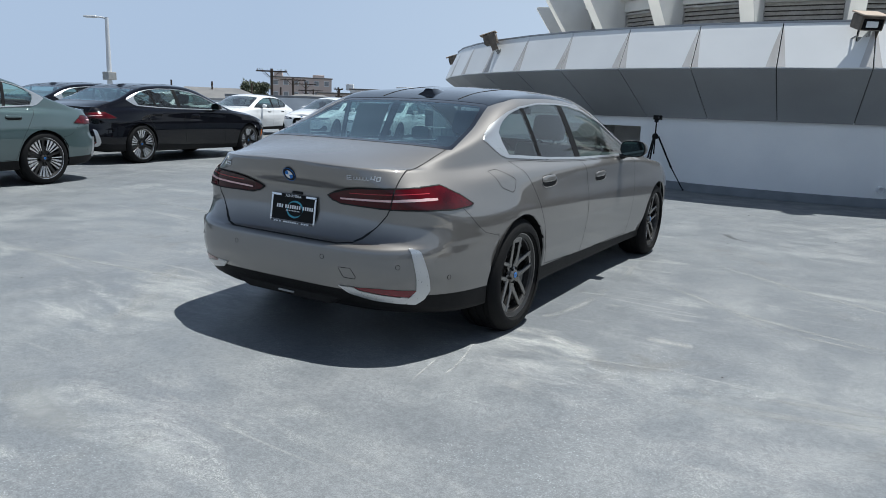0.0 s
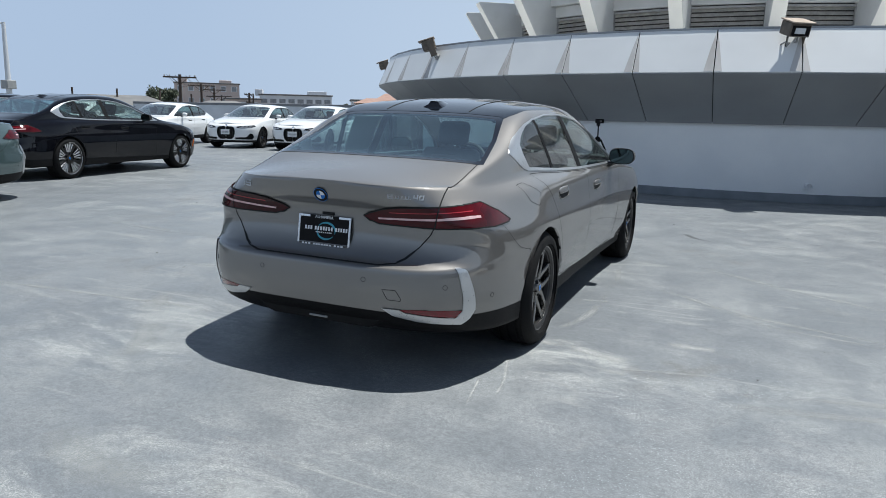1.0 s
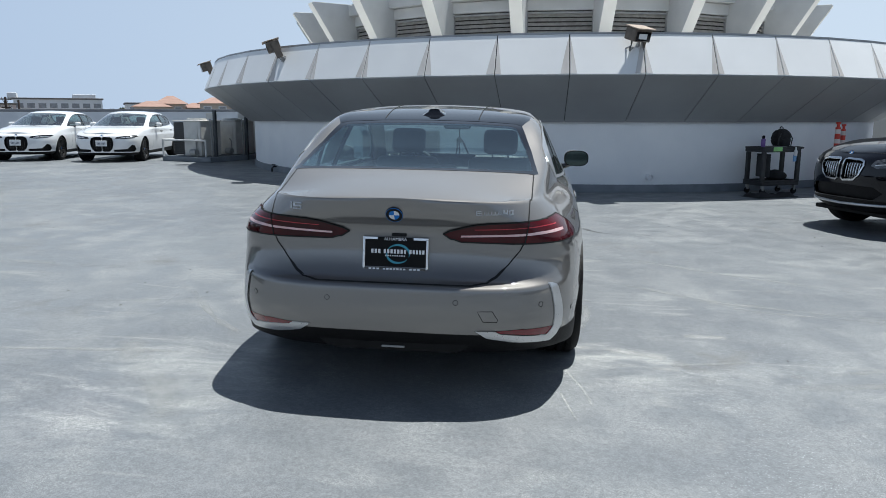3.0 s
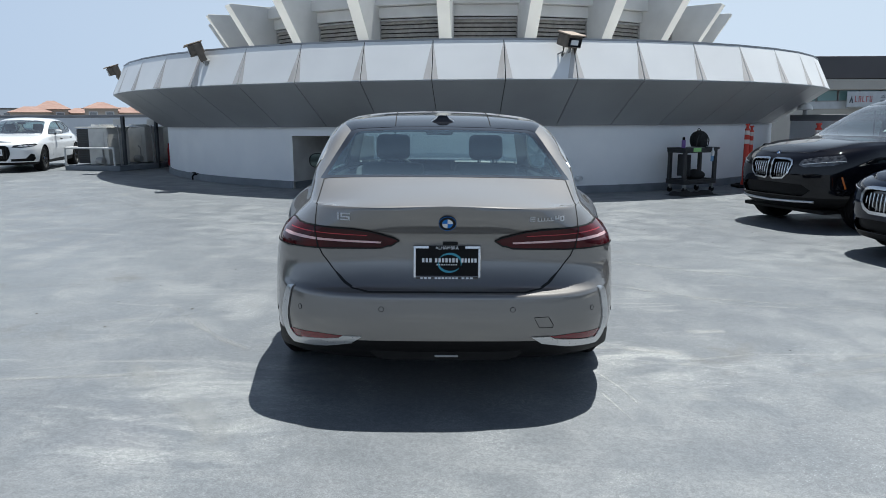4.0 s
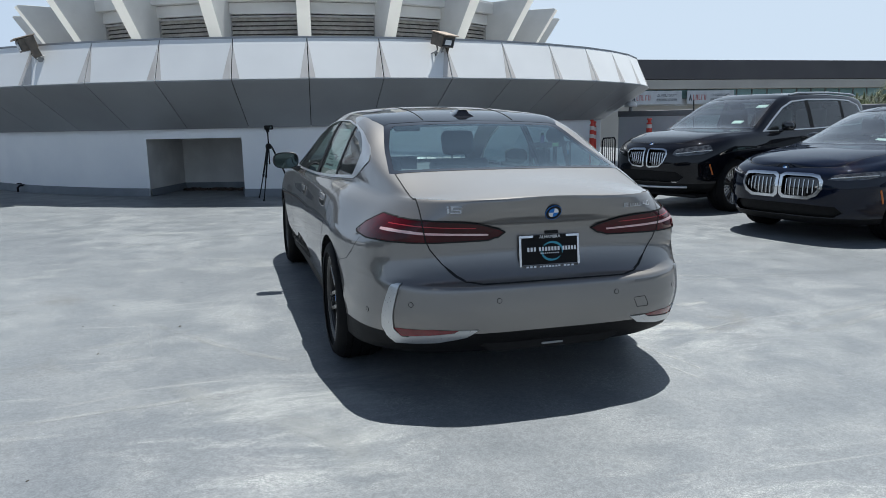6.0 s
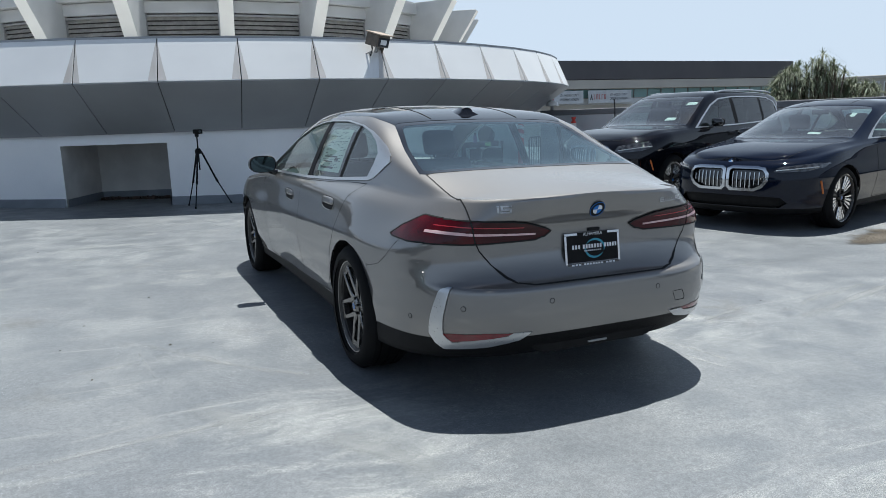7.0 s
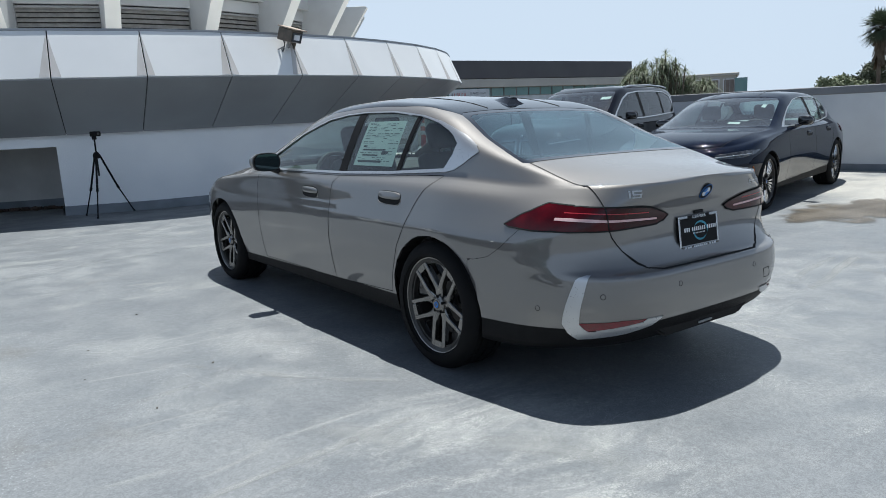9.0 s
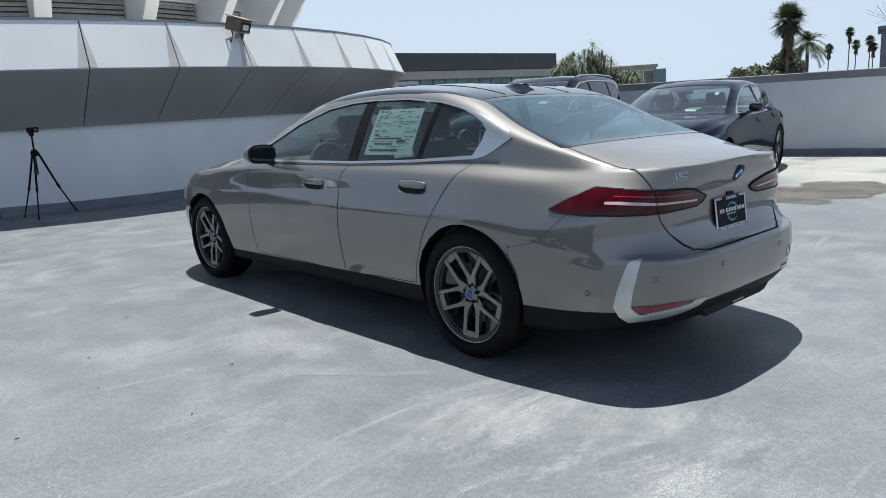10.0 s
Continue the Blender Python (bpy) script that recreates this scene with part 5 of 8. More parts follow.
            if key == "tail_lamp_outer":
                lens = {f for g in ("tail_lamp_outer", "tail_lamp_inner", "lamp_bar", "lamp_line") for f in groups.get(g, ())}
                rim = [e for f in lens for e in f.edges if sum(1 for g in e.link_faces if g in lens) == 1]
                shut_line(bm, rim, ob, sd, 0.0034, 0.0068, "lamp_border", "gap")
                inner = {f for f in lens if inside((f.calc_center_median().x, f.calc_center_median().z), P["LID_REAR"])}
                seam = [e for f in inner for e in f.edges if any(g in lens and g not in inner for g in e.link_faces)]
                shut_line(bm, seam, ob, sd, 0.0030, 0.0074)
    if "fuel" in groups:
        fs = groups["fuel"]
        fset = set(fs)
        ob = skin_part("charge_flap", bm, fs, paint, car, sides="right")
        shut_line(bm, [e for f in fs for e in f.edges if sum(1 for g in e.link_faces if g in fset) == 1], ob, "right", 0.0016)
        skin_part("rear_wing", bm, fs, paint, car, sides="left")
    bm.free()
    # underbody, arch liners and wheels
    part("underbody", box(0, 1.43, 0.235, 1.42, 4.1, 0.05, 0.01), "black", car)
    for y in (0, WHEELBASE):
        for s in (-1, 1):
            b2 = bmesh.new()
            ring1 = [[b2.verts.new((s * (x - (.09 * min(max((.42 - math.sin(a)) / .6, 0), 1) if x > .8 else 0) - (.08 * max(0, math.cos(a)) ** 2 if y and x > .8 else 0)), y + ARCH * 1.004 * math.cos(a), HUB_Z + ARCH * 1.004 * math.sin(a))) for a in [math.pi * (k / 28 * 1.24 - .12) for k in range(29)]] for x in (0.919 if y == 0 else 0.915, 0.55)]
            for i in range(28):
                b2.faces.new((ring1[0][i], ring1[0][i + 1], ring1[1][i + 1], ring1[1][i]))
            part("arch_liner", b2, "black", car)
            wheel(car, Vector((s * 0.79, y, HUB_Z)), s, HUB_Z, RIM, wheels)
    return car, made


class Surface:
    """Finds the outermost point of some meshes along a line."""

    def __init__(self, obs):
        vs, fs = [], []
        for o in obs:
            k = len(vs)
            vs += [v.co.copy() for v in o.data.vertices]
            fs += [[k + i for i in f.vertices] for f in o.data.polygons]
        self.tree = BVHTree.FromPolygons(vs, fs)

    def hit(self, start, way):
        p, n, _, _ = self.tree.ray_cast(Vector(start), Vector(way))
        if p is None:
            return None, None
        return p, (n if n.dot(Vector(way)) < 0 else -n)


def add_quad_bars(bm, bars, place):
    """Flat little bars (x, z, width, height) in a sign's own plane, set down by place(x, z)."""
    for x, z, w, h in bars:
        vs = [bm.verts.new(place(x + dx * w / 2, z + dz * h / 2)) for dx, dz in ((-1, -1), (1, -1), (1, 1), (-1, 1))]
        bm.faces.new(vs)


def text_mesh(words, size, m, mat, parent, name="lettering", extrude=0.0006):
    cu = bpy.data.curves.new(name, "FONT")
    cu.body, cu.size, cu.extrude, cu.align_x, cu.align_y = words, size, extrude, "CENTER", "CENTER"
    tmp = new(name, cu)
    bpy.context.view_layer.update()
    me = bpy.data.meshes.new_from_object(tmp.evaluated_get(bpy.context.evaluated_depsgraph_get()))
    bpy.data.objects.remove(tmp)
    bpy.data.curves.remove(cu)
    me.transform(m)
    me.materials.clear()
    me.materials.append(MAT[mat])
    ob = new(name, me)
    ob.parent = parent
    return ob


def roundel(parent, at, normal, r):
    """A round badge: dark ring, blue and white quarters, bright rim."""
    z = Vector(normal).normalized()
    x = Vector((0, 0, 1)).cross(z).normalized()
    y = z.cross(x)
    m = Matrix.Translation(at) @ Matrix((x, y, z)).transposed().to_4x4()
    b = part("badge", lathe([(0, 0.002), (r * .93, 0.002), (r * .97, 0.001), (r, -0.001), (r, -0.004), (0, -0.004)], 40, m), "gap", parent, "round badge with blue and white quarters")
    part("rim", lathe([(r * .925, 0.001), (r * .93, 0.0028), (r * .965, 0.0028), (r * .975, 0.001), (r * .925, 0.001)], 40, m), "blue", b)
    for q in range(4):
        b2 = bmesh.new()
        arc = [(0, 0)] + [(r * .60 * math.cos(math.pi / 2 * (q + k / 8)), r * .60 * math.sin(math.pi / 2 * (q + k / 8))) for k in range(9)]
        add_prism(b2, arc, "z", 0.0, 0.0032, m)
        part("quarter", b2, "blue" if q % 2 else "white", b)
    return b


def mirror(car, paint, cap="satin_silver", x0=0.90, y0=1.86, z0=1.035):
    for s in (1, -1):
        b = bmesh.new()
        bmesh.ops.create_uvsphere(b, u_segments=24, v_segments=14, radius=1)
        for v in b.verts:
            p = v.co
            bx = math.copysign(abs(p.x) ** .72, p.x) * .098
            bz = math.copysign(abs(p.z) ** .75, p.z) * .064
            by = math.copysign(abs(p.y) ** .8, p.y) * (.085 if p.y > 0 else .024)
            v.co = Vector((s * (x0 + .085 + bx + .02 * p.y), y0 + by + .02 * bx, z0 + bz * (1 - .12 * p.x)))
        if s < 0:
            bmesh.ops.reverse_faces(b, faces=b.faces[:])
        mi = part("side_mirror", b, cap, car, smooth=60)
        for name, wide, tall, y1, y2, mat in (("bezel", .097, .0635, y0 - .030, y0 - .004, "gap"), ("mirror_glass", .090, .057, y0 - .034, y0 - .010, "mirror_dark")):
            g = bmesh.new()
            oval = [(s * (x0 + .085 + wide * math.copysign(abs(math.cos(a)) ** .7, math.cos(a))), z0 + tall * math.copysign(abs(math.sin(a)) ** .7, math.sin(a))) for a in [2 * math.pi * k / 28 for k in range(28)]]
            add_prism(g, oval, "y", y1, y2)
            part(name, g, mat, mi)
        part("foot", tube([(s * (x0 - .06), y0 + .05, z0 - .075), (s * (x0 + .0), y0 + .035, z0 - .065), (s * (x0 + .05), y0 + .03, z0 - .045)], [.026, .022, .018], 10), "gloss_black", mi, smooth=50)


def cushion(surface, side, y, z, wide, tall, lifts, lean=0.0):
    """A rounded lozenge lying on a car's flank; lifts: (share of its size, height over the skin) from the middle out."""
    bm = bmesh.new()
    rings = []
    for share, lift in lifts:
        ring1 = []
        for k in range(32):
            a = 2 * math.pi * k / 32
            dy = wide * share * math.copysign(abs(math.cos(a)) ** .55, math.cos(a))
            dz = tall * share * math.copysign(abs(math.sin(a)) ** .65, math.sin(a)) + lean * dy
            p, n = surface.hit((side * 2, y + dy, z + dz), (-side, 0, 0))
            ring1.append(bm.verts.new(p + n * lift))
        rings.append(ring1)
    bm.faces.new(rings[0])
    for p, q in zip(rings, rings[1:]):
        for k in range(32):
            bm.faces.new((p[k], p[(k + 1) % 32], q[(k + 1) % 32], q[k]))
    bmesh.ops.recalc_face_normals(bm, faces=bm.faces[:])
    return bm


def handles(car, paint, spots=((.40, .872), (1.36, .850))):
    for s in (1, -1):
        flank = Surface([o for o in car.children if o.name.split(".")[0] in ("rear_door", "front_door", "body") and (o.name.split(".")[0] == "body" or sum(v.co.x for v in o.data.vertices) * s > 0)])
        for y, z in spots:
            h = part("door_handle", cushion(flank, s, y, z, .112, .036, ((.3, .0012), (.7, .0012), (1.0, .0012)), .02), "gap", car, "flush door handle in a dark pocket", smooth=60)
            part("flap", cushion(flank, s, y, z + .012, .108, .021, ((.35, .013), (.75, .012), (.93, .009), (1.0, .003)), .02), paint, h, smooth=70)
            lip = []
            for k in range(15):
                a = math.pi + math.pi * k / 14
                dy, dz = .114 * math.copysign(abs(math.cos(a)) ** .55, math.cos(a)), .038 * math.copysign(abs(math.sin(a)) ** .65, math.sin(a))
                p, n = flank.hit((s * 2, y + dy, z + dz + .02 * dy), (-s, 0, 0))
                lip.append(p + n * .001)
            part("lip", tube(lip, .0030, 6), paint, h, smooth=60)


def cabin(car, tone="leather", wheel_x=-.38):
    """Seats, dashboard, steering wheel, shelf: what shows through the glass."""
    def seat(x, y, w=.50, head=True):
        b = bmesh.new()
        m = Matrix.Translation((x, y, .38)) @ Matrix.Rotation(radians(-18), 4, "X")
        add_box(b, 0, -.06, .36, w, .13, .62, .05, m, 3)
        st = part("seat", b, tone, car, smooth=50)
        part("cushion", box(x, y + .28, .44, w, .52, .18, .05, None, 3), tone, st, smooth=50)
        if head:
            b = bmesh.new()
            add_box(b, 0, -.07, .80, .27, .10, .20, .045, m, 3)
            for q in (-.06, .06):
                add_tube(b, [m @ Vector((q, -.07, .6)), m @ Vector((q, -.07, .75))], .007, 6)
            part("head_restraint", b, tone, st, smooth=50)
    seat(-.37, 1.42)
    seat(.37, 1.42)
    b = bmesh.new()
    m = Matrix.Translation((0, .42, .40)) @ Matrix.Rotation(radians(-24), 4, "X")
    add_box(b, 0, -.05, .33, 1.28, .14, .58, .05, m, 3)
    rb = part("rear_bench", b, tone, car, smooth=50)
    part("cushion", box(0, .70, .46, 1.28, .50, .18, .05, None, 3), tone, rb, smooth=50)
    for x in (-.38, 0, .38):
        b = bmesh.new()
        add_box(b, 0, -.06, .615, .26 if x else .20, .10, .10, .035, m, 3)
        part("head_restraint", b, tone, rb, smooth=50)
    part("parcel_shelf", box(0, -.06, .985, 1.37, .70, .03, .01), "shelf", car)
    b = bmesh.new()
    add_prism(b, [(2.05, .62), (2.05, .90), (2.16, .955), (2.55, .955), (2.66, .90), (2.66, .62)], "x", -.72, .72)
    part("dashboard", b, "cabin", car)
    part("screen", box(wheel_x * .45, 2.03, .985, .62, .02, .11, .006), "gloss_black", car)
    b = bmesh.new()
    ring1 = [Vector((wheel_x + .18 * math.cos(a), 1.90 + .18 * math.sin(a) * .42, .90 + .18 * math.sin(a) * .9)) for a in [2 * math.pi * k / 28 for k in range(28)]]
    add_tube(b, ring1, .016, 8, True)
    add_box(b, wheel_x, 1.90, .90, .30, .03, .05)
    part("steering_wheel", b, tone, car, smooth=50)
    part("rear_view_mirror", box(0, 1.80, 1.285, .22, .03, .06, .012), "gloss_black", car)
    part("cabin_floor", box(0, 1.2, .33, 1.5, 3.0, .05), "cabin", car)
    part("boot_floor", box(0, -.46, .40, 1.44, .86, .04), "cabin", car)
    part("side_floor", box(0, 1.5, .30, 1.72, 2.1, .03), "cabin", car)
    part("bulkhead", box(0, .13, .70, 1.30, .03, .56), "cabin", car)
    part("firewall", box(0, 2.70, .62, 1.40, .03, .60), "cabin", car)
    for s in (-1, 1):
        part("door_card", box(s * .80, 1.15, .66, .04, 2.0, .60, .02), tone, car)


def rear_dress(car, made, paint, flap=True):
    """What sits on the tail: badge, lettering, plate, lamp bars, sensors, fin, lip."""
    lid = made["boot_lid", "both"]
    bump = made["rear_bumper", "both"]
    # model lettering as small bright bars
    tail = Surface([lid, bump])

    p, n = tail.hit((0, -2, .908), (0, 1, 0))
    roundel(lid, p + n * .001, (0, n.y, n.z), .041)

    def on_tail(x0, z0):
        def place(x, z):
            p, n = tail.hit((x0 + x, -2, z0 + z), (0, 1, 0))
            return p + n * .003
        return place
    b = bmesh.new()
    add_quad_bars(b, [(-.030, -.004, .008, .022), (-.030, .013, .008, .006), (.004, .0135, .046, .006), (-.014, .006, .008, .012), (.004, -.001, .044, .006), (.022, -.007, .008, .010), (.002, -.0135, .046, .006)], on_tail(-.470, .933))
    bmesh.ops.solidify(b, geom=b.faces[:], thickness=-.003)
    part("model_badge", b, "badge_sky_metal", lid, "small bright model lettering", kind="stuff")
    b = bmesh.new()
    bars = [(-.085, .011, .030, .005), (-.085, 0, .028, .005), (-.085, -.011, .030, .005), (-.098, 0, .006, .024), (.062, .004, .006, .026), (.050, -.001, .022, .005), (.044, .007, .006, .014), (.082, .0115, .022, .005), (.082, -.0115, .022, .005), (.0735, 0, .006, .024), (.0905, 0, .006, .024)]
    bars += [(-.055 + .018 * k, -.002, .005, .018) for k in range(5)] + [(-.046 + .018 * k, -.0095, .010, .004) for k in range(5)]
    add_quad_bars(b, [(x * .86, z * .8, w * .86, h * .85) for x, z, w, h in bars], on_tail(.461, .927))
    bmesh.ops.solidify(b, geom=b.faces[:], thickness=-.003)
    part("model_badge", b, "badge_sky_metal", lid, "small bright model lettering", kind="stuff")
    # plate with its frame
    m = Matrix.Translation((0, -.934, .716)) @ Matrix.Rotation(radians(90 - 7), 4, "X")
    plate = part("licence_plate", box(0, 0, 0, .308, .160, .012, .004, m), "black", lid, "black dealer plate in a bright frame")
    b = bmesh.new()
    for x, y, w, h in ((0, .0745, .312, .014), (0, -.0715, .312, .020), (-.150, 0, .012, .150), (.150, 0, .012, .150)):
        add_box(b, x, y, .007, w, h, .006, .002, m)
    part("plate_frame", b, "chrome", plate)
    part("frame_top", box(0, .071, .0105, .17, .020, .003, .001, m), "black", plate)
    part("frame_foot", box(0, -.071, .0105, .29, .017, .003, .001, m), "gloss_black", plate)
    text_mesh("ALHAMBRA", .021, m @ Matrix.Translation((0, .0715, .0122)), "white", plate)
    b = bmesh.new()
    lay = lambda x, z: m @ Vector((x, z, .0075))
    x = -.118
    for w, k in ((.050, 3), (.112, 7), (.076, 5)):
        add_quad_bars(b, [(x + (q + .5) * w / k, .014, w / k * .66, .019) for q in range(k)], lay)
        x += w + .010
    add_quad_bars(b, [(-.045 + .011 * q, -.006, .006, .006) for q in range(9)], lay)
    part("plate_print", b, "white", plate)
    b = bmesh.new()
    foot = lambda x, z: m @ Vector((x, z, .0125))
    x = -.127
    for w, k in ((.056, 3), (.112, 7), (.058, 3)):
        add_quad_bars(b, [(x + (q + .5) * w / k, -.071, w / k * .70, .0135) for q in range(k)], foot)
        x += w + .012
    part("frame_print", b, "white", plate)
    b = bmesh.new()
    for s, r0, a0, a1 in ((1, .052, -.3, 2.6), (-1, .050, 2.9, 5.7)):
        n = 18
        pts = []
        for q in range(n + 1):
            a = a0 + (a1 - a0) * q / n
            w = .0055 * math.sin(math.pi * q / n) + .0008
            pts.append((a, r0 - w, r0 + w))
        for (a, p, q), (c, d, e) in zip(pts, pts[1:]):
            vs = [b.verts.new(m @ Vector((.012 + rr * 1.05 * math.cos(an), .002 + rr * .82 * math.sin(an), .0072))) for rr, an in ((p, a), (q, a), (e, c), (d, c))]
            b.faces.new(vs)
    part("plate_swoosh", b, "teal", plate)
    part("boot_button", box(.015, -.922, .808, .070, .012, .014, .003), "gap", lid)
    # parking sensors
    for s in (-1, 1):
        for start, way in (((s * .298, -2, .527), (0, 1, 0)), ((s * .683, -2, .511), (0, 1, 0)), ((s * 2, -.70, .445), (-s, 0, 0))):
            p, n = tail.hit(start, way)
            if p is None:
                continue
            mm = Matrix.Translation(p) @ n.to_track_quat("Z", "Y").to_matrix().to_4x4()
            sn = part("parking_sensor", lathe([(0, .0015), (.0095, .0015), (.0105, .0005), (.0105, -.02), (0, -.02)], 20, mm), paint, bump)
            part("seal", lathe([(.0107, .0010), (.0125, .0012), (.0125, -.01), (.0107, -.01), (.0107, .0010)], 20, mm), "gap", sn)
    # antenna fin on the roof's rear edge, and the roof's long seams
    roof = Surface([made["roof", "both"]])

    def roof_at(x, y):
        p, n = roof.hit((x, y, 3), (0, 0, -1))
        return p
    b = bmesh.new()
    rows = []
    for q in range(9):
        t = q / 8
        y = .34 + .19 * t
        w = .076 * (1 - .55 * t ** 2)
        h = (.040, .039, .036, .031, .026, .020, .014, .008, .003)[q]
        z = roof_at(0, y).z
        rows.append([b.verts.new((u * w, y + (.030 * hh if q == 0 else 0), z + hh * h - .002)) for u, hh in ((-1, 0), (-.86, .12), (-.50, .55), (-.34, .95), (0, 1.0), (.34, .95), (.50, .55), (.86, .12), (1, 0))])
    for p, q in zip(rows, rows[1:]):
        for i in range(8):
            b.faces.new((p[i], p[i + 1], q[i + 1], q[i]))
    b.faces.new(rows[0])
    b.faces.new(rows[-1][::-1])
    bmesh.ops.recalc_face_normals(b, faces=b.faces[:])
    part("roof_antenna", b, "gloss_black", car, smooth=35)
    for s in (-1, 1):
        seam = [roof_at(s * (.29 + .03 * k / 12), .26 + 1.45 * k / 12) for k in range(13)]
        part("roof_seam", tube([p + Vector((0, 0, .0005)) for p in seam if p], .0030, 6), "gap", made["roof", "both"])
    # tow cover outline
    if flap:
        b = bmesh.new()
        pts = [(.397, .488), (.465, .489), (.490, .448), (.486, .436), (.424, .438)]
        ring1 = []
        for k in range(len(pts)):
            (x1, z1), (x2, z2) = pts[k], pts[(k + 1) % len(pts)]
            ring1 += [tail.hit((x1 + (x2 - x1) * q / 4, -2, z1 + (z2 - z1) * q / 4), (0, 1, 0))[0] for q in range(4)]
        add_tube(b, ring1, .0016, 6, True)
        part("tow_cover", b, "gap", bump)
    # centre of the diffuser
    b = bmesh.new()
    add_prism(b, [(-.42, .335), (.42, .335), (.30, .262), (-.30, .262)], "y", -.985, -.80)
    bmesh.ops.bevel(b, geom=b.edges[:], offset=.012, segments=2, affect="EDGES")
    df = part("diffuser_tray", b, "black", car, smooth=40)
    part("fog_lens", box(0, -.988, .285, .11, .01, .010, .003), "frame_grey", df)


def window_sticker(car, window, y0, y1, z0, z1, side):
    """A printed sheet held inside a side window, following the glass."""
    glass = Surface([window])
    b = bmesh.new()
    n = 8
    grid = []
    for i in range(n + 1):
        row = []
        for j in range(n + 1):
            z = z0 + (z1 - z0) * j / n
            y = y0 + (y1 - y0) * i / n - .10 * (z - z0)
            p, _ = glass.hit((side * 2, y, z), (-side, 0, 0))
            row.append(b.verts.new(p - Vector((side * .010, 0, 0))))
        grid.append(row)
    for i in range(n):
        for j in range(n):
            b.faces.new((grid[i][j], grid[i + 1][j], grid[i + 1][j + 1], grid[i][j + 1]))
    bmesh.ops.recalc_face_normals(b, faces=b.faces[:])
    st = part("window_sticker", b, "paper", car, "pale green printed price sheet in the window")
    b = bmesh.new()
    rnd = random.Random(4)

    def place(u, v):
        z = z0 + (z1 - z0) * v
        y = y0 + (y1 - y0) * u - .10 * (z - z0)
        p, _ = glass.hit((side * 2, y, z), (-side, 0, 0))
        return p - Vector((side * .0085, 0, 0))
    bars = []
    for r in range(24):
        v = .94 - r * .036
        u = .06
        while u < .90:
            w = rnd.uniform(.04, .16)
            if rnd.random() < .5 and not (.42 < v < .50):
                bars.append((min(u + w / 2, .93), v, w * .85, .012))
            u += w + .02
    bars += [(.42, .36, .60, .035), (.16, .44, .10, .035), (.36, .24, .40, .03), (.72, .30, .16, .06), (.40, .10, .60, .05), (.15, .97, .2, .012)]
    add_quad_bars(b, bars, place)
    part("print", b, "ink", st)


MAT["mirror_dark"] = material("mirror_glass", (0.075, 0.10, 0.10), None, 5, 0.03, 1.0)
hero, hero_parts = sedan(SEDAN, "bronze grey metallic electric saloon with a black roof", "paint_hero", "roof_hero", "hero")
rear_dress(hero, hero_parts, "paint_hero")
mirror(hero, "paint_hero", "paint_hero")
handles(hero, "paint_hero")
cabin(hero, "leather_dark")
window_sticker(hero, hero_parts["rear_window", "left"], .93, .53, 1.03, 1.285, -1)
hero.matrix_world = on_deck(0, 0)


# ---- the other cars ----
def repaint(ob, swaps):
    """Other materials on a copy, without touching the meshes it shares."""
    for o in (ob, *ob.children_recursive):
        if o.type == "MESH" and o.material_slots and o.material_slots[0].material and o.material_slots[0].material.name in swaps:
            new_mat = MAT[swaps[o.material_slots[0].material.name]]
            o.material_slots[0].link = "OBJECT"
            o.material_slots[0].material = new_mat


def side_markers(car, y, z):
    """Small amber strips low on the sides of the nose."""
    flank = Surface([o for o in car.children if o.name.split(".")[0] == "body"])
    for s in (-1, 1):
        pts = [flank.hit((s * 2, y + .012 * k, z + .035 * (k - 2)), (-s, 0, 0)) for k in range(5)]
        part("side_marker", tube([p + n * .001 for p, n in pts if p], .011, 8), "amber", car, "small amber marker", smooth=50)


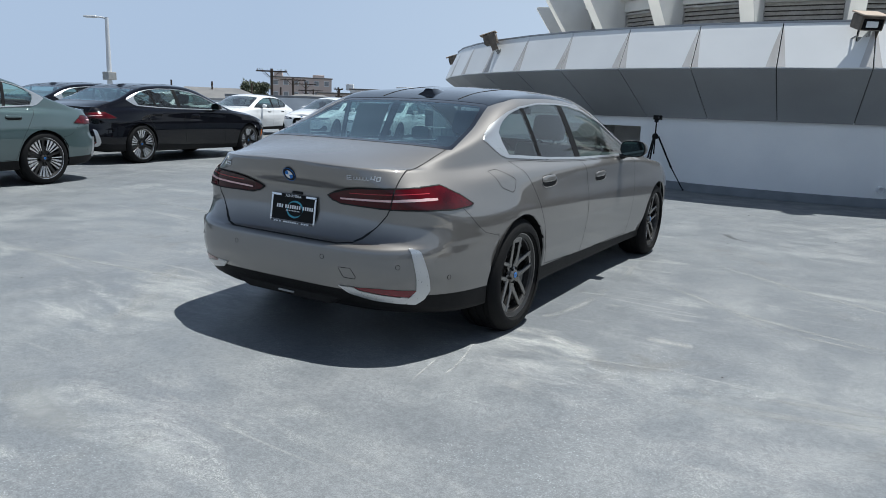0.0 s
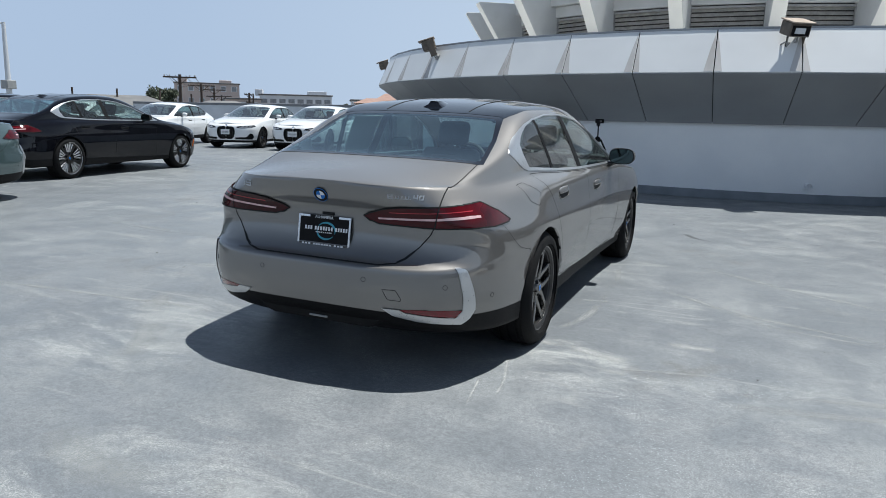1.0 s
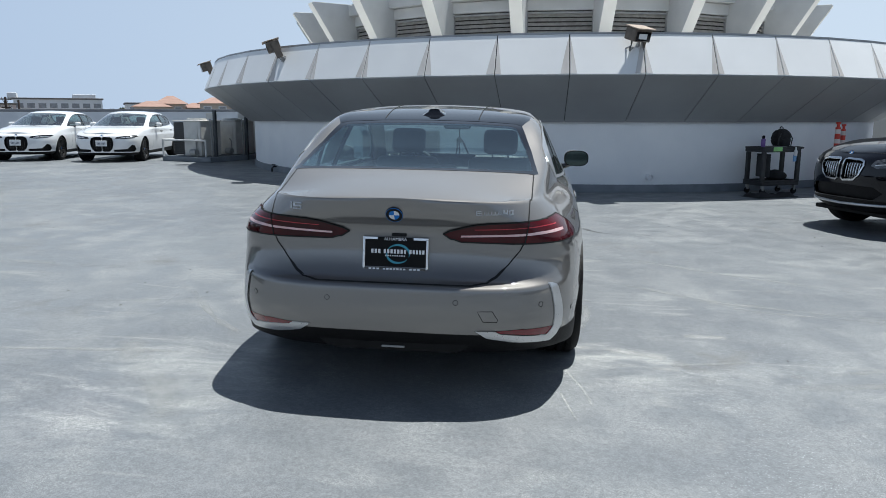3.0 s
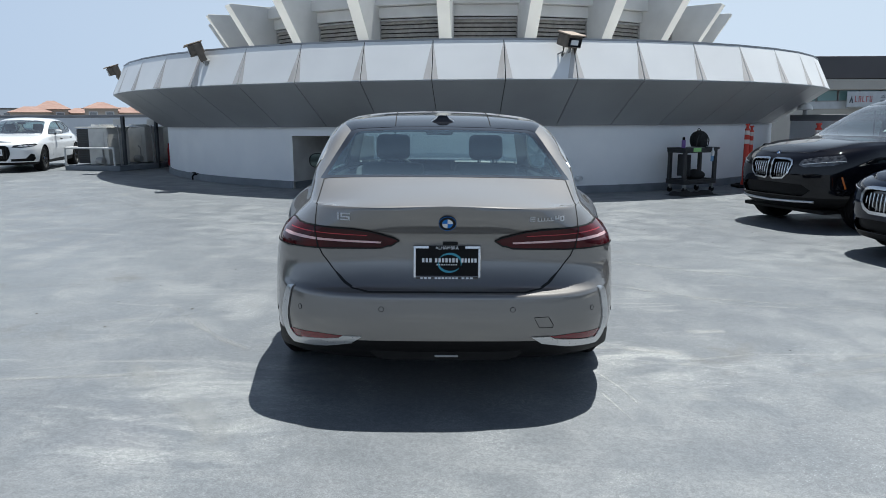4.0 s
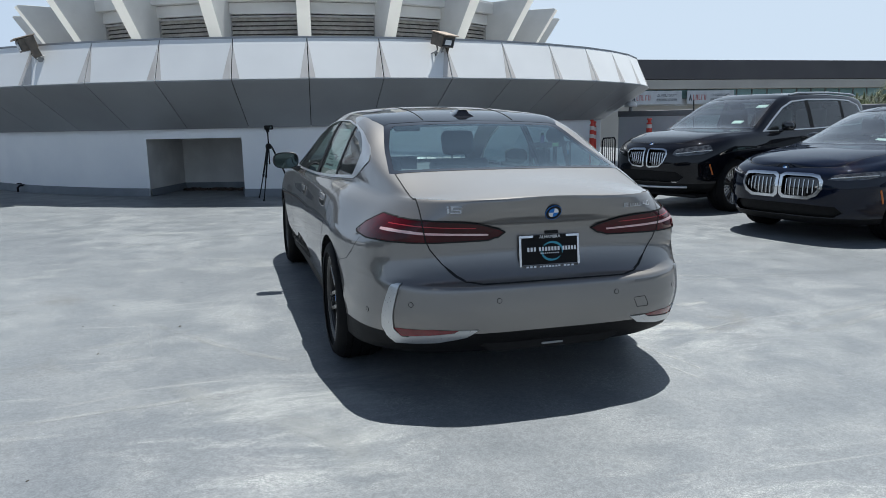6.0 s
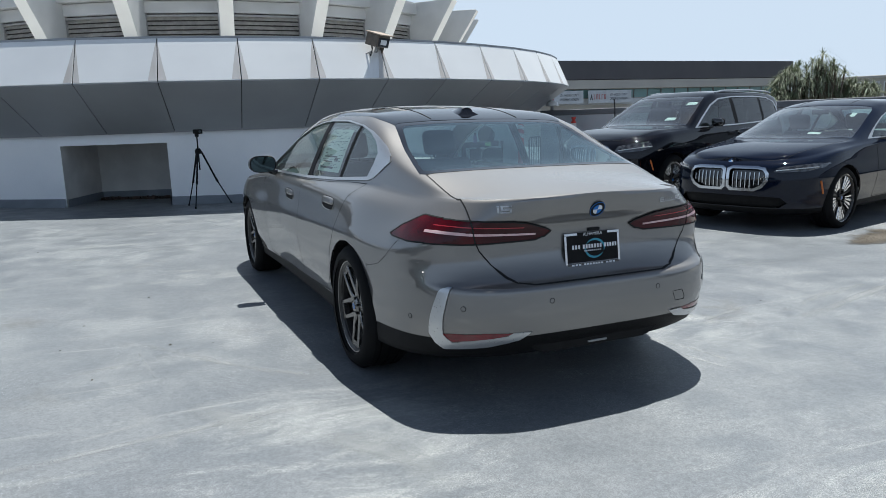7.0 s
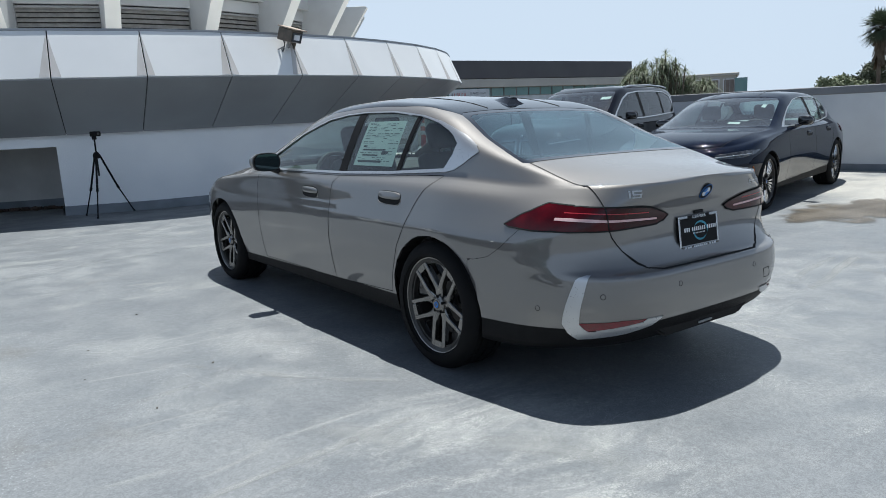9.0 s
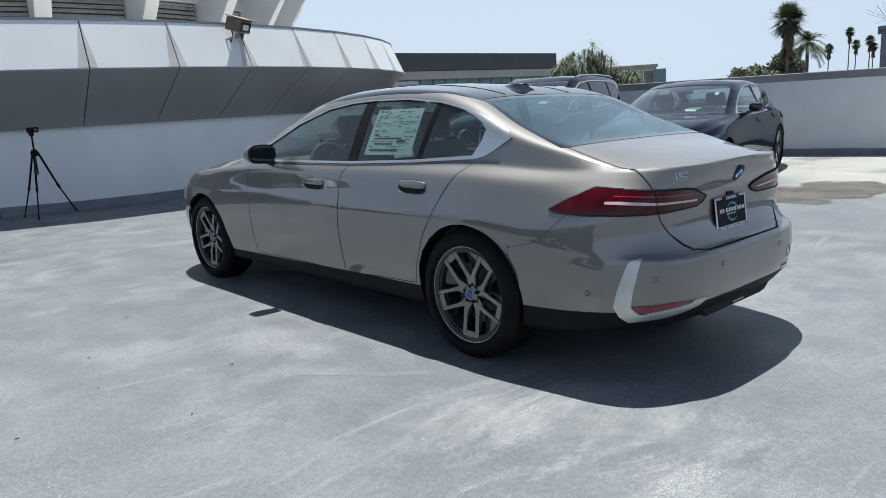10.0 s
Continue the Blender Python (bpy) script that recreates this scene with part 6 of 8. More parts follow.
def front_dress(car, made, slats=7, plate=False, lens="clear_lens", x0=.062, x1=.42, z0=.50, z1=.67, y=3.2, head=(.44, .86, .655, .735), badge_z=.72):
    nose = Surface([o for o in car.children if o.name.split(".")[0] in ("body", "grille_mesh", "grille_frame", "headlamp", "hood", "air_intake", "splitter")])
    frame_only = Surface([o for o in car.children if o.name.split(".")[0] == "grille_mesh"])
    for s in (-1, 1):
        ob = made.get(("grille_mesh", "right" if s > 0 else "left"))
        for k in range(slats):
            x = x0 + (x1 - x0) * (k + .5) / slats
            pts = []
            for j in range(7):
                p, n = frame_only.hit((s * x, 6, z0 + (z1 - z0) * j / 6), (0, -1, 0))
                if p:
                    pts.append(p + Vector((0, .012, 0)))
            if len(pts) > 2 and ob:
                part("grille_bar", tube(pts, .006, 6), "chrome" if slats > 4 else "gloss_black", ob)
        hl = made.get(("headlamp", "right" if s > 0 else "left"))
        if hl:
            pts = []
            for u in [q / 10 for q in range(11)]:
                p, n = nose.hit((s * (head[0] + .03 + (head[1] - head[0] - .06) * u), 6, head[2] + (head[3] - head[2]) * (.16 + .42 * u)), (0, -1, 0))
                if p:
                    pts.append(p + n * .003)
            if len(pts) > 3:
                part("day_light", tube(pts, .006, 6), "satin_silver", hl)
            for u in (.30, .56, .80):
                p, n = nose.hit((s * (head[0] + (head[1] - head[0]) * u), 6, head[2] + (head[3] - head[2]) * (.42 + .1 * u)), (0, -1, 0))
                if p:
                    mm = Matrix.Translation(p + n * .002) @ n.to_track_quat("Z", "Y").to_matrix().to_4x4()
                    part("lamp_lens", lathe([(0, .002), (.022, .001), (.030, -.004), (.030, -.02), (0, -.02)], 16, mm @ Matrix.Diagonal((1.9, .85, 1, 1))), lens, hl)
    p, n = nose.hit((0, 6, badge_z), (0, -1, 0))
    if p:
        roundel(car, p, (0, 1, .5), .038)
    if plate:
        p, n = nose.hit((0, 6, (z0 + z1) / 2), (0, -1, 0))
        pl = part("licence_plate", box(0, p.y + .045, (z0 + z1) / 2 + .02, .31, .012, .16, .004), "white", car, "white plate with plain bars")
        b = bmesh.new()
        for k in range(7):
            add_box(b, -.105 + .035 * k, p.y + .0525, (z0 + z1) / 2 + .015, .020, .002, .055)
        part("plate_print", b, "band", pl)


# a second saloon, dressed at both ends, from which the others are copied
DARK = dict(SEDAN)
DARK["poly"] = dict(SEDAN["poly"])
DARK["poly"]["GRILLE"] = [(.006, .50), (.05, .458), (.34, .458), (.43, .50), (.485, .575), (.485, .655), (.44, .712), (.36, .728), (.06, .728), (.006, .70)]
DARK["poly"]["GRILLE_IN"] = [(.042, .515), (.07, .488), (.33, .490), (.405, .525), (.452, .585), (.452, .648), (.42, .688), (.35, .700), (.07, .700), (.042, .68)]
DARK["poly"]["HEAD"] = [(.52, .672), (.60, .668), (.80, .678), (.885, .712), (.905, .752), (.86, .762), (.72, .745), (.56, .718)]
DARK["poly"]["INTAKE"] = [(-.05, .275), (.58, .275), (.66, .33), (.60, .395), (.30, .405), (-.05, .405)]
DARK["wheels"] = (0.345, 2.995, 0.372, 0.268)
base, bp = sedan(DARK, "dark carbon saloon with bright window trim, parked", "paint_carbon", "paint_carbon", "bright", "plain", "parked cars", tint="glass_mid")
rear_dress(base, bp, "paint_carbon", False)
front_dress(base, bp, 8, False, "lamp_dark", .045, .452, .49, .70, head=(.52, .89, .672, .755), badge_z=.772)
mirror(base, "paint_carbon", "gloss_black")
handles(base, "paint_carbon")
side_markers(base, 3.42, .50)
cabin(base, "leather_dark")
base.matrix_world = on_deck(8.13, 3.20, 101.4)
# papers behind its windscreen
ws = Surface([bp["windscreen", "both"]])
for x, y, w, h in ((-.30, 2.52, .15, .05), (-.50, 2.00, .05, .10)):
    b = bmesh.new()
    vs = []
    for dx, dy in ((-1, -1), (1, -1), (1, 1), (-1, 1)):
        p, n = ws.hit((x + dx * w / 2, y + dy * h / 2, 3), (0, 0, -1))
        vs.append(b.verts.new(p - Vector((0, 0, .012))))
    b.faces.new(vs)
    part("windscreen_paper", b, "paper", base, "white paper slip behind the glass")
for x, y, turn, paint, label in ((-9.60, 4.55, 7.5, "paint_black", "glossy black saloon with bright spoked wheels, parked"), (-7.64, 1.62, 186.0, "paint_green", "sage green saloon with bright spoked wheels, parked"), (-12.5, 5.0, 7.5, "paint_black", "black saloon half hidden behind other parked cars")):
    c = copy_thing(base, on_deck(x, y, turn))
    repaint(c, {"carbon_black_paint": paint})
    tagged(c, label)

window_sticker(base, bp["rear_window", "left"], .93, .53, 1.03, 1.285, -1)

# white fastbacks with tall grilles
WHITE = dict(SEDAN)
WHITE["poly"] = dict(SEDAN["poly"])
WHITE["poly"]["GRILLE"] = [(.008, .335), (.04, .305), (.20, .305), (.275, .37), (.315, .48), (.315, .58), (.285, .665), (.22, .698), (.04, .702), (.008, .680)]
WHITE["poly"]["GRILLE_IN"] = [(.02, .345), (.195, .318), (.262, .378), (.302, .48), (.302, .58), (.274, .655), (.215, .686), (.02, .690)]
WHITE["poly"]["INTAKE"] = [(.32, .29), (.80, .29), (.84, .36), (.83, .46), (.77, .49), (.66, .37), (.32, .355)]
WHITE["poly"]["HEAD"] = [(.36, .655), (.56, .643), (.79, .668), (.88, .715), (.84, .748), (.62, .735), (.40, .705)]
WHITE["wheels"] = (0.345, 2.995, 0.372, 0.262)
wcar, wp = sedan(WHITE, "white fastback saloon with a tall black grille, parked", "paint_white", "paint_white", "black", "plain", "white parked cars", "fastback_car", "glass_dark")
front_dress(wcar, wp, 3, True, "clear_lens", .06, .26, .36, .66, badge_z=.735)
mirror(wcar, "paint_white", "paint_white")
handles(wcar, "paint_white")
cabin(wcar, "leather_dark")
for o in wcar.children:
    if o.name.split(".")[0] in ("grille_frame", "grille_mesh"):
        o.material_slots[0].link = "OBJECT"
        o.material_slots[0].material = MAT["black"]
    if o.name.split(".")[0] == "headlamp":
        o.material_slots[0].link = "OBJECT"
        o.material_slots[0].material = MAT["gloss_black"]
    if o.name.split(".")[0] == "window_trim":
        o.material_slots[0].link = "OBJECT"
        o.material_slots[0].material = MAT["gloss_black"]
shrink = Matrix.Diagonal((.965, .95, .985, 1))
wcar.matrix_world = on_deck(-11.75, 18.0, -169.5) @ shrink
for x, y, turn, label in ((-14.34, 17.9, -168.0, "white fastback saloon parked nose out in the row"), (-17.3, 16.6, -166.6, "white coupe in the row of parked cars"), (-20.2, 15.6, -166.6, "white saloon at the end of the row")):
    tagged(copy_thing(wcar, on_deck(x, y, turn)), label)

# the tall black estate
SUV = {"ys": [-0.95, -0.5, 0.0, 1.0, 2.0, 2.864, 3.3, 3.72], "side": (-0.45, 3.28), "centre": (-0.05, 2.85)}
lv = []
lv.append(level([.30, .29, .28, .28, .28, .28, .27, .27], [.72, .78, .80, .80, .80, .80, .74, .66], -.82, 3.56, 4.0))
lv.append(level([.36, .34, .33, .33, .33, .33, .32, .32], [.80, .87, .885, .88, .88, .885, .83, .74], -.87, 3.64, 4.0))
lv.append(level([.44, .43, .42, .41, .41, .42, .41, .41], [.84, .905, .92, .905, .905, .92, .88, .80], -.90, 3.69, 4.0))
lv.append(level([.56, .55, .55, .54, .54, .55, .54, .53], [.85, .915, .932, .915, .915, .932, .90, .82], -.91, 3.70, 4.0))
lv.append(level([.70, .70, .70, .69, .69, .70, .68, .66], [.85, .915, .935, .92, .92, .935, .90, .82], -.91, 3.71, 4.2))
lv.append(level([.72, .72, .72, .71, .71, .72, .70, .68], [.85, .915, .935, .92, .92, .935, .90, .82], -.91, 3.71, 4.2))
lv.append(level([.84, .84, .84, .83, .83, .83, .80, .77], [.84, .905, .928, .918, .918, .928, .89, .80], -.90, 3.70, 4.4))
lv.append(level([.95, .95, .95, .94, .93, .92, .88, .83], [.82, .89, .912, .908, .908, .912, .86, .76], -.89, 3.68, 4.6))
lv.append(level([1.05, 1.04, 1.03, 1.02, 1.01, .99, .94, .87], [.80, .865, .89, .895, .895, .88, .81, .70], -.88, 3.64, 4.8))
lv.append(level([1.13, 1.11, 1.09, 1.07, 1.06, 1.03, .98, .90], [.77, .83, .85, .862, .865, .835, .74, .60], -.87, 3.58, 5.0))
SUV["levels"] = lv
SUV["split"] = SEDAN["split"]
SUV["rail"] = [(-.9, .64, 1.17), (-.78, .66, 1.40), (-.62, .66, 1.53), (0, .665, 1.578), (.8, .665, 1.592), (1.3, .665, 1.575), (1.6, .68, 1.50), (2.05, .75, 1.28), (2.42, .80, 1.09), (2.9, .70, 1.075), (3.3, .60, 1.01), (3.6, .45, .93)]
SUV["top"] = [(-.9, 1.17), (-.82, 1.36), (-.72, 1.50), (-.6, 1.575), (0, 1.610), (.7, 1.628), (1.25, 1.615), (1.6, 1.545), (2.0, 1.355), (2.5, 1.125), (2.9, 1.085), (3.3, 1.03), (3.5, .97), (3.6, .93)]
far = [(9.0, 9.0), (9.1, 9.0), (9.0, 9.1)]
sp = {k: far for k in SEDAN["poly"]}
sp["DLO"] = [(-.60, 1.20), (-.45, 1.125), (.5, 1.092), (1.0, 1.080), (1.9, 1.070), (2.24, 1.070), (1.98, 1.215), (1.62, 1.405), (1.35, 1.495), (.9, 1.525), (.2, 1.525), (-.25, 1.505), (-.50, 1.430)]
sp["DLO_IN"] = [(-.555, 1.205), (-.43, 1.143), (.5, 1.108), (1.0, 1.096), (1.9, 1.086), (2.16, 1.086), (1.95, 1.205), (1.60, 1.388), (1.335, 1.477), (.9, 1.507), (.2, 1.507), (-.235, 1.487), (-.47, 1.418)]
sp["BPILL"] = [(.94, .9), (1.04, .9), (.99, 1.7), (.90, 1.7)]
sp["CPILL"] = [(.06, .9), (.13, .9), (.03, 1.7), (-.03, 1.7)]
sp["WIND"] = [(-.05, 1.63), (.35, 1.61), (.60, 1.56), (.70, 2.02), (.755, 2.34), (.5, 2.43), (-.05, 2.48)]
sp["HOOD"] = [(-.05, 2.52), (.5, 2.47), (.76, 2.40), (.74, 2.85), (.62, 3.30), (.46, 3.52), (-.05, 3.58)]
sp["DOOR_R"] = [(-.02, 1.08), (.5, 1.07), (.99, 1.06), (.985, .75), (1.0, .43), (.42, .43), (.37, .60), (.20, .80), (.05, .95)]
sp["DOOR_F"] = [(.99, 1.06), (1.9, 1.05), (2.10, 1.045), (2.12, .90), (2.10, .43), (1.0, .43), (.985, .75)]
sp["HEAD"] = [(.44, .800), (.52, .775), (.76, .800), (.88, .860), (.87, .915), (.80, .925), (.60, .895), (.46, .865)]
sp["GRILLE"] = [(.025, .64), (.06, .61), (.24, .625), (.32, .69), (.365, .80), (.345, .850), (.28, .870), (.06, .875), (.025, .855)]
sp["GRILLE_IN"] = [(.045, .652), (.065, .632), (.235, .646), (.305, .70), (.345, .80), (.328, .836), (.27, .852), (.045, .856)]
sp["INTAKE"] = [(-.05, .42), (.50, .42), (.60, .50), (.50, .565), (-.05, .58)]
SUV["poly"] = sp
SUV["wheels"] = (0.362, 2.864, 0.395, 0.252)
suv, sup = sedan(SUV, "glossy black sport utility car with a bright kidney grille", "paint_black", "paint_black", "bright", "plain", "parked cars", "utility_car", "glass_dark")
front_dress(suv, sup, 7, False, "lamp_dark", .05, .34, .655, .85, head=(.46, .86, .79, .90), badge_z=.925)
mirror(suv, "paint_black", "gloss_black", .885, 1.80, 1.14)
handles(suv, "paint_black", ((.30, .97), (1.25, .965)))
for s in (-1, 1):
    part("roof_rail", tube([(s * .60, 1.25, 1.585), (s * .60, 1.05, 1.612), (s * .60, .2, 1.622), (s * .60, -.45, 1.596), (s * .60, -.6, 1.57)], .016, 8), "satin_silver", suv, smooth=50)
b = bmesh.new()
add_box(b, 0, 1.2, .62, 1.5, 2.9, .5)
part("cabin_tub", b, "cabin", suv)
for x, y in ((-.38, 1.2), (.38, 1.2), (-.38, .25), (.38, .25)):
    part("seat", box(x, y, 1.08, .48, .14, .60, .05, None, 2), "leather_dark", suv, smooth=50)
    part("head_restraint", box(x, y - .06, 1.42, .26, .10, .15, .04, None, 2), "leather_dark", suv, smooth=50)
for x, y, z in ((-.42, 2.22, 1.205), (-.52, 1.78, 1.425)):
    part("number_paper", box(0, 0, 0, .17, .09, .004, 0, Matrix.Translation((x, y, z)) @ Matrix.Rotation(radians(-26), 4, "X")), "paper", suv, "white paper slip behind the glass")
side_markers(suv, 3.32, .60)
# satin trim along the foot of the front bumper
skid = Surface([o for o in suv.children if o.name.split(".")[0] in ("body", "splitter", "air_intake")])
pts = [skid.hit((x, 6, .345 + .03 * abs(x)), (0, -1, 0)) for x in [-.62 + .062 * k for k in range(21)]]
part("skid_trim", tube([p + n * .004 for p, n in pts if p], .018, 8), "satin_silver", suv, "satin silver skid trim", smooth=50)
suv.matrix_world = on_deck(7.95, 6.10, 105.5) @ Matrix.Diagonal((1, 1, 1.03, 1))


# ---- things on and by the round building ----
def floodlight(angle, z, aim, label):
    """A boxy floodlight on a bent bracket, hung over the fascia."""
    base = ring(TOP_R + 0.16, angle, z)
    out = (ring(1.0, angle, 0) - Vector((DX, DY, 0))).normalized()
    turn = math.degrees(math.atan2(out.y, out.x)) - 90 + aim
    t = thing("floodlight", label, "lamp", Matrix.Translation(base) @ Matrix.Rotation(radians(turn), 4, "Z"), "floodlights")
    tilt = Matrix.Rotation(radians(-18), 4, "X")
    part("housing", box(0, .06, .10, .34, .26, .20, .012, tilt), "lamp_brown", t)
    part("visor", box(0, .08, .215, .37, .34, .02, .004, tilt), "lamp_tan", t)
    part("lens", box(0, .195, .09, .29, .008, .15, .003, tilt), "gloss_black", t)
    part("reflector", box(.01, .2005, .09, .17, .004, .085, .002, tilt), "white", t)
    for x in (-.10, .06):
        part("bracket", tube([(x, .02, .0), (x, .0, -.10), (x + .02, -.12, -.14), (x + .02, -.15, -.24)], .014, 6), "frame_grey", t)
    part("junction_box", box(-.02, -.10, -.16, .10, .09, .11, .006), "frame_grey", t)
    part("cable", tube([(.05, -.02, .02), (.09, .03, -.08), (.05, -.04, -.16), (.0, -.10, -.18)], .008, 6), "black", t, smooth=60)
    part("side_shade", box(-.19, .02, .02, .012, .13, .34, .003, Matrix.Rotation(radians(-24), 4, "X")), "lamp_brown", t)


MAT["lamp_brown"] = material("weathered_housing", (0.10, 0.085, 0.07), (0.16, 0.13, 0.10), 12, 0.7)
MAT["lamp_tan"] = material("sun_bleached_visor", (0.42, 0.34, 0.27), (0.34, 0.27, 0.21), 10, 0.75)
floodlight(-124.8, 2.66, -35, "weathered brown floodlight on the fascia's rim")
floodlight(-82.6, 2.62, 26, "brown floodlight with a bleached visor on the rim")
floodlight(-160.0, 2.60, 10, "dark floodlight far round the rim")

b = bmesh.new()
m = radial(-78.1) @ Matrix.Translation((WALL_R, 0, .27))
add_lathe(b, [(0.0, .0), (.055, .0), (.055, .14), (.045, .14), (.045, .08), (0, .08)], 20, m @ Matrix.Rotation(radians(90), 4, "Y"))
tagged(part("drain_pipe", b, "white_wall", None, "white stub pipe out of the base wall", smooth=40), category="pipe")
b = bmesh.new()
m = radial(-139.0) @ Matrix.Translation((WALL_R, 0, .22))
add_tube(b, [m @ Vector(p) for p in ((0, 0, 0), (.10, 0, 0), (.14, 0, -.04), (.14, 0, -.12))], .022, 10)
add_lathe(b, [(0, .02), (.045, .02), (.045, 0), (0, 0)], 14, m @ Matrix.Translation((.10, 0, .03)))
tagged(part("water_tap", b, "black", None, "small black wall tap near the wall's foot", smooth=40), category="tap")


def tripod(x, y):
    t = thing("camera_tripod", "black camera tripod with a small camera on top", "tripod", Matrix.Translation((x, y, deck_z(x))))
    apex = Vector((0, 0, .93))
    for px, py in ((-.20, .30), (-.15, -.28), (.50, .26)):
        foot = Vector((px, py, 0.01))
        leg = part("leg", tube([apex + Vector((px, py, 0)) * .10, apex.lerp(foot, .55)], .015, 8), "black", t)
        part("lower_leg", tube([apex.lerp(foot, .5), foot], .010, 8), "black", leg)
        part("clamp", tube([apex.lerp(foot, .53), apex.lerp(foot, .58)], .020, 8), "black", leg)
        part("rubber_foot", lathe([(0, .0), (.016, .0), (.014, .03), (0, .03)], 10, Matrix.Translation((foot.x, foot.y, 0))), "rubber", leg)
    part("column", tube([(0, 0, .62), (0, 0, 1.18)], .012, 8), "black", t)
    part("shoulder", lathe([(0, .88), (.05, .89), (.055, .94), (.03, .98), (0, .98)], 16), "black", t)
    part("head", box(0, 0, 1.195, .06, .06, .05, .008), "black", t)
    cam_body = part("small_camera", box(.02, -.01, 1.255, .15, .05, .075, .008), "black", t)
    part("lens", lathe([(0, .03), (.02, .03), (.022, 0), (0, 0)], 14, Matrix.Translation((.05, -.035, 1.255)) @ Matrix.Rotation(radians(90), 4, "X")), "gloss_black", cam_body)


tripod(-.68, 9.02)

MAT["cart_grey"] = material("dark_cart_plastic", (0.018, 0.019, 0.021), (0.03, 0.031, 0.033), 12, 0.55, bump=0.1)
MAT["purple"] = material("purple_bottle", (0.20, 0.10, 0.34), None, 10, 0.3)
MAT["green_tape"] = material("green_tape", (0.30, 0.62, 0.22), None, 10, 0.6)
MAT["blue_tag"] = material("blue_tag", (0.14, 0.30, 0.52), None, 10, 0.5)
MAT["pale_dome"] = material("white_dome", (0.75, 0.75, 0.73), None, 6, 0.4)
MAT["litter"] = material("swept_litter", (0.045, 0.032, 0.026), (0.09, 0.06, 0.045), 9, 0.9)
MAT["orange"] = material("traffic_orange", (0.60, 0.052, 0.030), (0.50, 0.042, 0.026), 6, 0.5)
MAT["refl_white"] = material("reflective_band", (0.66, 0.60, 0.57), None, 10, 0.4)
MAT["unit_cloth"] = material("grey_cloth", (0.16, 0.15, 0.14), (0.22, 0.21, 0.20), 10, 0.9, bump=0.4, fine=80)
MAT["cloth"] = material("black_cloth", (0.010, 0.010, 0.011), (0.018, 0.018, 0.019), 14, 0.9, bump=0.4, fine=90)


def cart(x, y, turn):
    m = on_deck(x, y, turn)
    t = thing("utility_cart", "dark plastic two-shelf utility cart by the white wall", "cart", m)
    for z in (.20, .80):
        s = part("shelf", box(0, 0, z, .86, .48, .07, .015), "cart_grey", t)
        for sy in (-1, 1):
            part("lip", box(0, sy * .225, z + .045, .86, .03, .03, .006), "cart_grey", s)
        for sx in (-1, 1):
            part("lip", box(sx * .415, 0, z + .045, .03, .42, .03, .006), "cart_grey", s)
    for sx in (-1, 1):
        for sy in (-1, 1):
            part("post", box(sx * .36 + (.05 if sx > 0 else -.02), sy * .19, .495, .085, .06, .55, .012, Matrix.Translation((0, 0, 0))), "cart_grey", t)
            c = part("caster", lathe([(0, -.018), (.052, -.018), (.056, 0), (.052, .018), (0, .018)], 20, Matrix.Translation((sx * .36, sy * .19, .056)) @ Matrix.Rotation(radians(90), 4, "X")), "rubber", t, smooth=40)
            part("fork", box(sx * .36, sy * .19, .125, .05, .055, .10, .006), "frame_grey", c)
    part("handle", tube([(.42, -.18, .83), (.52, -.18, .84), (.54, 0, .845), (.52, .18, .84), (.42, .18, .83)], .018, 8), "cart_grey", t, smooth=60)
    part("side_panel", box(-.20, .0, .52, .012, .34, .42, .004), "cart_grey", t)
    part("wall_plate", box(-.19, -.02, .52, .02, .06, .10, .004), "frame_grey", t)

    def onto(name, label, category, bm, mat, smooth=0):
        o = part(name, bm, mat, None, label, smooth)
        o.matrix_world = m
        return tagged(o, category=category)
    onto("tape_roll", "strip of green tape on the cart's edge", "tape", box(-.12, -.243, .822, .20, .006, .075, .002), "green_tape")
    bt = thing("water_bottle", "purple water bottle with a black lid on the cart", "bottle", m)
    part("bottle", lathe([(0, .85), (.036, .85), (.038, .86), (.038, 1.0), (.030, 1.02), (0, 1.02)], 18, Matrix.Translation((-.26, -.02, -.014))), "purple", bt, smooth=40)
    part("lid", lathe([(0, 1.005), (.026, 1.005), (.026, 1.06), (.015, 1.075), (0, 1.075)], 16, Matrix.Translation((-.26, -.02, -.014))), "black", bt, smooth=40)
    bag = thing("backpack", "black fabric backpack standing on the cart", "bag", m)
    b2 = bmesh.new()
    bmesh.ops.create_icosphere(b2, subdivisions=4, radius=1)
    for v in b2.verts:
        p = v.co
        q = Vector([math.copysign(abs(c) ** .72, c) for c in p])
        taper = 1 - .28 * max(0, p.z) ** 2
        v.co = Vector((.20 + q.x * .175 * taper, .04 + q.y * .12 * taper, 1.005 + q.z * .175)) + p * .014 * noise.noise(p * 4)
    part("sack", b2, "cloth", bag, smooth=60)
    b2 = bmesh.new()
    bmesh.ops.create_icosphere(b2, subdivisions=3, radius=1)
    for v in b2.verts:
        q = Vector([math.copysign(abs(c) ** .6, c) for c in v.co])
        v.co = Vector((.20 + q.x * .10, -.065 + q.y * .04, .925 + q.z * .075))
    part("pocket", b2, "cloth", bag, smooth=60)
    part("grab_loop", tube([(.16, .05, 1.165), (.17, .05, 1.205), (.20, .05, 1.218), (.23, .05, 1.205), (.24, .05, 1.165)], .009, 6), "cloth", bag, smooth=60)
    for sx in (-1, 1):
        part("strap", tube([(.20 + sx * .10, -.06, 1.10), (.20 + sx * .155, -.07, 1.0), (.20 + sx * .15, -.05, .87)], .011, 6), "cart_grey", bag, smooth=60)
    b2 = bmesh.new()
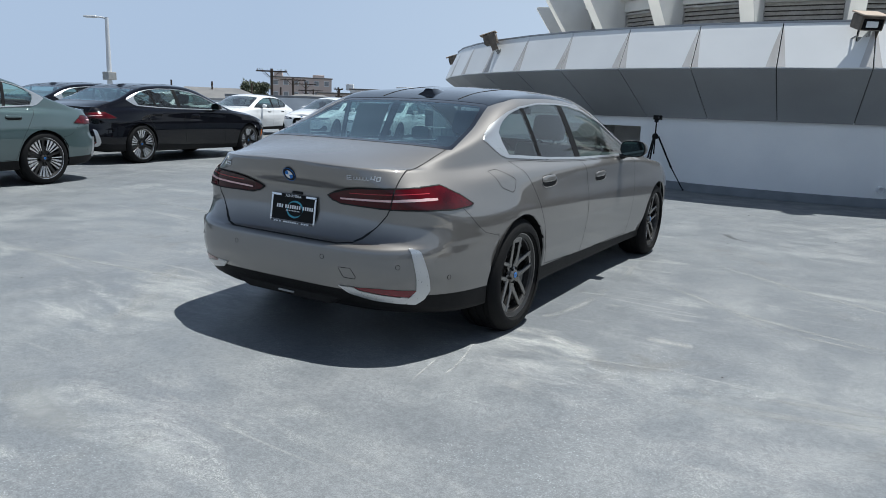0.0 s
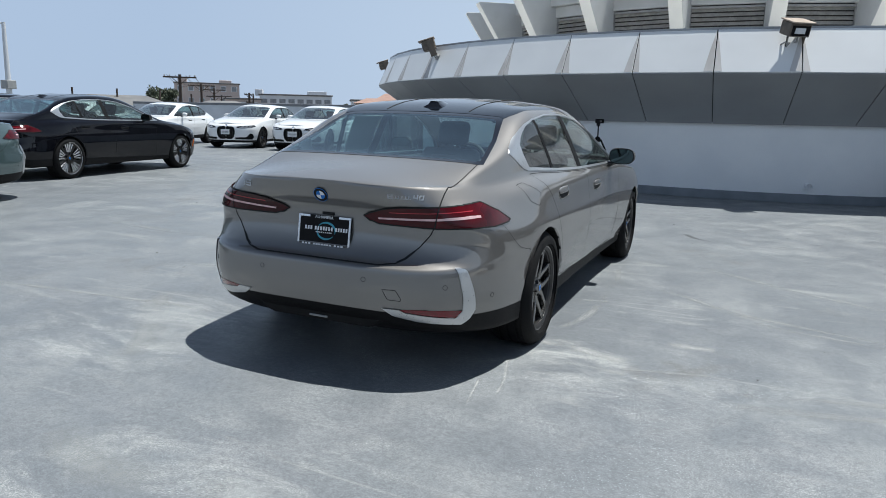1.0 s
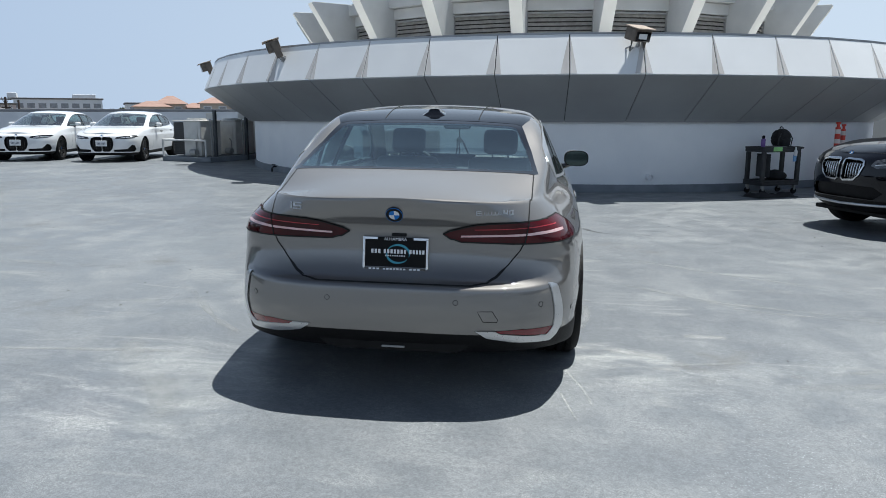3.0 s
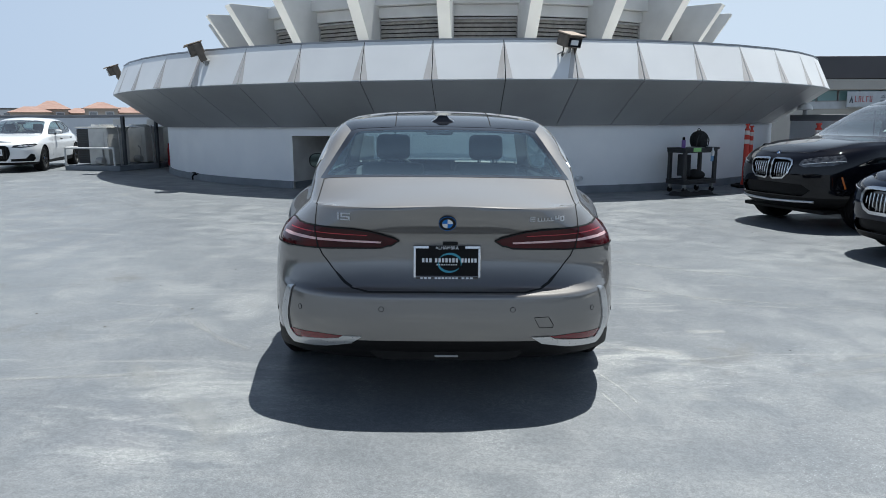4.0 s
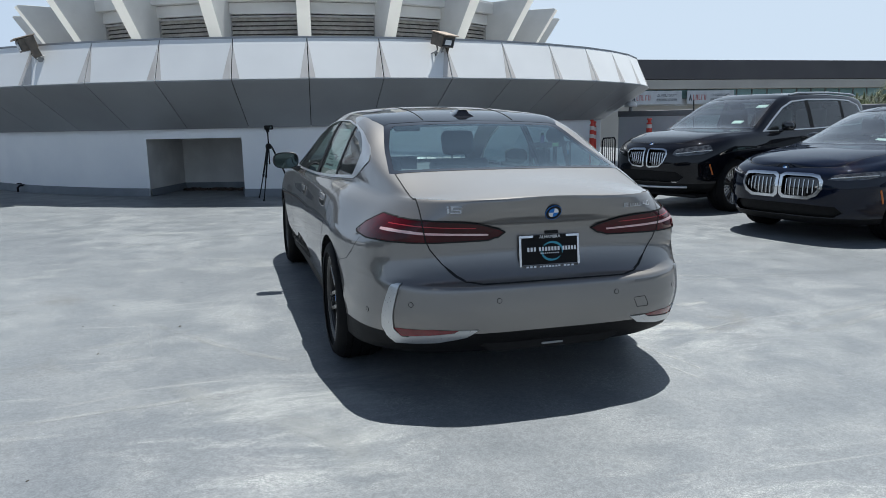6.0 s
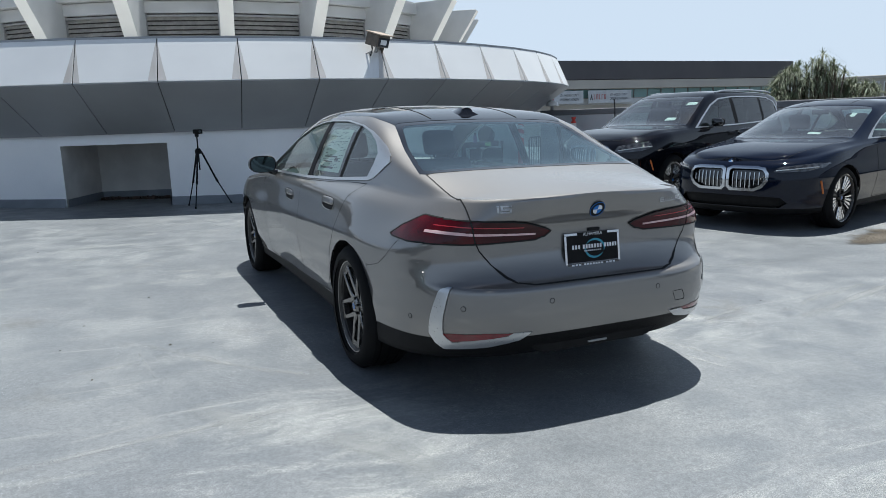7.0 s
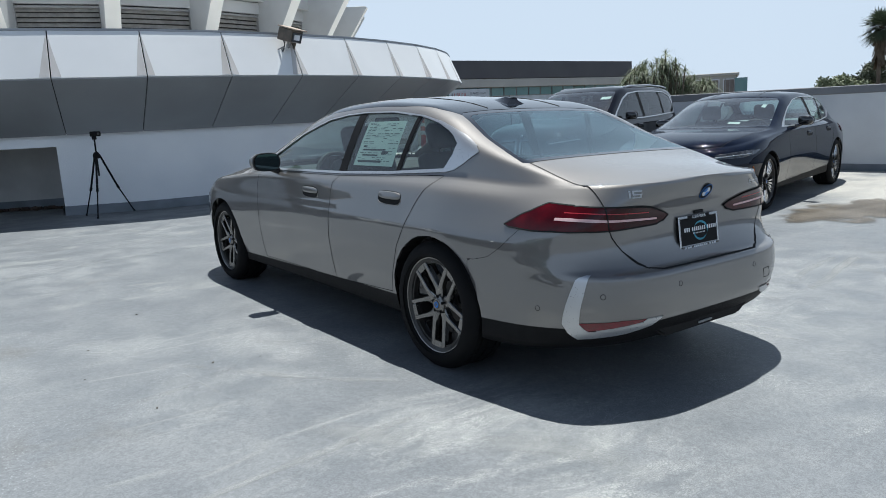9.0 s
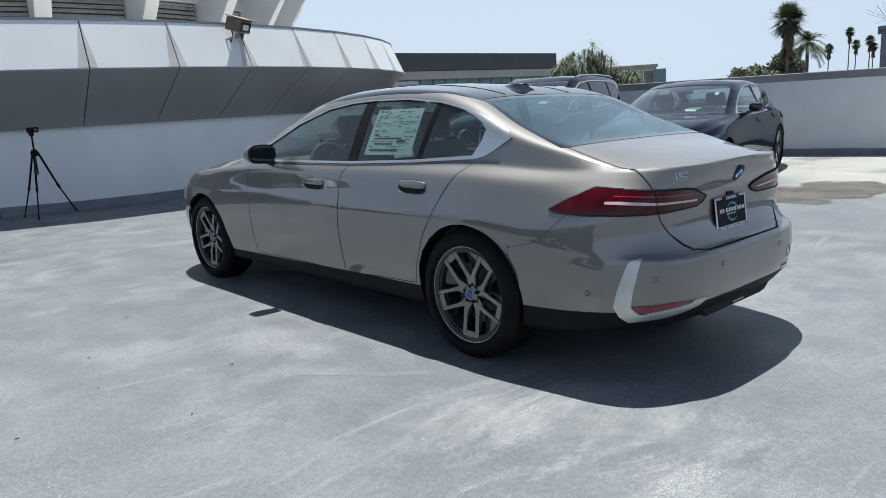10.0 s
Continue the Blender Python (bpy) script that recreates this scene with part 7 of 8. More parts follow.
    bmesh.ops.create_icosphere(b2, subdivisions=3, radius=1)
    for v in b2.verts:
        p = v.co
        v.co = Vector((.04 + p.x * .22, -.02 + p.y * .17, .850 + p.z * .022)) + p * .012 * noise.noise(p * 5)
    onto("folded_cloth", "grey folded cloth under the backpack", "cloth", b2, "unit_cloth", 60)
    b2 = bmesh.new()
    bmesh.ops.create_icosphere(b2, subdivisions=3, radius=1)
    for v in b2.verts:
        p = v.co
        v.co = Vector((.14 + p.x * .20, .02 + p.y * .16, .325 + p.z * .105 * (1 - .3 * p.x) + .015 * noise.noise(p * 2.5)))
    onto("soft_bag", "black soft bag on the cart's lower shelf", "bag", b2, "cloth", 60)
    onto("hanging_tag", "blue tag hanging from the cart's edge", "tag", box(.26, -.26, .66, .08, .012, .13, .006), "blue_tag")
    onto("spray_bottle", "pale spray bottle hooked on the cart", "bottle", lathe([(0, .70), (.03, .70), (.032, .78), (.014, .82), (.012, .86), (0, .86)], 14, Matrix.Translation((.26, -.27, 0))), "white", 40)
    b2 = bmesh.new()
    rows = []
    rnd = random.Random(7)
    for i in range(9):
        row = []
        for j in range(7):
            u, v = i / 8 - .5, j / 6 - .5
            edge = max(abs(u), abs(v)) > .45
            row.append(b2.verts.new((-.42 + u * .95 + .04 * rnd.uniform(-1, 1), -.46 + v * .44 + .03 * rnd.uniform(-1, 1), .006 if edge else .02 + .075 * rnd.random())))
        rows.append(row)
    for a, c in zip(rows, rows[1:]):
        for j in range(6):
            b2.faces.new((a[j], c[j], c[j + 1], a[j + 1]))
    bmesh.ops.recalc_face_normals(b2, faces=b2.faces[:])
    onto("crumpled_mat", "crumpled black floor mat lying before the cart", "mat", b2, "cloth", 60)


cart(5.04, 9.72, 26)


def delineator(x, y, h, label, r=.055):
    t = thing("traffic_post", label, "post", on_deck(x, y), "traffic posts")
    part("base", box(0, 0, .03, .40, .40, .06, .02), "rubber", t)
    pole = part("pole", lathe([(0, .05), (r * 1.35, .05), (r * 1.2, .12), (r, .16), (r * .88, h - .10), (r * .5, h - .09), (r * .5, h - .04), (r * .8, h - .03), (r * .8, h), (0, h)], 24), "orange", t, smooth=30)
    for z in (h * .69, h * .83):
        part("band", lathe([(r * .90, z), (r * .945, z), (r * .935, z + .085), (r * .89, z + .085), (r * .90, z)], 24), "refl_white", pole)


delineator(6.46, 10.55, 1.30, "orange traffic post with white bands by the wall")
delineator(6.66, 10.80, 1.26, "second orange traffic post with white bands", .05)
delineator(7.98, 10.64, 1.30, "orange traffic post behind the black car", .07)
b = bmesh.new()
add_tube(b, [(8.75, 10.0, deck_z(8.7)), (8.95, 10.35, 1.42)], .014, 8)
add_tube(b, [(8.95, 10.35, 1.42), (8.99, 10.42, 1.66)], .018, 8)
tagged(part("broom_handle", b, "cart_grey", None, "thin dark broom handle leaning on the parapet"), category="broom")
t = thing("steel_barrier", "black tubular steel barrier against the wall", "barrier", on_deck(7.35, 11.35, 35))
part("frame", tube([(-.35, 0, .05), (-.35, 0, .80), (-.28, 0, .86), (.28, 0, .86), (.35, 0, .80), (.35, 0, .05)], .018, 8), "black", t)
for x in (-.22, -.11, 0, .11, .22):
    part("bar", tube([(x, 0, .12), (x, 0, .86)], .008, 6), "black", t)
part("bar", tube([(-.35, 0, .12), (.35, 0, .12)], .012, 6), "black", t)
for x in (-.35, .35):
    part("foot", box(x, 0, .02, .04, .36, .04, .005), "black", t)

# ---- air conditioning units on their platform ----
MAT["unit_grey"] = material("unit_sheet_metal", (0.62, 0.61, 0.57), (0.52, 0.51, 0.48), 4, 0.55, 0.1)
MAT["coil"] = material("condenser_coil", (0.03, 0.03, 0.03), (0.05, 0.05, 0.05), 40, 0.6)
MAT["post_dark"] = material("dark_steel_post", (0.06, 0.065, 0.07), (0.09, 0.095, 0.10), 6, 0.6, 0.3)
MAT["rail_white"] = material("chipped_white_rail", (0.72, 0.72, 0.70), (0.55, 0.55, 0.53), 8, 0.6)
PLAT = on_deck(-9.15, 15.35, -16)
plat = thing("equipment_platform", "low grey equipment platform with pipe rails", "platform", PLAT)
part("curb", box(.10, 2.1, .07, 1.75, 4.4, .14, .01), "band", plat)
for pts in ([(-.80, -.02, .12), (-.80, -.02, .62)], [(-.80, -.02, .60), (.75, -.02, .60)], [(.75, -.02, .62), (.75, -.02, .12)], [(-.80, 1.0, .12), (-.80, 1.0, .60)], [(-.80, -.02, .60), (-.80, 1.0, .60)]):
    part("rail", tube(pts, .028, 8), "rail_white", plat)
for k in range(3):
    um = PLAT @ Matrix.Translation((-.02 + .16 * k, .55 + 1.32 * k, .14))
    u = thing("condenser_unit", "weathered grey condenser unit with dark coil sides", "air conditioner", um, "condenser units")
    part("cabinet", box(.18, 0, .50, .62, .86, .98, .02), "unit_grey", u)
    coil = part("coil", box(-.30, 0, .50, .40, .84, .92, .015), "coil", u)
    for q in range(14):
        part("louvre", box(-.30, 0, .10 + .062 * q, .42, .86, .012), "post_dark", coil)
    part("lid", box(0, 0, 1.0, 1.02, .90, .035, .01), "unit_grey", u)
    part("fan_ring", lathe([(.25, 1.018), (.28, 1.018), (.28, 1.08), (.25, 1.08), (.25, 1.018)], 24), "rail_white", u)
    part("access_panel", box(.20, -.436, .62, .36, .012, .50, .004), "unit_grey", u)
    part("pipe", tube([(.34, -.46, .12), (.34, -.46, .42), (.26, -.44, .48)], .020, 8), "frame_grey", u)
    part("pump", lathe([(0, -.10), (.09, -.10), (.10, 0), (.09, .10), (0, .10)], 16, Matrix.Translation((.30, -.52, .12)) @ Matrix.Rotation(radians(90), 4, "Y")), "frame_grey", u, smooth=40)
    p = thing("steel_post", "dark square steel post beside the condenser units", "post", PLAT @ Matrix.Translation((.84 + .10 * k, .30 + 1.25 * k, 0)), "steel posts")
    part("shaft", box(0, 0, .72, .085, .085, 1.44, .008), "post_dark", p)
    part("bracket", box(-.16, .02, 1.28, .24, .10, .16, .006), "unit_grey", p)
    part("conduit", tube([(-.05, -.10, .05), (-.06, -.10, .7), (-.10, -.08, 1.2)], .018, 8), "frame_grey", p)
x = thing("fire_extinguisher", "red fire extinguisher standing by the white wall", "extinguisher", on_deck(-7.6, 17.0))
MAT["red_paint"] = material("extinguisher_red", (0.45, 0.02, 0.02), None, 8, 0.3)
part("cylinder", lathe([(0, .02), (.085, .02), (.09, .05), (.09, .52), (.06, .60), (.02, .62), (0, .62)], 20), "red_paint", x, smooth=40)
part("valve", box(0, 0, .66, .05, .05, .09, .01), "black", x)
part("stand", box(0, 0, .34, .24, .05, .68, .01, Matrix.Translation((0, .13, 0))), "red_paint", x)

# wet patch drying beside the dark saloon, broken at its edges
def wet_material():
    m = material("wet_deck", (0.105, 0.088, 0.066), (0.20, 0.175, 0.14), 2.6, 0.30, spec=0.4, rvar=0.5)
    nt = m.node_tree
    b = nt.nodes["Principled BSDF"]
    uv = nt.nodes.new("ShaderNodeUVMap")
    sep = nt.nodes.new("ShaderNodeSeparateXYZ")
    nt.links.new(uv.outputs[0], sep.inputs[0])
    co = nt.nodes.new("ShaderNodeTexCoord")
    n = nt.nodes.new("ShaderNodeTexNoise")
    n.inputs["Scale"].default_value, n.inputs["Detail"].default_value = 2.3, 7.0
    nt.links.new(co.outputs["Object"], n.inputs["Vector"])
    add = nt.nodes.new("ShaderNodeMath")
    add.operation = "ADD"
    nt.links.new(sep.outputs["X"], add.inputs[0])
    nt.links.new(n.outputs["Fac"], add.inputs[1])
    cover = nt.nodes.new("ShaderNodeMapRange")
    cover.interpolation_type = "SMOOTHSTEP"
    for key, v in (("From Min", 0.98), ("From Max", 1.22), ("To Min", 0.92), ("To Max", 0.0)):
        cover.inputs[key].default_value = v
    nt.links.new(add.outputs[0], cover.inputs["Value"])
    clear = nt.nodes.new("ShaderNodeBsdfTransparent")
    mx = nt.nodes.new("ShaderNodeMixShader")
    nt.links.new(cover.outputs[0], mx.inputs[0])
    nt.links.new(clear.outputs[0], mx.inputs[1])
    nt.links.new(b.outputs[0], mx.inputs[2])
    nt.links.new(mx.outputs[0], nt.nodes["Material Output"].inputs["Surface"])
    return m


MAT["wet"] = wet_material()
b = bmesh.new()
uv = b.loops.layers.uv.new("UVMap")
rings = [[(b.verts.new((5.95 + 1.75 * q / 5 * math.cos(a), .80 + .95 * q / 5 * math.sin(a) - .22 * q / 5 * math.cos(a), 0)), q / 5) for a in [2 * math.pi * k / 48 for k in range(48)]] for q in range(1, 6)]
for v, _ in (c for r in rings for c in r):
    v.co.z = deck_z(v.co.x) + .007
middle = (b.verts.new((5.95, .80, deck_z(5.95) + .007)), 0.0)
for k in range(48):
    quads = [(middle, rings[0][k], rings[0][(k + 1) % 48])]
    quads += [(p[k], q[k], q[(k + 1) % 48], p[(k + 1) % 48]) for p, q in zip(rings, rings[1:])]
    for corners in quads:
        f = b.faces.new([c[0] for c in corners])
        for loop, c in zip(f.loops, corners):
            loop[uv].uv = (c[1], 0.0)
tagged(part("puddle", b, "wet", None, "brownish wet patch drying on the deck", kind="structure"), category="puddle")

# a white dome fixture on the parapet where it meets the round building
t = thing("dome_lamp", "white domed fixture standing on the parapet", "lamp", Matrix.Translation((8.75, 12.72, 1.455)))
part("stem", lathe([(0, 0), (.05, 0), (.045, .12), (0, .12)], 16), "frame_grey", t)
part("dome", lathe([(.15, .11), (.17, .13), (.15, .20), (.09, .25), (0, .27)], 24), "pale_dome", t, smooth=50)

# swept dirt and litter lying along the back of the recess
rnd = random.Random(17)
b = bmesh.new()
back_a, back_b = ia.lerp(ib, .10) - inward * .22, ia.lerp(ib, .97) - inward * .16
for k in range(90):
    p = back_a.lerp(back_b, rnd.random()) + Vector((rnd.uniform(-.10, .10), rnd.uniform(-.10, .10), 0))
    p.z = deck_z(p.x) + .02
    add_box(b, 0, 0, 0, rnd.uniform(.03, .14), rnd.uniform(.02, .06), rnd.uniform(.03, .07), .006, Matrix.Translation(p) @ Matrix.Rotation(rnd.uniform(0, 6.28), 4, "Z") @ Matrix.Rotation(rnd.uniform(-.3, .3), 4, "X"))
tagged(part("swept_litter", b, "litter", None, "dark swept dirt and litter along the recess", kind="stuff"), category="litter")


# ---- the lamp post and the city beyond the parapets ----
GROUND = -9.0
MAT["pink_wall"] = material("pink_stucco", (0.60, 0.50, 0.45), (0.54, 0.45, 0.41), 0.3, 0.85)
MAT["white_stucco"] = material("white_stucco", (0.74, 0.75, 0.76), (0.68, 0.69, 0.70), 0.3, 0.85)
MAT["beige_wall"] = material("beige_stucco", (0.56, 0.48, 0.40), (0.50, 0.43, 0.36), 0.3, 0.85)
MAT["terracotta"] = material("terracotta_tiles", (0.30, 0.185, 0.145), (0.36, 0.235, 0.19), 1.2, 0.85, stretch=(1, 1, 4))
MAT["grey_roof"] = material("grey_shingle", (0.14, 0.14, 0.14), (0.19, 0.185, 0.18), 0.8, 0.9)
MAT["far_glass"] = material("far_window", (0.24, 0.25, 0.26), (0.32, 0.33, 0.34), 2, 0.15)
MAT["brown_blind"] = material("brown_window_blind", (0.24, 0.20, 0.17), (0.16, 0.13, 0.115), 0.9, 0.5)
MAT["teal_glass"] = material("green_curtain_glass", (0.16, 0.28, 0.27), (0.21, 0.34, 0.33), 0.4, 0.12)
MAT["dark_clad"] = material("dark_ribbed_cladding", (0.085, 0.081, 0.087), (0.10, 0.096, 0.10), 0.5, 0.6)
MAT["cream_band"] = material("cream_concrete", (0.52, 0.50, 0.45), (0.46, 0.44, 0.40), 0.4, 0.85)
MAT["sign"] = material("pale_sign_board", (0.62, 0.65, 0.67), None, 2, 0.5)
MAT["sign_red"] = material("sign_red", (0.55, 0.16, 0.16), None, 2, 0.5)
MAT["sign_dark"] = material("sign_dark", (0.06, 0.07, 0.09), None, 2, 0.5)
MAT["timber"] = material("pole_timber", (0.07, 0.05, 0.04), (0.10, 0.075, 0.06), 2, 0.9)
MAT["bark"] = material("palm_bark", (0.13, 0.10, 0.075), (0.19, 0.15, 0.11), 3, 0.9, bump=0.4, fine=12)
# frond and leaf greens are lifted: the haze of distance is mixed into them
MAT["frond"] = material("palm_frond", (0.085, 0.11, 0.065), (0.13, 0.155, 0.09), 0.8, 0.6)
MAT["dry_frond"] = material("dry_frond", (0.15, 0.11, 0.07), (0.10, 0.075, 0.05), 1.5, 0.85)
MAT["leaf"] = material("leaf_green", (0.155, 0.185, 0.105), (0.225, 0.25, 0.15), 1.2, 0.6)
MAT["leaf_dark"] = material("leaf_dark", (0.085, 0.10, 0.065), (0.125, 0.14, 0.09), 1.2, 0.7)
MAT["pole_white"] = material("white_lamp_post", (0.66, 0.67, 0.68), (0.58, 0.59, 0.60), 1.5, 0.5)

lx, ly = -26.9, 16.7
t = thing("lamp_post", "tall white lamp post with one flat head", "lamp", Matrix.Translation((lx, ly, deck_z(lx))))
part("mast", lathe([(0, 0), (.16, 0), (.13, .5), (.075, 4.55), (0, 4.55)], 16), "pole_white", t, smooth=40)
part("base_box", box(0, 0, 2.05, .42, .42, .35, .02), "frame_grey", t)
part("arm", tube([(0, 0, 4.5), (-.30, -.15, 4.56), (-.55, -.30, 4.56)], .04, 8), "pole_white", t)
part("head", box(0, 0, 0, .55, .24, .09, .02, Matrix.Translation((-.62, -.34, 4.56)) @ Matrix.Rotation(radians(28), 4, "Z")), "pole_white", t)


def block(name, label, x, y, turn, w, d, top, wall, rows, cols, roof="grey_roof", win=(1.1, 1.1), lift=1.2, extra=(), glass="far_glass"):
    """A far building: walls, roof, rows of framed windows on the side that looks at the deck."""
    m = Matrix.Translation((x, y, GROUND)) @ Matrix.Rotation(radians(turn), 4, "Z")
    h = top - GROUND
    t = thing(name, label, "building", m)
    part("wall", box(0, 0, h / 2, w, d, h), wall, t)
    part("roof", box(0, 0, h + .15, w + .5, d + .5, .3, .05), roof, t)
    for r in range(rows):
        for c in range(cols):
            cx = -w / 2 + w * (c + .5) / cols
            cz = h - lift - r * 3.0
            fr = part("window", box(cx, -d / 2 - .03, cz, win[0] + .24, .10, win[1] + .24), "white_stucco", t)
            part("pane", box(cx, -d / 2 - .06, cz, win[0], .08, win[1]), glass, fr)
    for ex, ew, eh in extra:
        part("penthouse", box(ex, 0, h + eh / 2, ew, d * .5, eh, .05), wall, t)
    return t


block("apartment_block", "far pink stucco apartment block with small windows", -131.0, 145.8, 41.5, 15.6, 12, 8.0, "pink_wall", 2, 6, extra=((-6.0, 2.2, 1.6), (4.5, 3.0, 1.1)))
block("apartment_block", "far white apartment block with paired windows", -94.6, 133.3, 35.0, 15.4, 11, 4.9, "white_stucco", 2, 8, win=(1.3, .9), extra=((4.6, 4.2, 1.1), (-8.0, 1.6, 1.3)))
block("apartment_block", "far low brown building beside the pole", -97.0, 118.0, 38.5, 7.0, 9, 3.7, "pink_wall", 1, 3)
block("apartment_block", "far white building at the row's end", -80.5, 138.5, 32.0, 5.0, 11, 4.1, "white_stucco", 1, 2)


def gable_house(name, label, x, y, turn, w, d, eave, ridge, wall, roof, vents=0):
    m = Matrix.Translation((x, y, GROUND)) @ Matrix.Rotation(radians(turn), 4, "Z")
    t = thing(name, label, "house", m)
    h, r = eave - GROUND, ridge - GROUND
    part("wall", box(0, 0, h / 2, w, d, h), wall, t)
    b = bmesh.new()
    e = .4
    q = [(-w / 2 - e, -d / 2 - e, h), (w / 2 + e, -d / 2 - e, h), (w / 2 + e, d / 2 + e, h), (-w / 2 - e, d / 2 + e, h), (-w / 2 + d * .32, 0, r), (w / 2 - d * .32, 0, r)]
    v = [b.verts.new(p) for p in q]
    for f in ((0, 1, 5, 4), (1, 2, 5), (2, 3, 4, 5), (3, 0, 4), (3, 2, 1, 0)):
        b.faces.new([v[i] for i in f])
    bmesh.ops.recalc_face_normals(b, faces=b.faces[:])
    part("roof", b, roof, t)
    for c in range(max(2, int(w / 2.5))):
        cx = -w / 2 + w * (c + .5) / max(2, int(w / 2.5))
        fr = part("window", box(cx, -d / 2 - .03, h - .9, 1.1, .10, 1.0), "white_stucco", t)
        part("pane", box(cx, -d / 2 - .06, h - .9, .85, .08, .75), "far_glass", fr)
    for k in range(vents):
        vx = -w * .35 + w * .7 * k / max(1, vents - 1)
        part("vent_pipe", tube([(vx, -.6, r - 1.0), (vx, -.6, r + .45)], .07, 8), "timber", t)


gable_house("low_house", "low grey-roofed building with vent pipes", -42.6, 36.5, 47.5, 8.5, 7, 1.35, 2.35, "grey_roof", "grey_roof", 3)
gable_house("low_house", "low grey shingled roof beyond the parapet", -36.5, 41.0, 44.0, 6.5, 7, 1.25, 2.10, "grey_roof", "grey_roof", 2)
rnd = random.Random(5)
for k, az in enumerate((-28.7, -27.4, -25.6, -24.3, -23.0, -21.7)):
    d = 112 + 5 * (k % 3)
    a = radians(az)
    hx, hy = .6 + d * math.sin(a), -4.2 + d * math.cos(a)
    gable_house("tiled_house", "far beige house with a terracotta tiled roof", hx, hy, -az, 4.6 - .5 * (k % 2), 5.0, 2.9 + .5 * (k % 2), 3.7 + .6 * (k % 2) + (.3 if k == 1 else 0), "beige_wall", "terracotta")


def utility_pole(x, y, top, arm, turn, arms=1):
    t = thing("utility_pole", "dark timber utility pole with cross arms", "pole", Matrix.Translation((x, y, GROUND)) @ Matrix.Rotation(radians(turn), 4, "Z"), "utility poles")
    h = top - GROUND
    part("shaft", lathe([(0, 0), (.18, 0), (.13, h), (0, h)], 12), "timber", t, smooth=40)
    for k in range(arms):
        z = h - .25 - .9 * k
        part("cross_arm", box(0, -.14, z, arm * (1 - .25 * k), .11, .13), "timber", t)
        for s in (-1, 1):
            part("brace", tube([(0, -.14, z - .65), (s * arm * .26, -.14, z)], .03, 6), "timber", t)
            for q in (.30, .46):
                part("insulator", lathe([(0, 0), (.05, 0), (.05, .14), (0, .16)], 8, Matrix.Translation((s * arm * q, -.14, z + .06))), "frame_grey", t)


utility_pole(-46.0, 46.6, 4.45, 2.8, 44)
utility_pole(-58.1, 62.7, 4.4, 3.0, 44)
utility_pole(-70.2, 78.7, 4.5, 3.0, 44, 2)
utility_pole(-82.0, 94.0, 4.0, 3.2, 44, 2)
utility_pole(-57.7, 70.8, 3.65, 1.2, 38, 2)
b = bmesh.new()
for off in (-1.1, -.4, .5, 1.2):
    pts = []
    for (x1, y1, z1), (x2, y2, z2) in (((-46, 46.6, 4.4), (-58.1, 62.7, 4.3)), ((-58.1, 62.7, 4.3), (-70.2, 78.7, 4.4))):
        for k in range(9):
            s = k / 8
            pts.append((x1 + (x2 - x1) * s + off * .72, y1 + (y2 - y1) * s + off * .69, z1 + (z2 - z1) * s - .6 * 4 * s * (1 - s)))
    add_tube(b, pts, .02, 5)
tagged(part("power_lines", b, "timber", None, "thin dark power lines between the poles", kind="stuff"), category="cable")

# the long building with the dark top
FX0, FX1, FY = 24.0, 57.0, 46.5
lb = thing("office_building", "long office building with dark cladding and green glazing", "building", Matrix.Translation((FX0, FY, GROUND)))
L = FX1 - FX0
part("wall", box(L / 2, 9, 5.8, L, 18, 11.6), "cream_band", lb)
part("cream_band", box(L / 2, -.25, 12.68, L + .3, .9, .72, .03), "cream_band", lb)
part("upper_wall", box(L / 2, 9, 13.3, L, 17.6, 2.4), "cream_band", lb)
part("dark_parapet", box(L / 2, 8.5, 13.82, L + .8, 18.5, 1.5, .02), "dark_clad", lb)
for k in range(22):
    gx = .75 + k * (L - 1.5) / 21
    w = part("window", box(gx, -.05, 11.95, 1.42, .2, .78), "frame_grey", lb)
    part("pane", box(gx, -.16, 11.95, 1.32, .06, .68), "teal_glass", w)
part("spandrel", box(L / 2, -.02, 11.3, L, .16, .5), "sign", lb)
for sx, w in ((28.9, 4.6), (34.0, 4.4)):
    sg = thing("sign_board", "pale office sign board with a red mark and dark words", "sign", Matrix.Translation((sx - .0, FY - .62, 2.68)), "office signs")
    part("board", box(w / 2, 0, 0, w, .08, 1.05, .01), "sign", sg)
    b = bmesh.new()
    add_prism(b, [(.14, -.26), (.30, .26), (.42, -.26), (.34, -.26), (.28, -.02), (.22, -.26)], "y", -.06, -.045)
    part("mark", b, "sign_dark", sg)
    b = bmesh.new()
    for k in range(5):
        add_box(b, .56 + .26 * k, -.05, 0, .05, .012, .40)
        add_box(b, .62 + .26 * k, -.05, -.17 if k % 2 == 0 else .17, .14, .012, .05)
        if k in (1, 4):
            add_box(b, .68 + .26 * k, -.05, 0, .05, .012, .40)
    part("mark", b, "sign_red", sg)
    rot = Matrix.Rotation(radians(90), 4, "X")
    text_mesh("LOS ANGELES COUNTY", .27, Matrix.Translation((w * .70, -.055, .16)) @ rot @ Matrix.Diagonal((.62, 1, 1, 1)), "sign_dark", sg)
    text_mesh("DEVELOPMENT AUTHORITY", .27, Matrix.Translation((w * .70, -.055, -.18)) @ rot @ Matrix.Diagonal((.54, 1, 1, 1)), "sign_dark", sg)

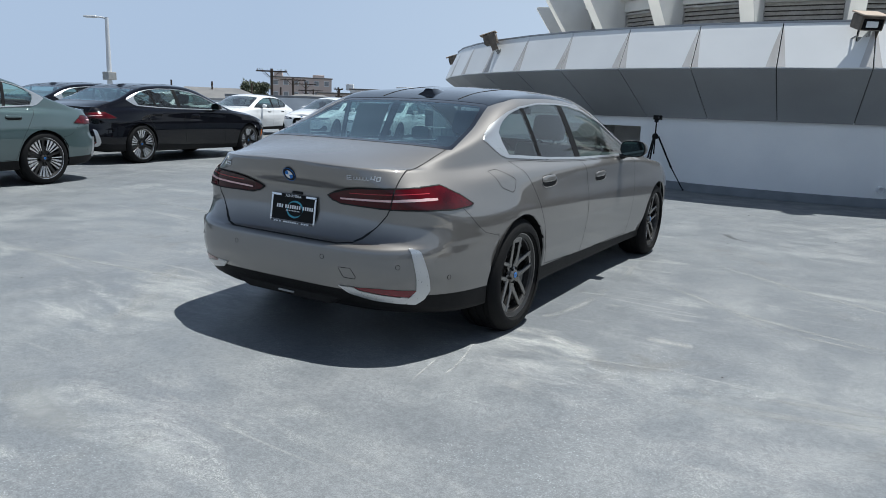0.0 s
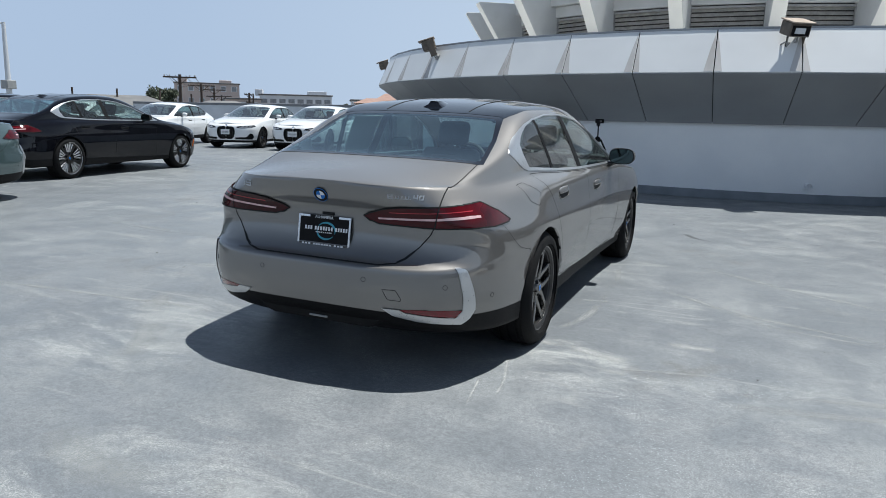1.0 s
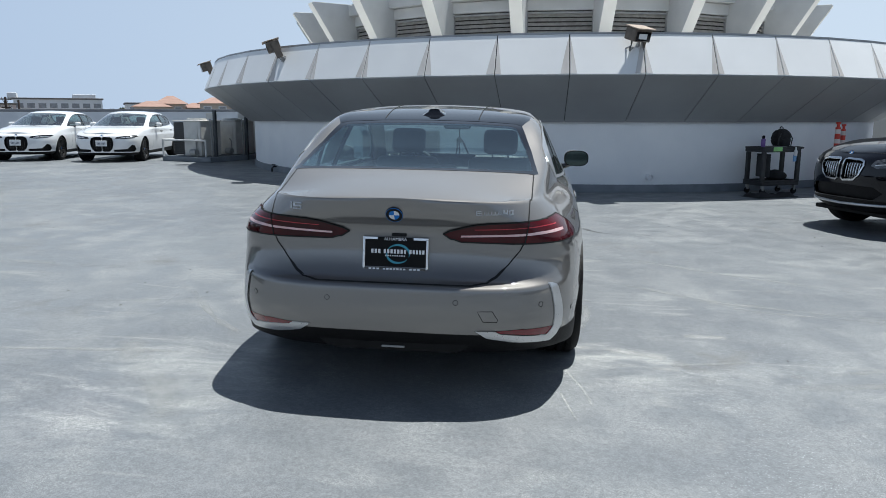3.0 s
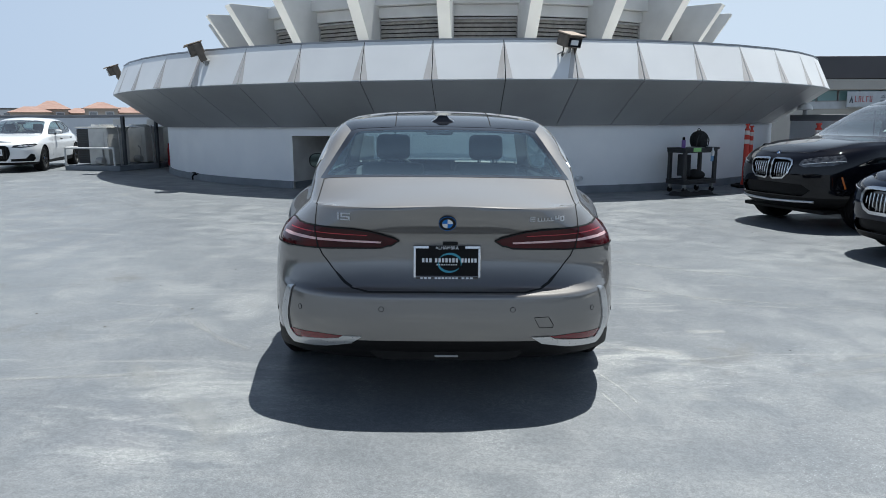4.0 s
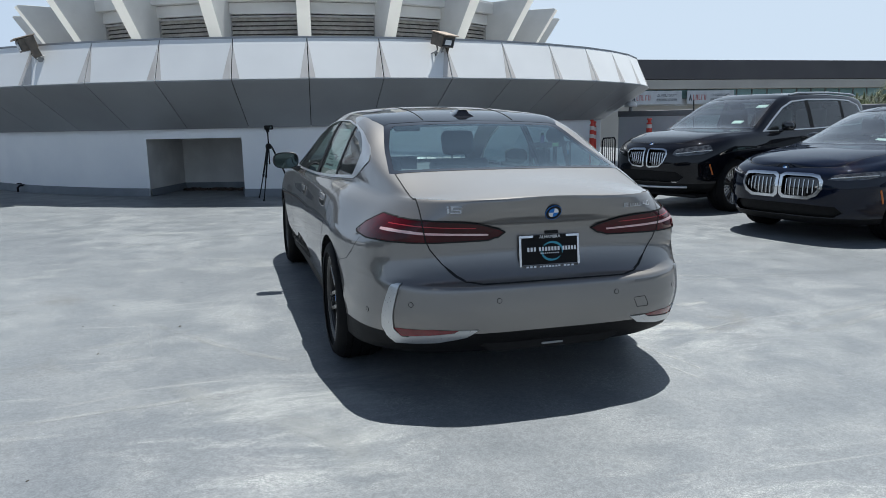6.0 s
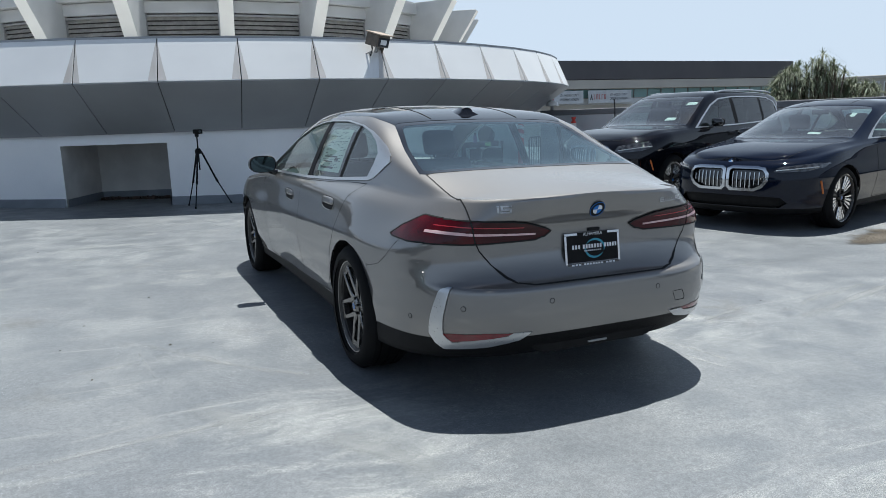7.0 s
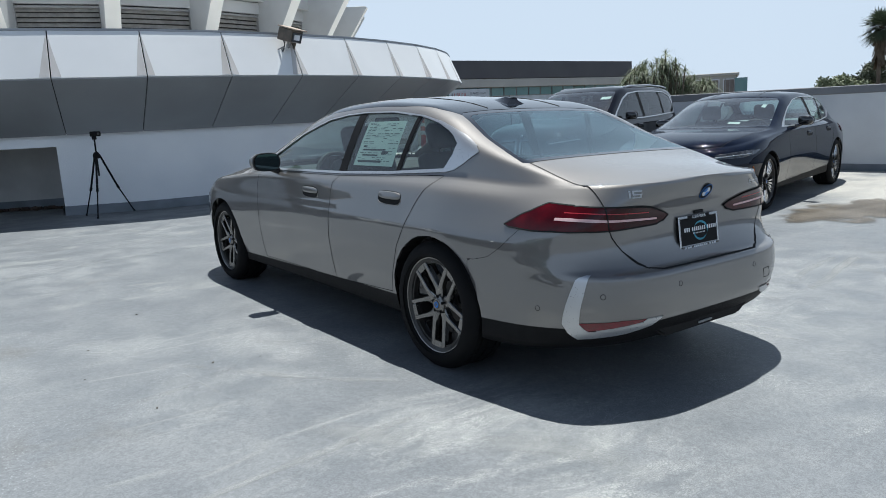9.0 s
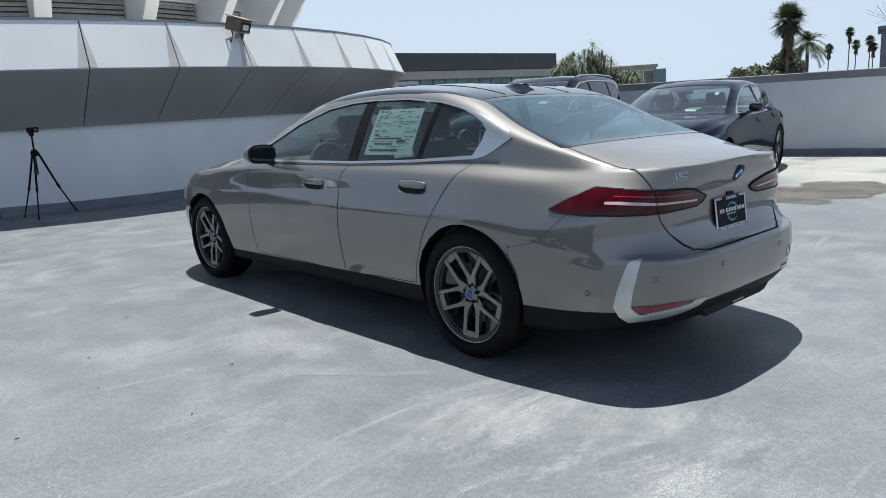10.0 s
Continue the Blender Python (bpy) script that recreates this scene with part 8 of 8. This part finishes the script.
cb = block("concrete_block", "far concrete office block with a glazed corner", 72.8, 50.2, -57.5, 11.2, 9, 3.9, "cream_band", 1, 7, roof="cream_band", win=(1.0, 1.5), lift=1.2, glass="brown_blind")
part("glass_bay", box(6.05, -4.0, 6.3, 1.3, 1.2, 12.6), "teal_glass", cb)
for k in range(3):
    part("mullion", box(4.45 + .45 * k, -4.62, 6.3, .07, .07, 12.6), "frame_grey", cb)
block("grey_tower", "grey windowless block beyond the parapet", 58.6, 12.4, -73.0, 7.0, 6, 4.45, "band", 0, 0, roof="band")
# a burst of thin bright rods on a mast, as on a rooftop sculpture
sc = thing("rod_sculpture", "burst of thin bright rods on a short mast", "sculpture", Matrix.Translation((55.35, 14.7, 4.75)))
part("mast", tube([(0, 0, -.6), (0, 0, .35)], .06, 8), "frame_grey", sc)
rnd = random.Random(3)
for k in range(26):
    a = 2 * math.pi * k / 26
    el = rnd.uniform(-.5, 1.2)
    d = Vector((math.cos(a) * math.cos(el), math.sin(a) * math.cos(el), math.sin(el)))
    part("rod", tube([(0, 0, .35), Vector((0, 0, .35)) + d * rnd.uniform(1.2, 1.7)], .012, 5), "pole_white", sc)


# ---- trees and palms ----
def leaf_cloud(bm, centre, radius, n, size, rnd, squash=1.0, droop=0.0):
    for _ in range(n):
        d = Vector((rnd.gauss(0, 1), rnd.gauss(0, 1), rnd.gauss(0, 1))).normalized()
        p = Vector(centre) + Vector((d.x, d.y, d.z * squash)) * radius * rnd.uniform(.55, 1.05)
        u = Vector((rnd.gauss(0, 1), rnd.gauss(0, 1), rnd.gauss(0, 1) - droop)).normalized()
        v = u.cross(Vector((rnd.gauss(0, 1), rnd.gauss(0, 1), rnd.gauss(0, 1)))).normalized()
        s = size * rnd.uniform(.6, 1.3)
        bm.faces.new([bm.verts.new(q) for q in (p, p + u * s * .5 + v * s * .28, p + u * s, p + u * s * .5 - v * s * .28)])


def tree(x, y, top, spread, mat, seed, label, leaf=.26, n=260):
    rnd = random.Random(seed)
    t = thing("tree", label, "tree", Matrix.Translation((x, y, GROUND)), "trees")
    h = top - GROUND
    b = bmesh.new()
    add_tube(b, [(0, 0, 0), (.1, 0, h * .4), (0, .1, h * .75)], [.35, .26, .14], 10)
    tips = []
    for k in range(7):
        a = 2 * math.pi * k / 7 + rnd.uniform(-.3, .3)
        tip = Vector((math.cos(a) * spread * rnd.uniform(.35, .8), math.sin(a) * spread * rnd.uniform(.35, .8), h * rnd.uniform(.78, .95)))
        add_tube(b, [(0, .05, h * .55), tip * .6 + Vector((0, 0, h * .26)), tip], [.13, .08, .03], 6)
        tips.append(tip)
    part("trunk", b, "bark", t, smooth=60)
    b = bmesh.new()
    for tip in tips + [Vector((0, 0, h * .93))]:
        for _ in range(3):
            c = tip + Vector((rnd.uniform(-1, 1), rnd.uniform(-1, 1), rnd.uniform(-.6, .5))) * spread * .28
            leaf_cloud(b, c, spread * rnd.uniform(.22, .38), n, leaf, rnd, .8)
    part("crown", b, mat, t, kind="stuff")


def palm(x, y, top, r, kind, seed, label, lean=0.0):
    """kind fan: short stiff fans over a skirt of dead ones; feather: long drooping fronds."""
    rnd = random.Random(seed)
    t = thing("palm_tree", label, "palm", Matrix.Translation((x, y, GROUND)), "palms")
    h = top - GROUND - r * .55
    part("trunk", tube([(0, 0, 0), (lean * .4, 0, h * .5), (lean, 0, h)], [.20 * r / 1.6, .13 * r / 1.6, .12 * r / 1.6], 10), "bark", t, smooth=60)
    b, dry = bmesh.new(), bmesh.new()
    c = Vector((lean, 0, h))
    if kind == "feather":
        for k in range(64):
            a, el = rnd.uniform(0, 2 * math.pi), rnd.uniform(-.55, 1.4)
            d = Vector((math.cos(a), math.sin(a), 0))
            ln = r * rnd.uniform(.8, 1.1)
            spine = [c + d * ln * s * math.cos(el) + Vector((0, 0, ln * (s * math.sin(el) - .55 * s * s))) for s in [q / 14 for q in range(15)]]
            for i in range(1, 15):
                for s in (-1, 1):
                    p = spine[i]
                    side = d.cross(Vector((0, 0, 1))) * s
                    tip = p + side * r * .26 * (1 - .6 * i / 15) + (spine[i] - spine[i - 1]).normalized() * r * .14 - Vector((0, 0, r * .06))
                    w = (spine[i] - spine[i - 1]) * .8
                    b.faces.new([b.verts.new(q) for q in (p, p + w, tip)])
    else:
        for k in range(120):
            a = rnd.uniform(0, 2 * math.pi)
            el = rnd.uniform(-.95, 1.45)
            d = Vector((math.cos(a) * math.cos(el), math.sin(a) * math.cos(el), math.sin(el)))
            p = c + d * r * rnd.uniform(.15, .52)
            side = d.cross(Vector((0, 0, 1))).normalized()
            upv = side.cross(d)
            for q in range(9):
                an = (q - 4) * .27
                tip = p + (d * math.cos(an) + side * math.sin(an) + upv * .1 * rnd.uniform(-1, 1)) * r * .52 - Vector((0, 0, r * .10 * abs(q - 4) / 4 + r * .08))
                w = (side * math.cos(an) - d * math.sin(an)) * r * .035
                b.faces.new([b.verts.new(z) for z in (p - w, p + w, tip)])
        for k in range(70):
            a = rnd.uniform(0, 2 * math.pi)
            z = h - r * rnd.uniform(.2, 1.5)
            p = Vector((lean + .12 * r * math.cos(a), .12 * r * math.sin(a), z + r * .3))
            tip = Vector((lean + r * rnd.uniform(.18, .36) * math.cos(a), r * rnd.uniform(.18, .36) * math.sin(a), z - r * .25))
            w = Vector((-math.sin(a), math.cos(a), 0)) * r * .09
            dry.faces.new([dry.verts.new(z2) for z2 in (p - w, p + w, tip + w * .6, tip - w * .6)])
    part("crown", b, "frond", t, kind="stuff")
    if len(dry.faces):
        part("dead_skirt", dry, "dry_frond", t, kind="stuff")
    else:
        dry.free()


palm(61.4, 24.0, 7.45, 1.95, "fan", 1, "fan palm with a skirt of dry fronds")
palm(71.3, 26.2, 6.1, 2.1, "feather", 2, "feather palm with drooping fronds")
for k, (px, py, top, r) in enumerate(((109.6, 38.1, 6.1, .95), (110.4, 35.7, 8.2, .95), (110.7, 34.9, 6.4, .9), (111.2, 33.3, 6.8, .95), (111.4, 32.9, 5.9, .9))):
    palm(px, py, top, r, "fan", 10 + k, "slender far fan palm against the sky", .3)
tree(66.5, 26.6, 4.6, 2.2, "leaf_dark", 21, "dark loose tree at the palms' feet")
tree(62.0, 27.2, 3.0, 2.0, "leaf", 22, "bright green bushy tree near the palms")
tree(77.0, 36.0, 3.0, 1.9, "leaf_dark", 23, "round grey-green tree beyond the parapet")
tree(74.0, 32.0, 2.5, 1.8, "leaf", 24, "low green tree beyond the parapet")
tree(-50.0, 48.0, 3.4, 1.7, "leaf_dark", 25, "dark tree behind the utility pole")
for k, (px, py) in enumerate(((-62.0, 98.0), (-60.0, 99.0), (-57.5, 100.0))):
    tree(px, py, 2.6 + .2 * k, 1.4, "leaf_dark", 30 + k, "small far green treetop", .4, 110)

# the broad clump of drooping leaves beyond the east parapet
yc = thing("dracaena_clump", "tall plume-like clump of slender arching green leaves", "tree", Matrix.Translation((32.8, 24.2, GROUND)), "trees")
rnd = random.Random(41)
b, lf = bmesh.new(), bmesh.new()
fall = curve([-1.1, -.75, -.35, .0, .15, .40, .50, .75, 1.15], [2.1, 1.55, .65, .15, .05, .75, 1.45, 1.25, 1.9])
for k in range(230):
    u = rnd.uniform(-1.1, 1.1) if k else .14
    hx, hy = u * 2.3, -u * 2.0 + rnd.uniform(-.8, .8)
    tall = 4.45 - GROUND - .75 - fall(u) - (rnd.uniform(0, 1.5) ** 1.6 if k else -.35)
    head = Vector((hx, hy, tall))
    add_tube(b, [(hx * .3, hy * .3, 0), (hx * .7, hy * .7, tall * .6), head], [.12, .08, .04], 6)
    for q in range(48):
        a, el = rnd.uniform(0, 2 * math.pi), rnd.uniform(.1, 1.5)
        d = Vector((math.cos(a) * math.cos(el), math.sin(a) * math.cos(el), math.sin(el)))
        ln = rnd.uniform(.5, 1.15)
        side = d.cross(Vector((0, 0, 1))).normalized()
        last = None
        for j in range(6):
            t = j / 5
            p = head + d * ln * t - Vector((0, 0, .88 * ln * t * t * (1.2 - .5 * math.sin(el))))
            w = side * .022 * (1 - .85 * t)
            row = (lf.verts.new(p - w), lf.verts.new(p + w))
            if last:
                lf.faces.new((last[0], last[1], row[1], row[0]))
            last = row
part("trunk", b, "bark", yc)
part("crown", lf, "leaf", yc, kind="stuff")
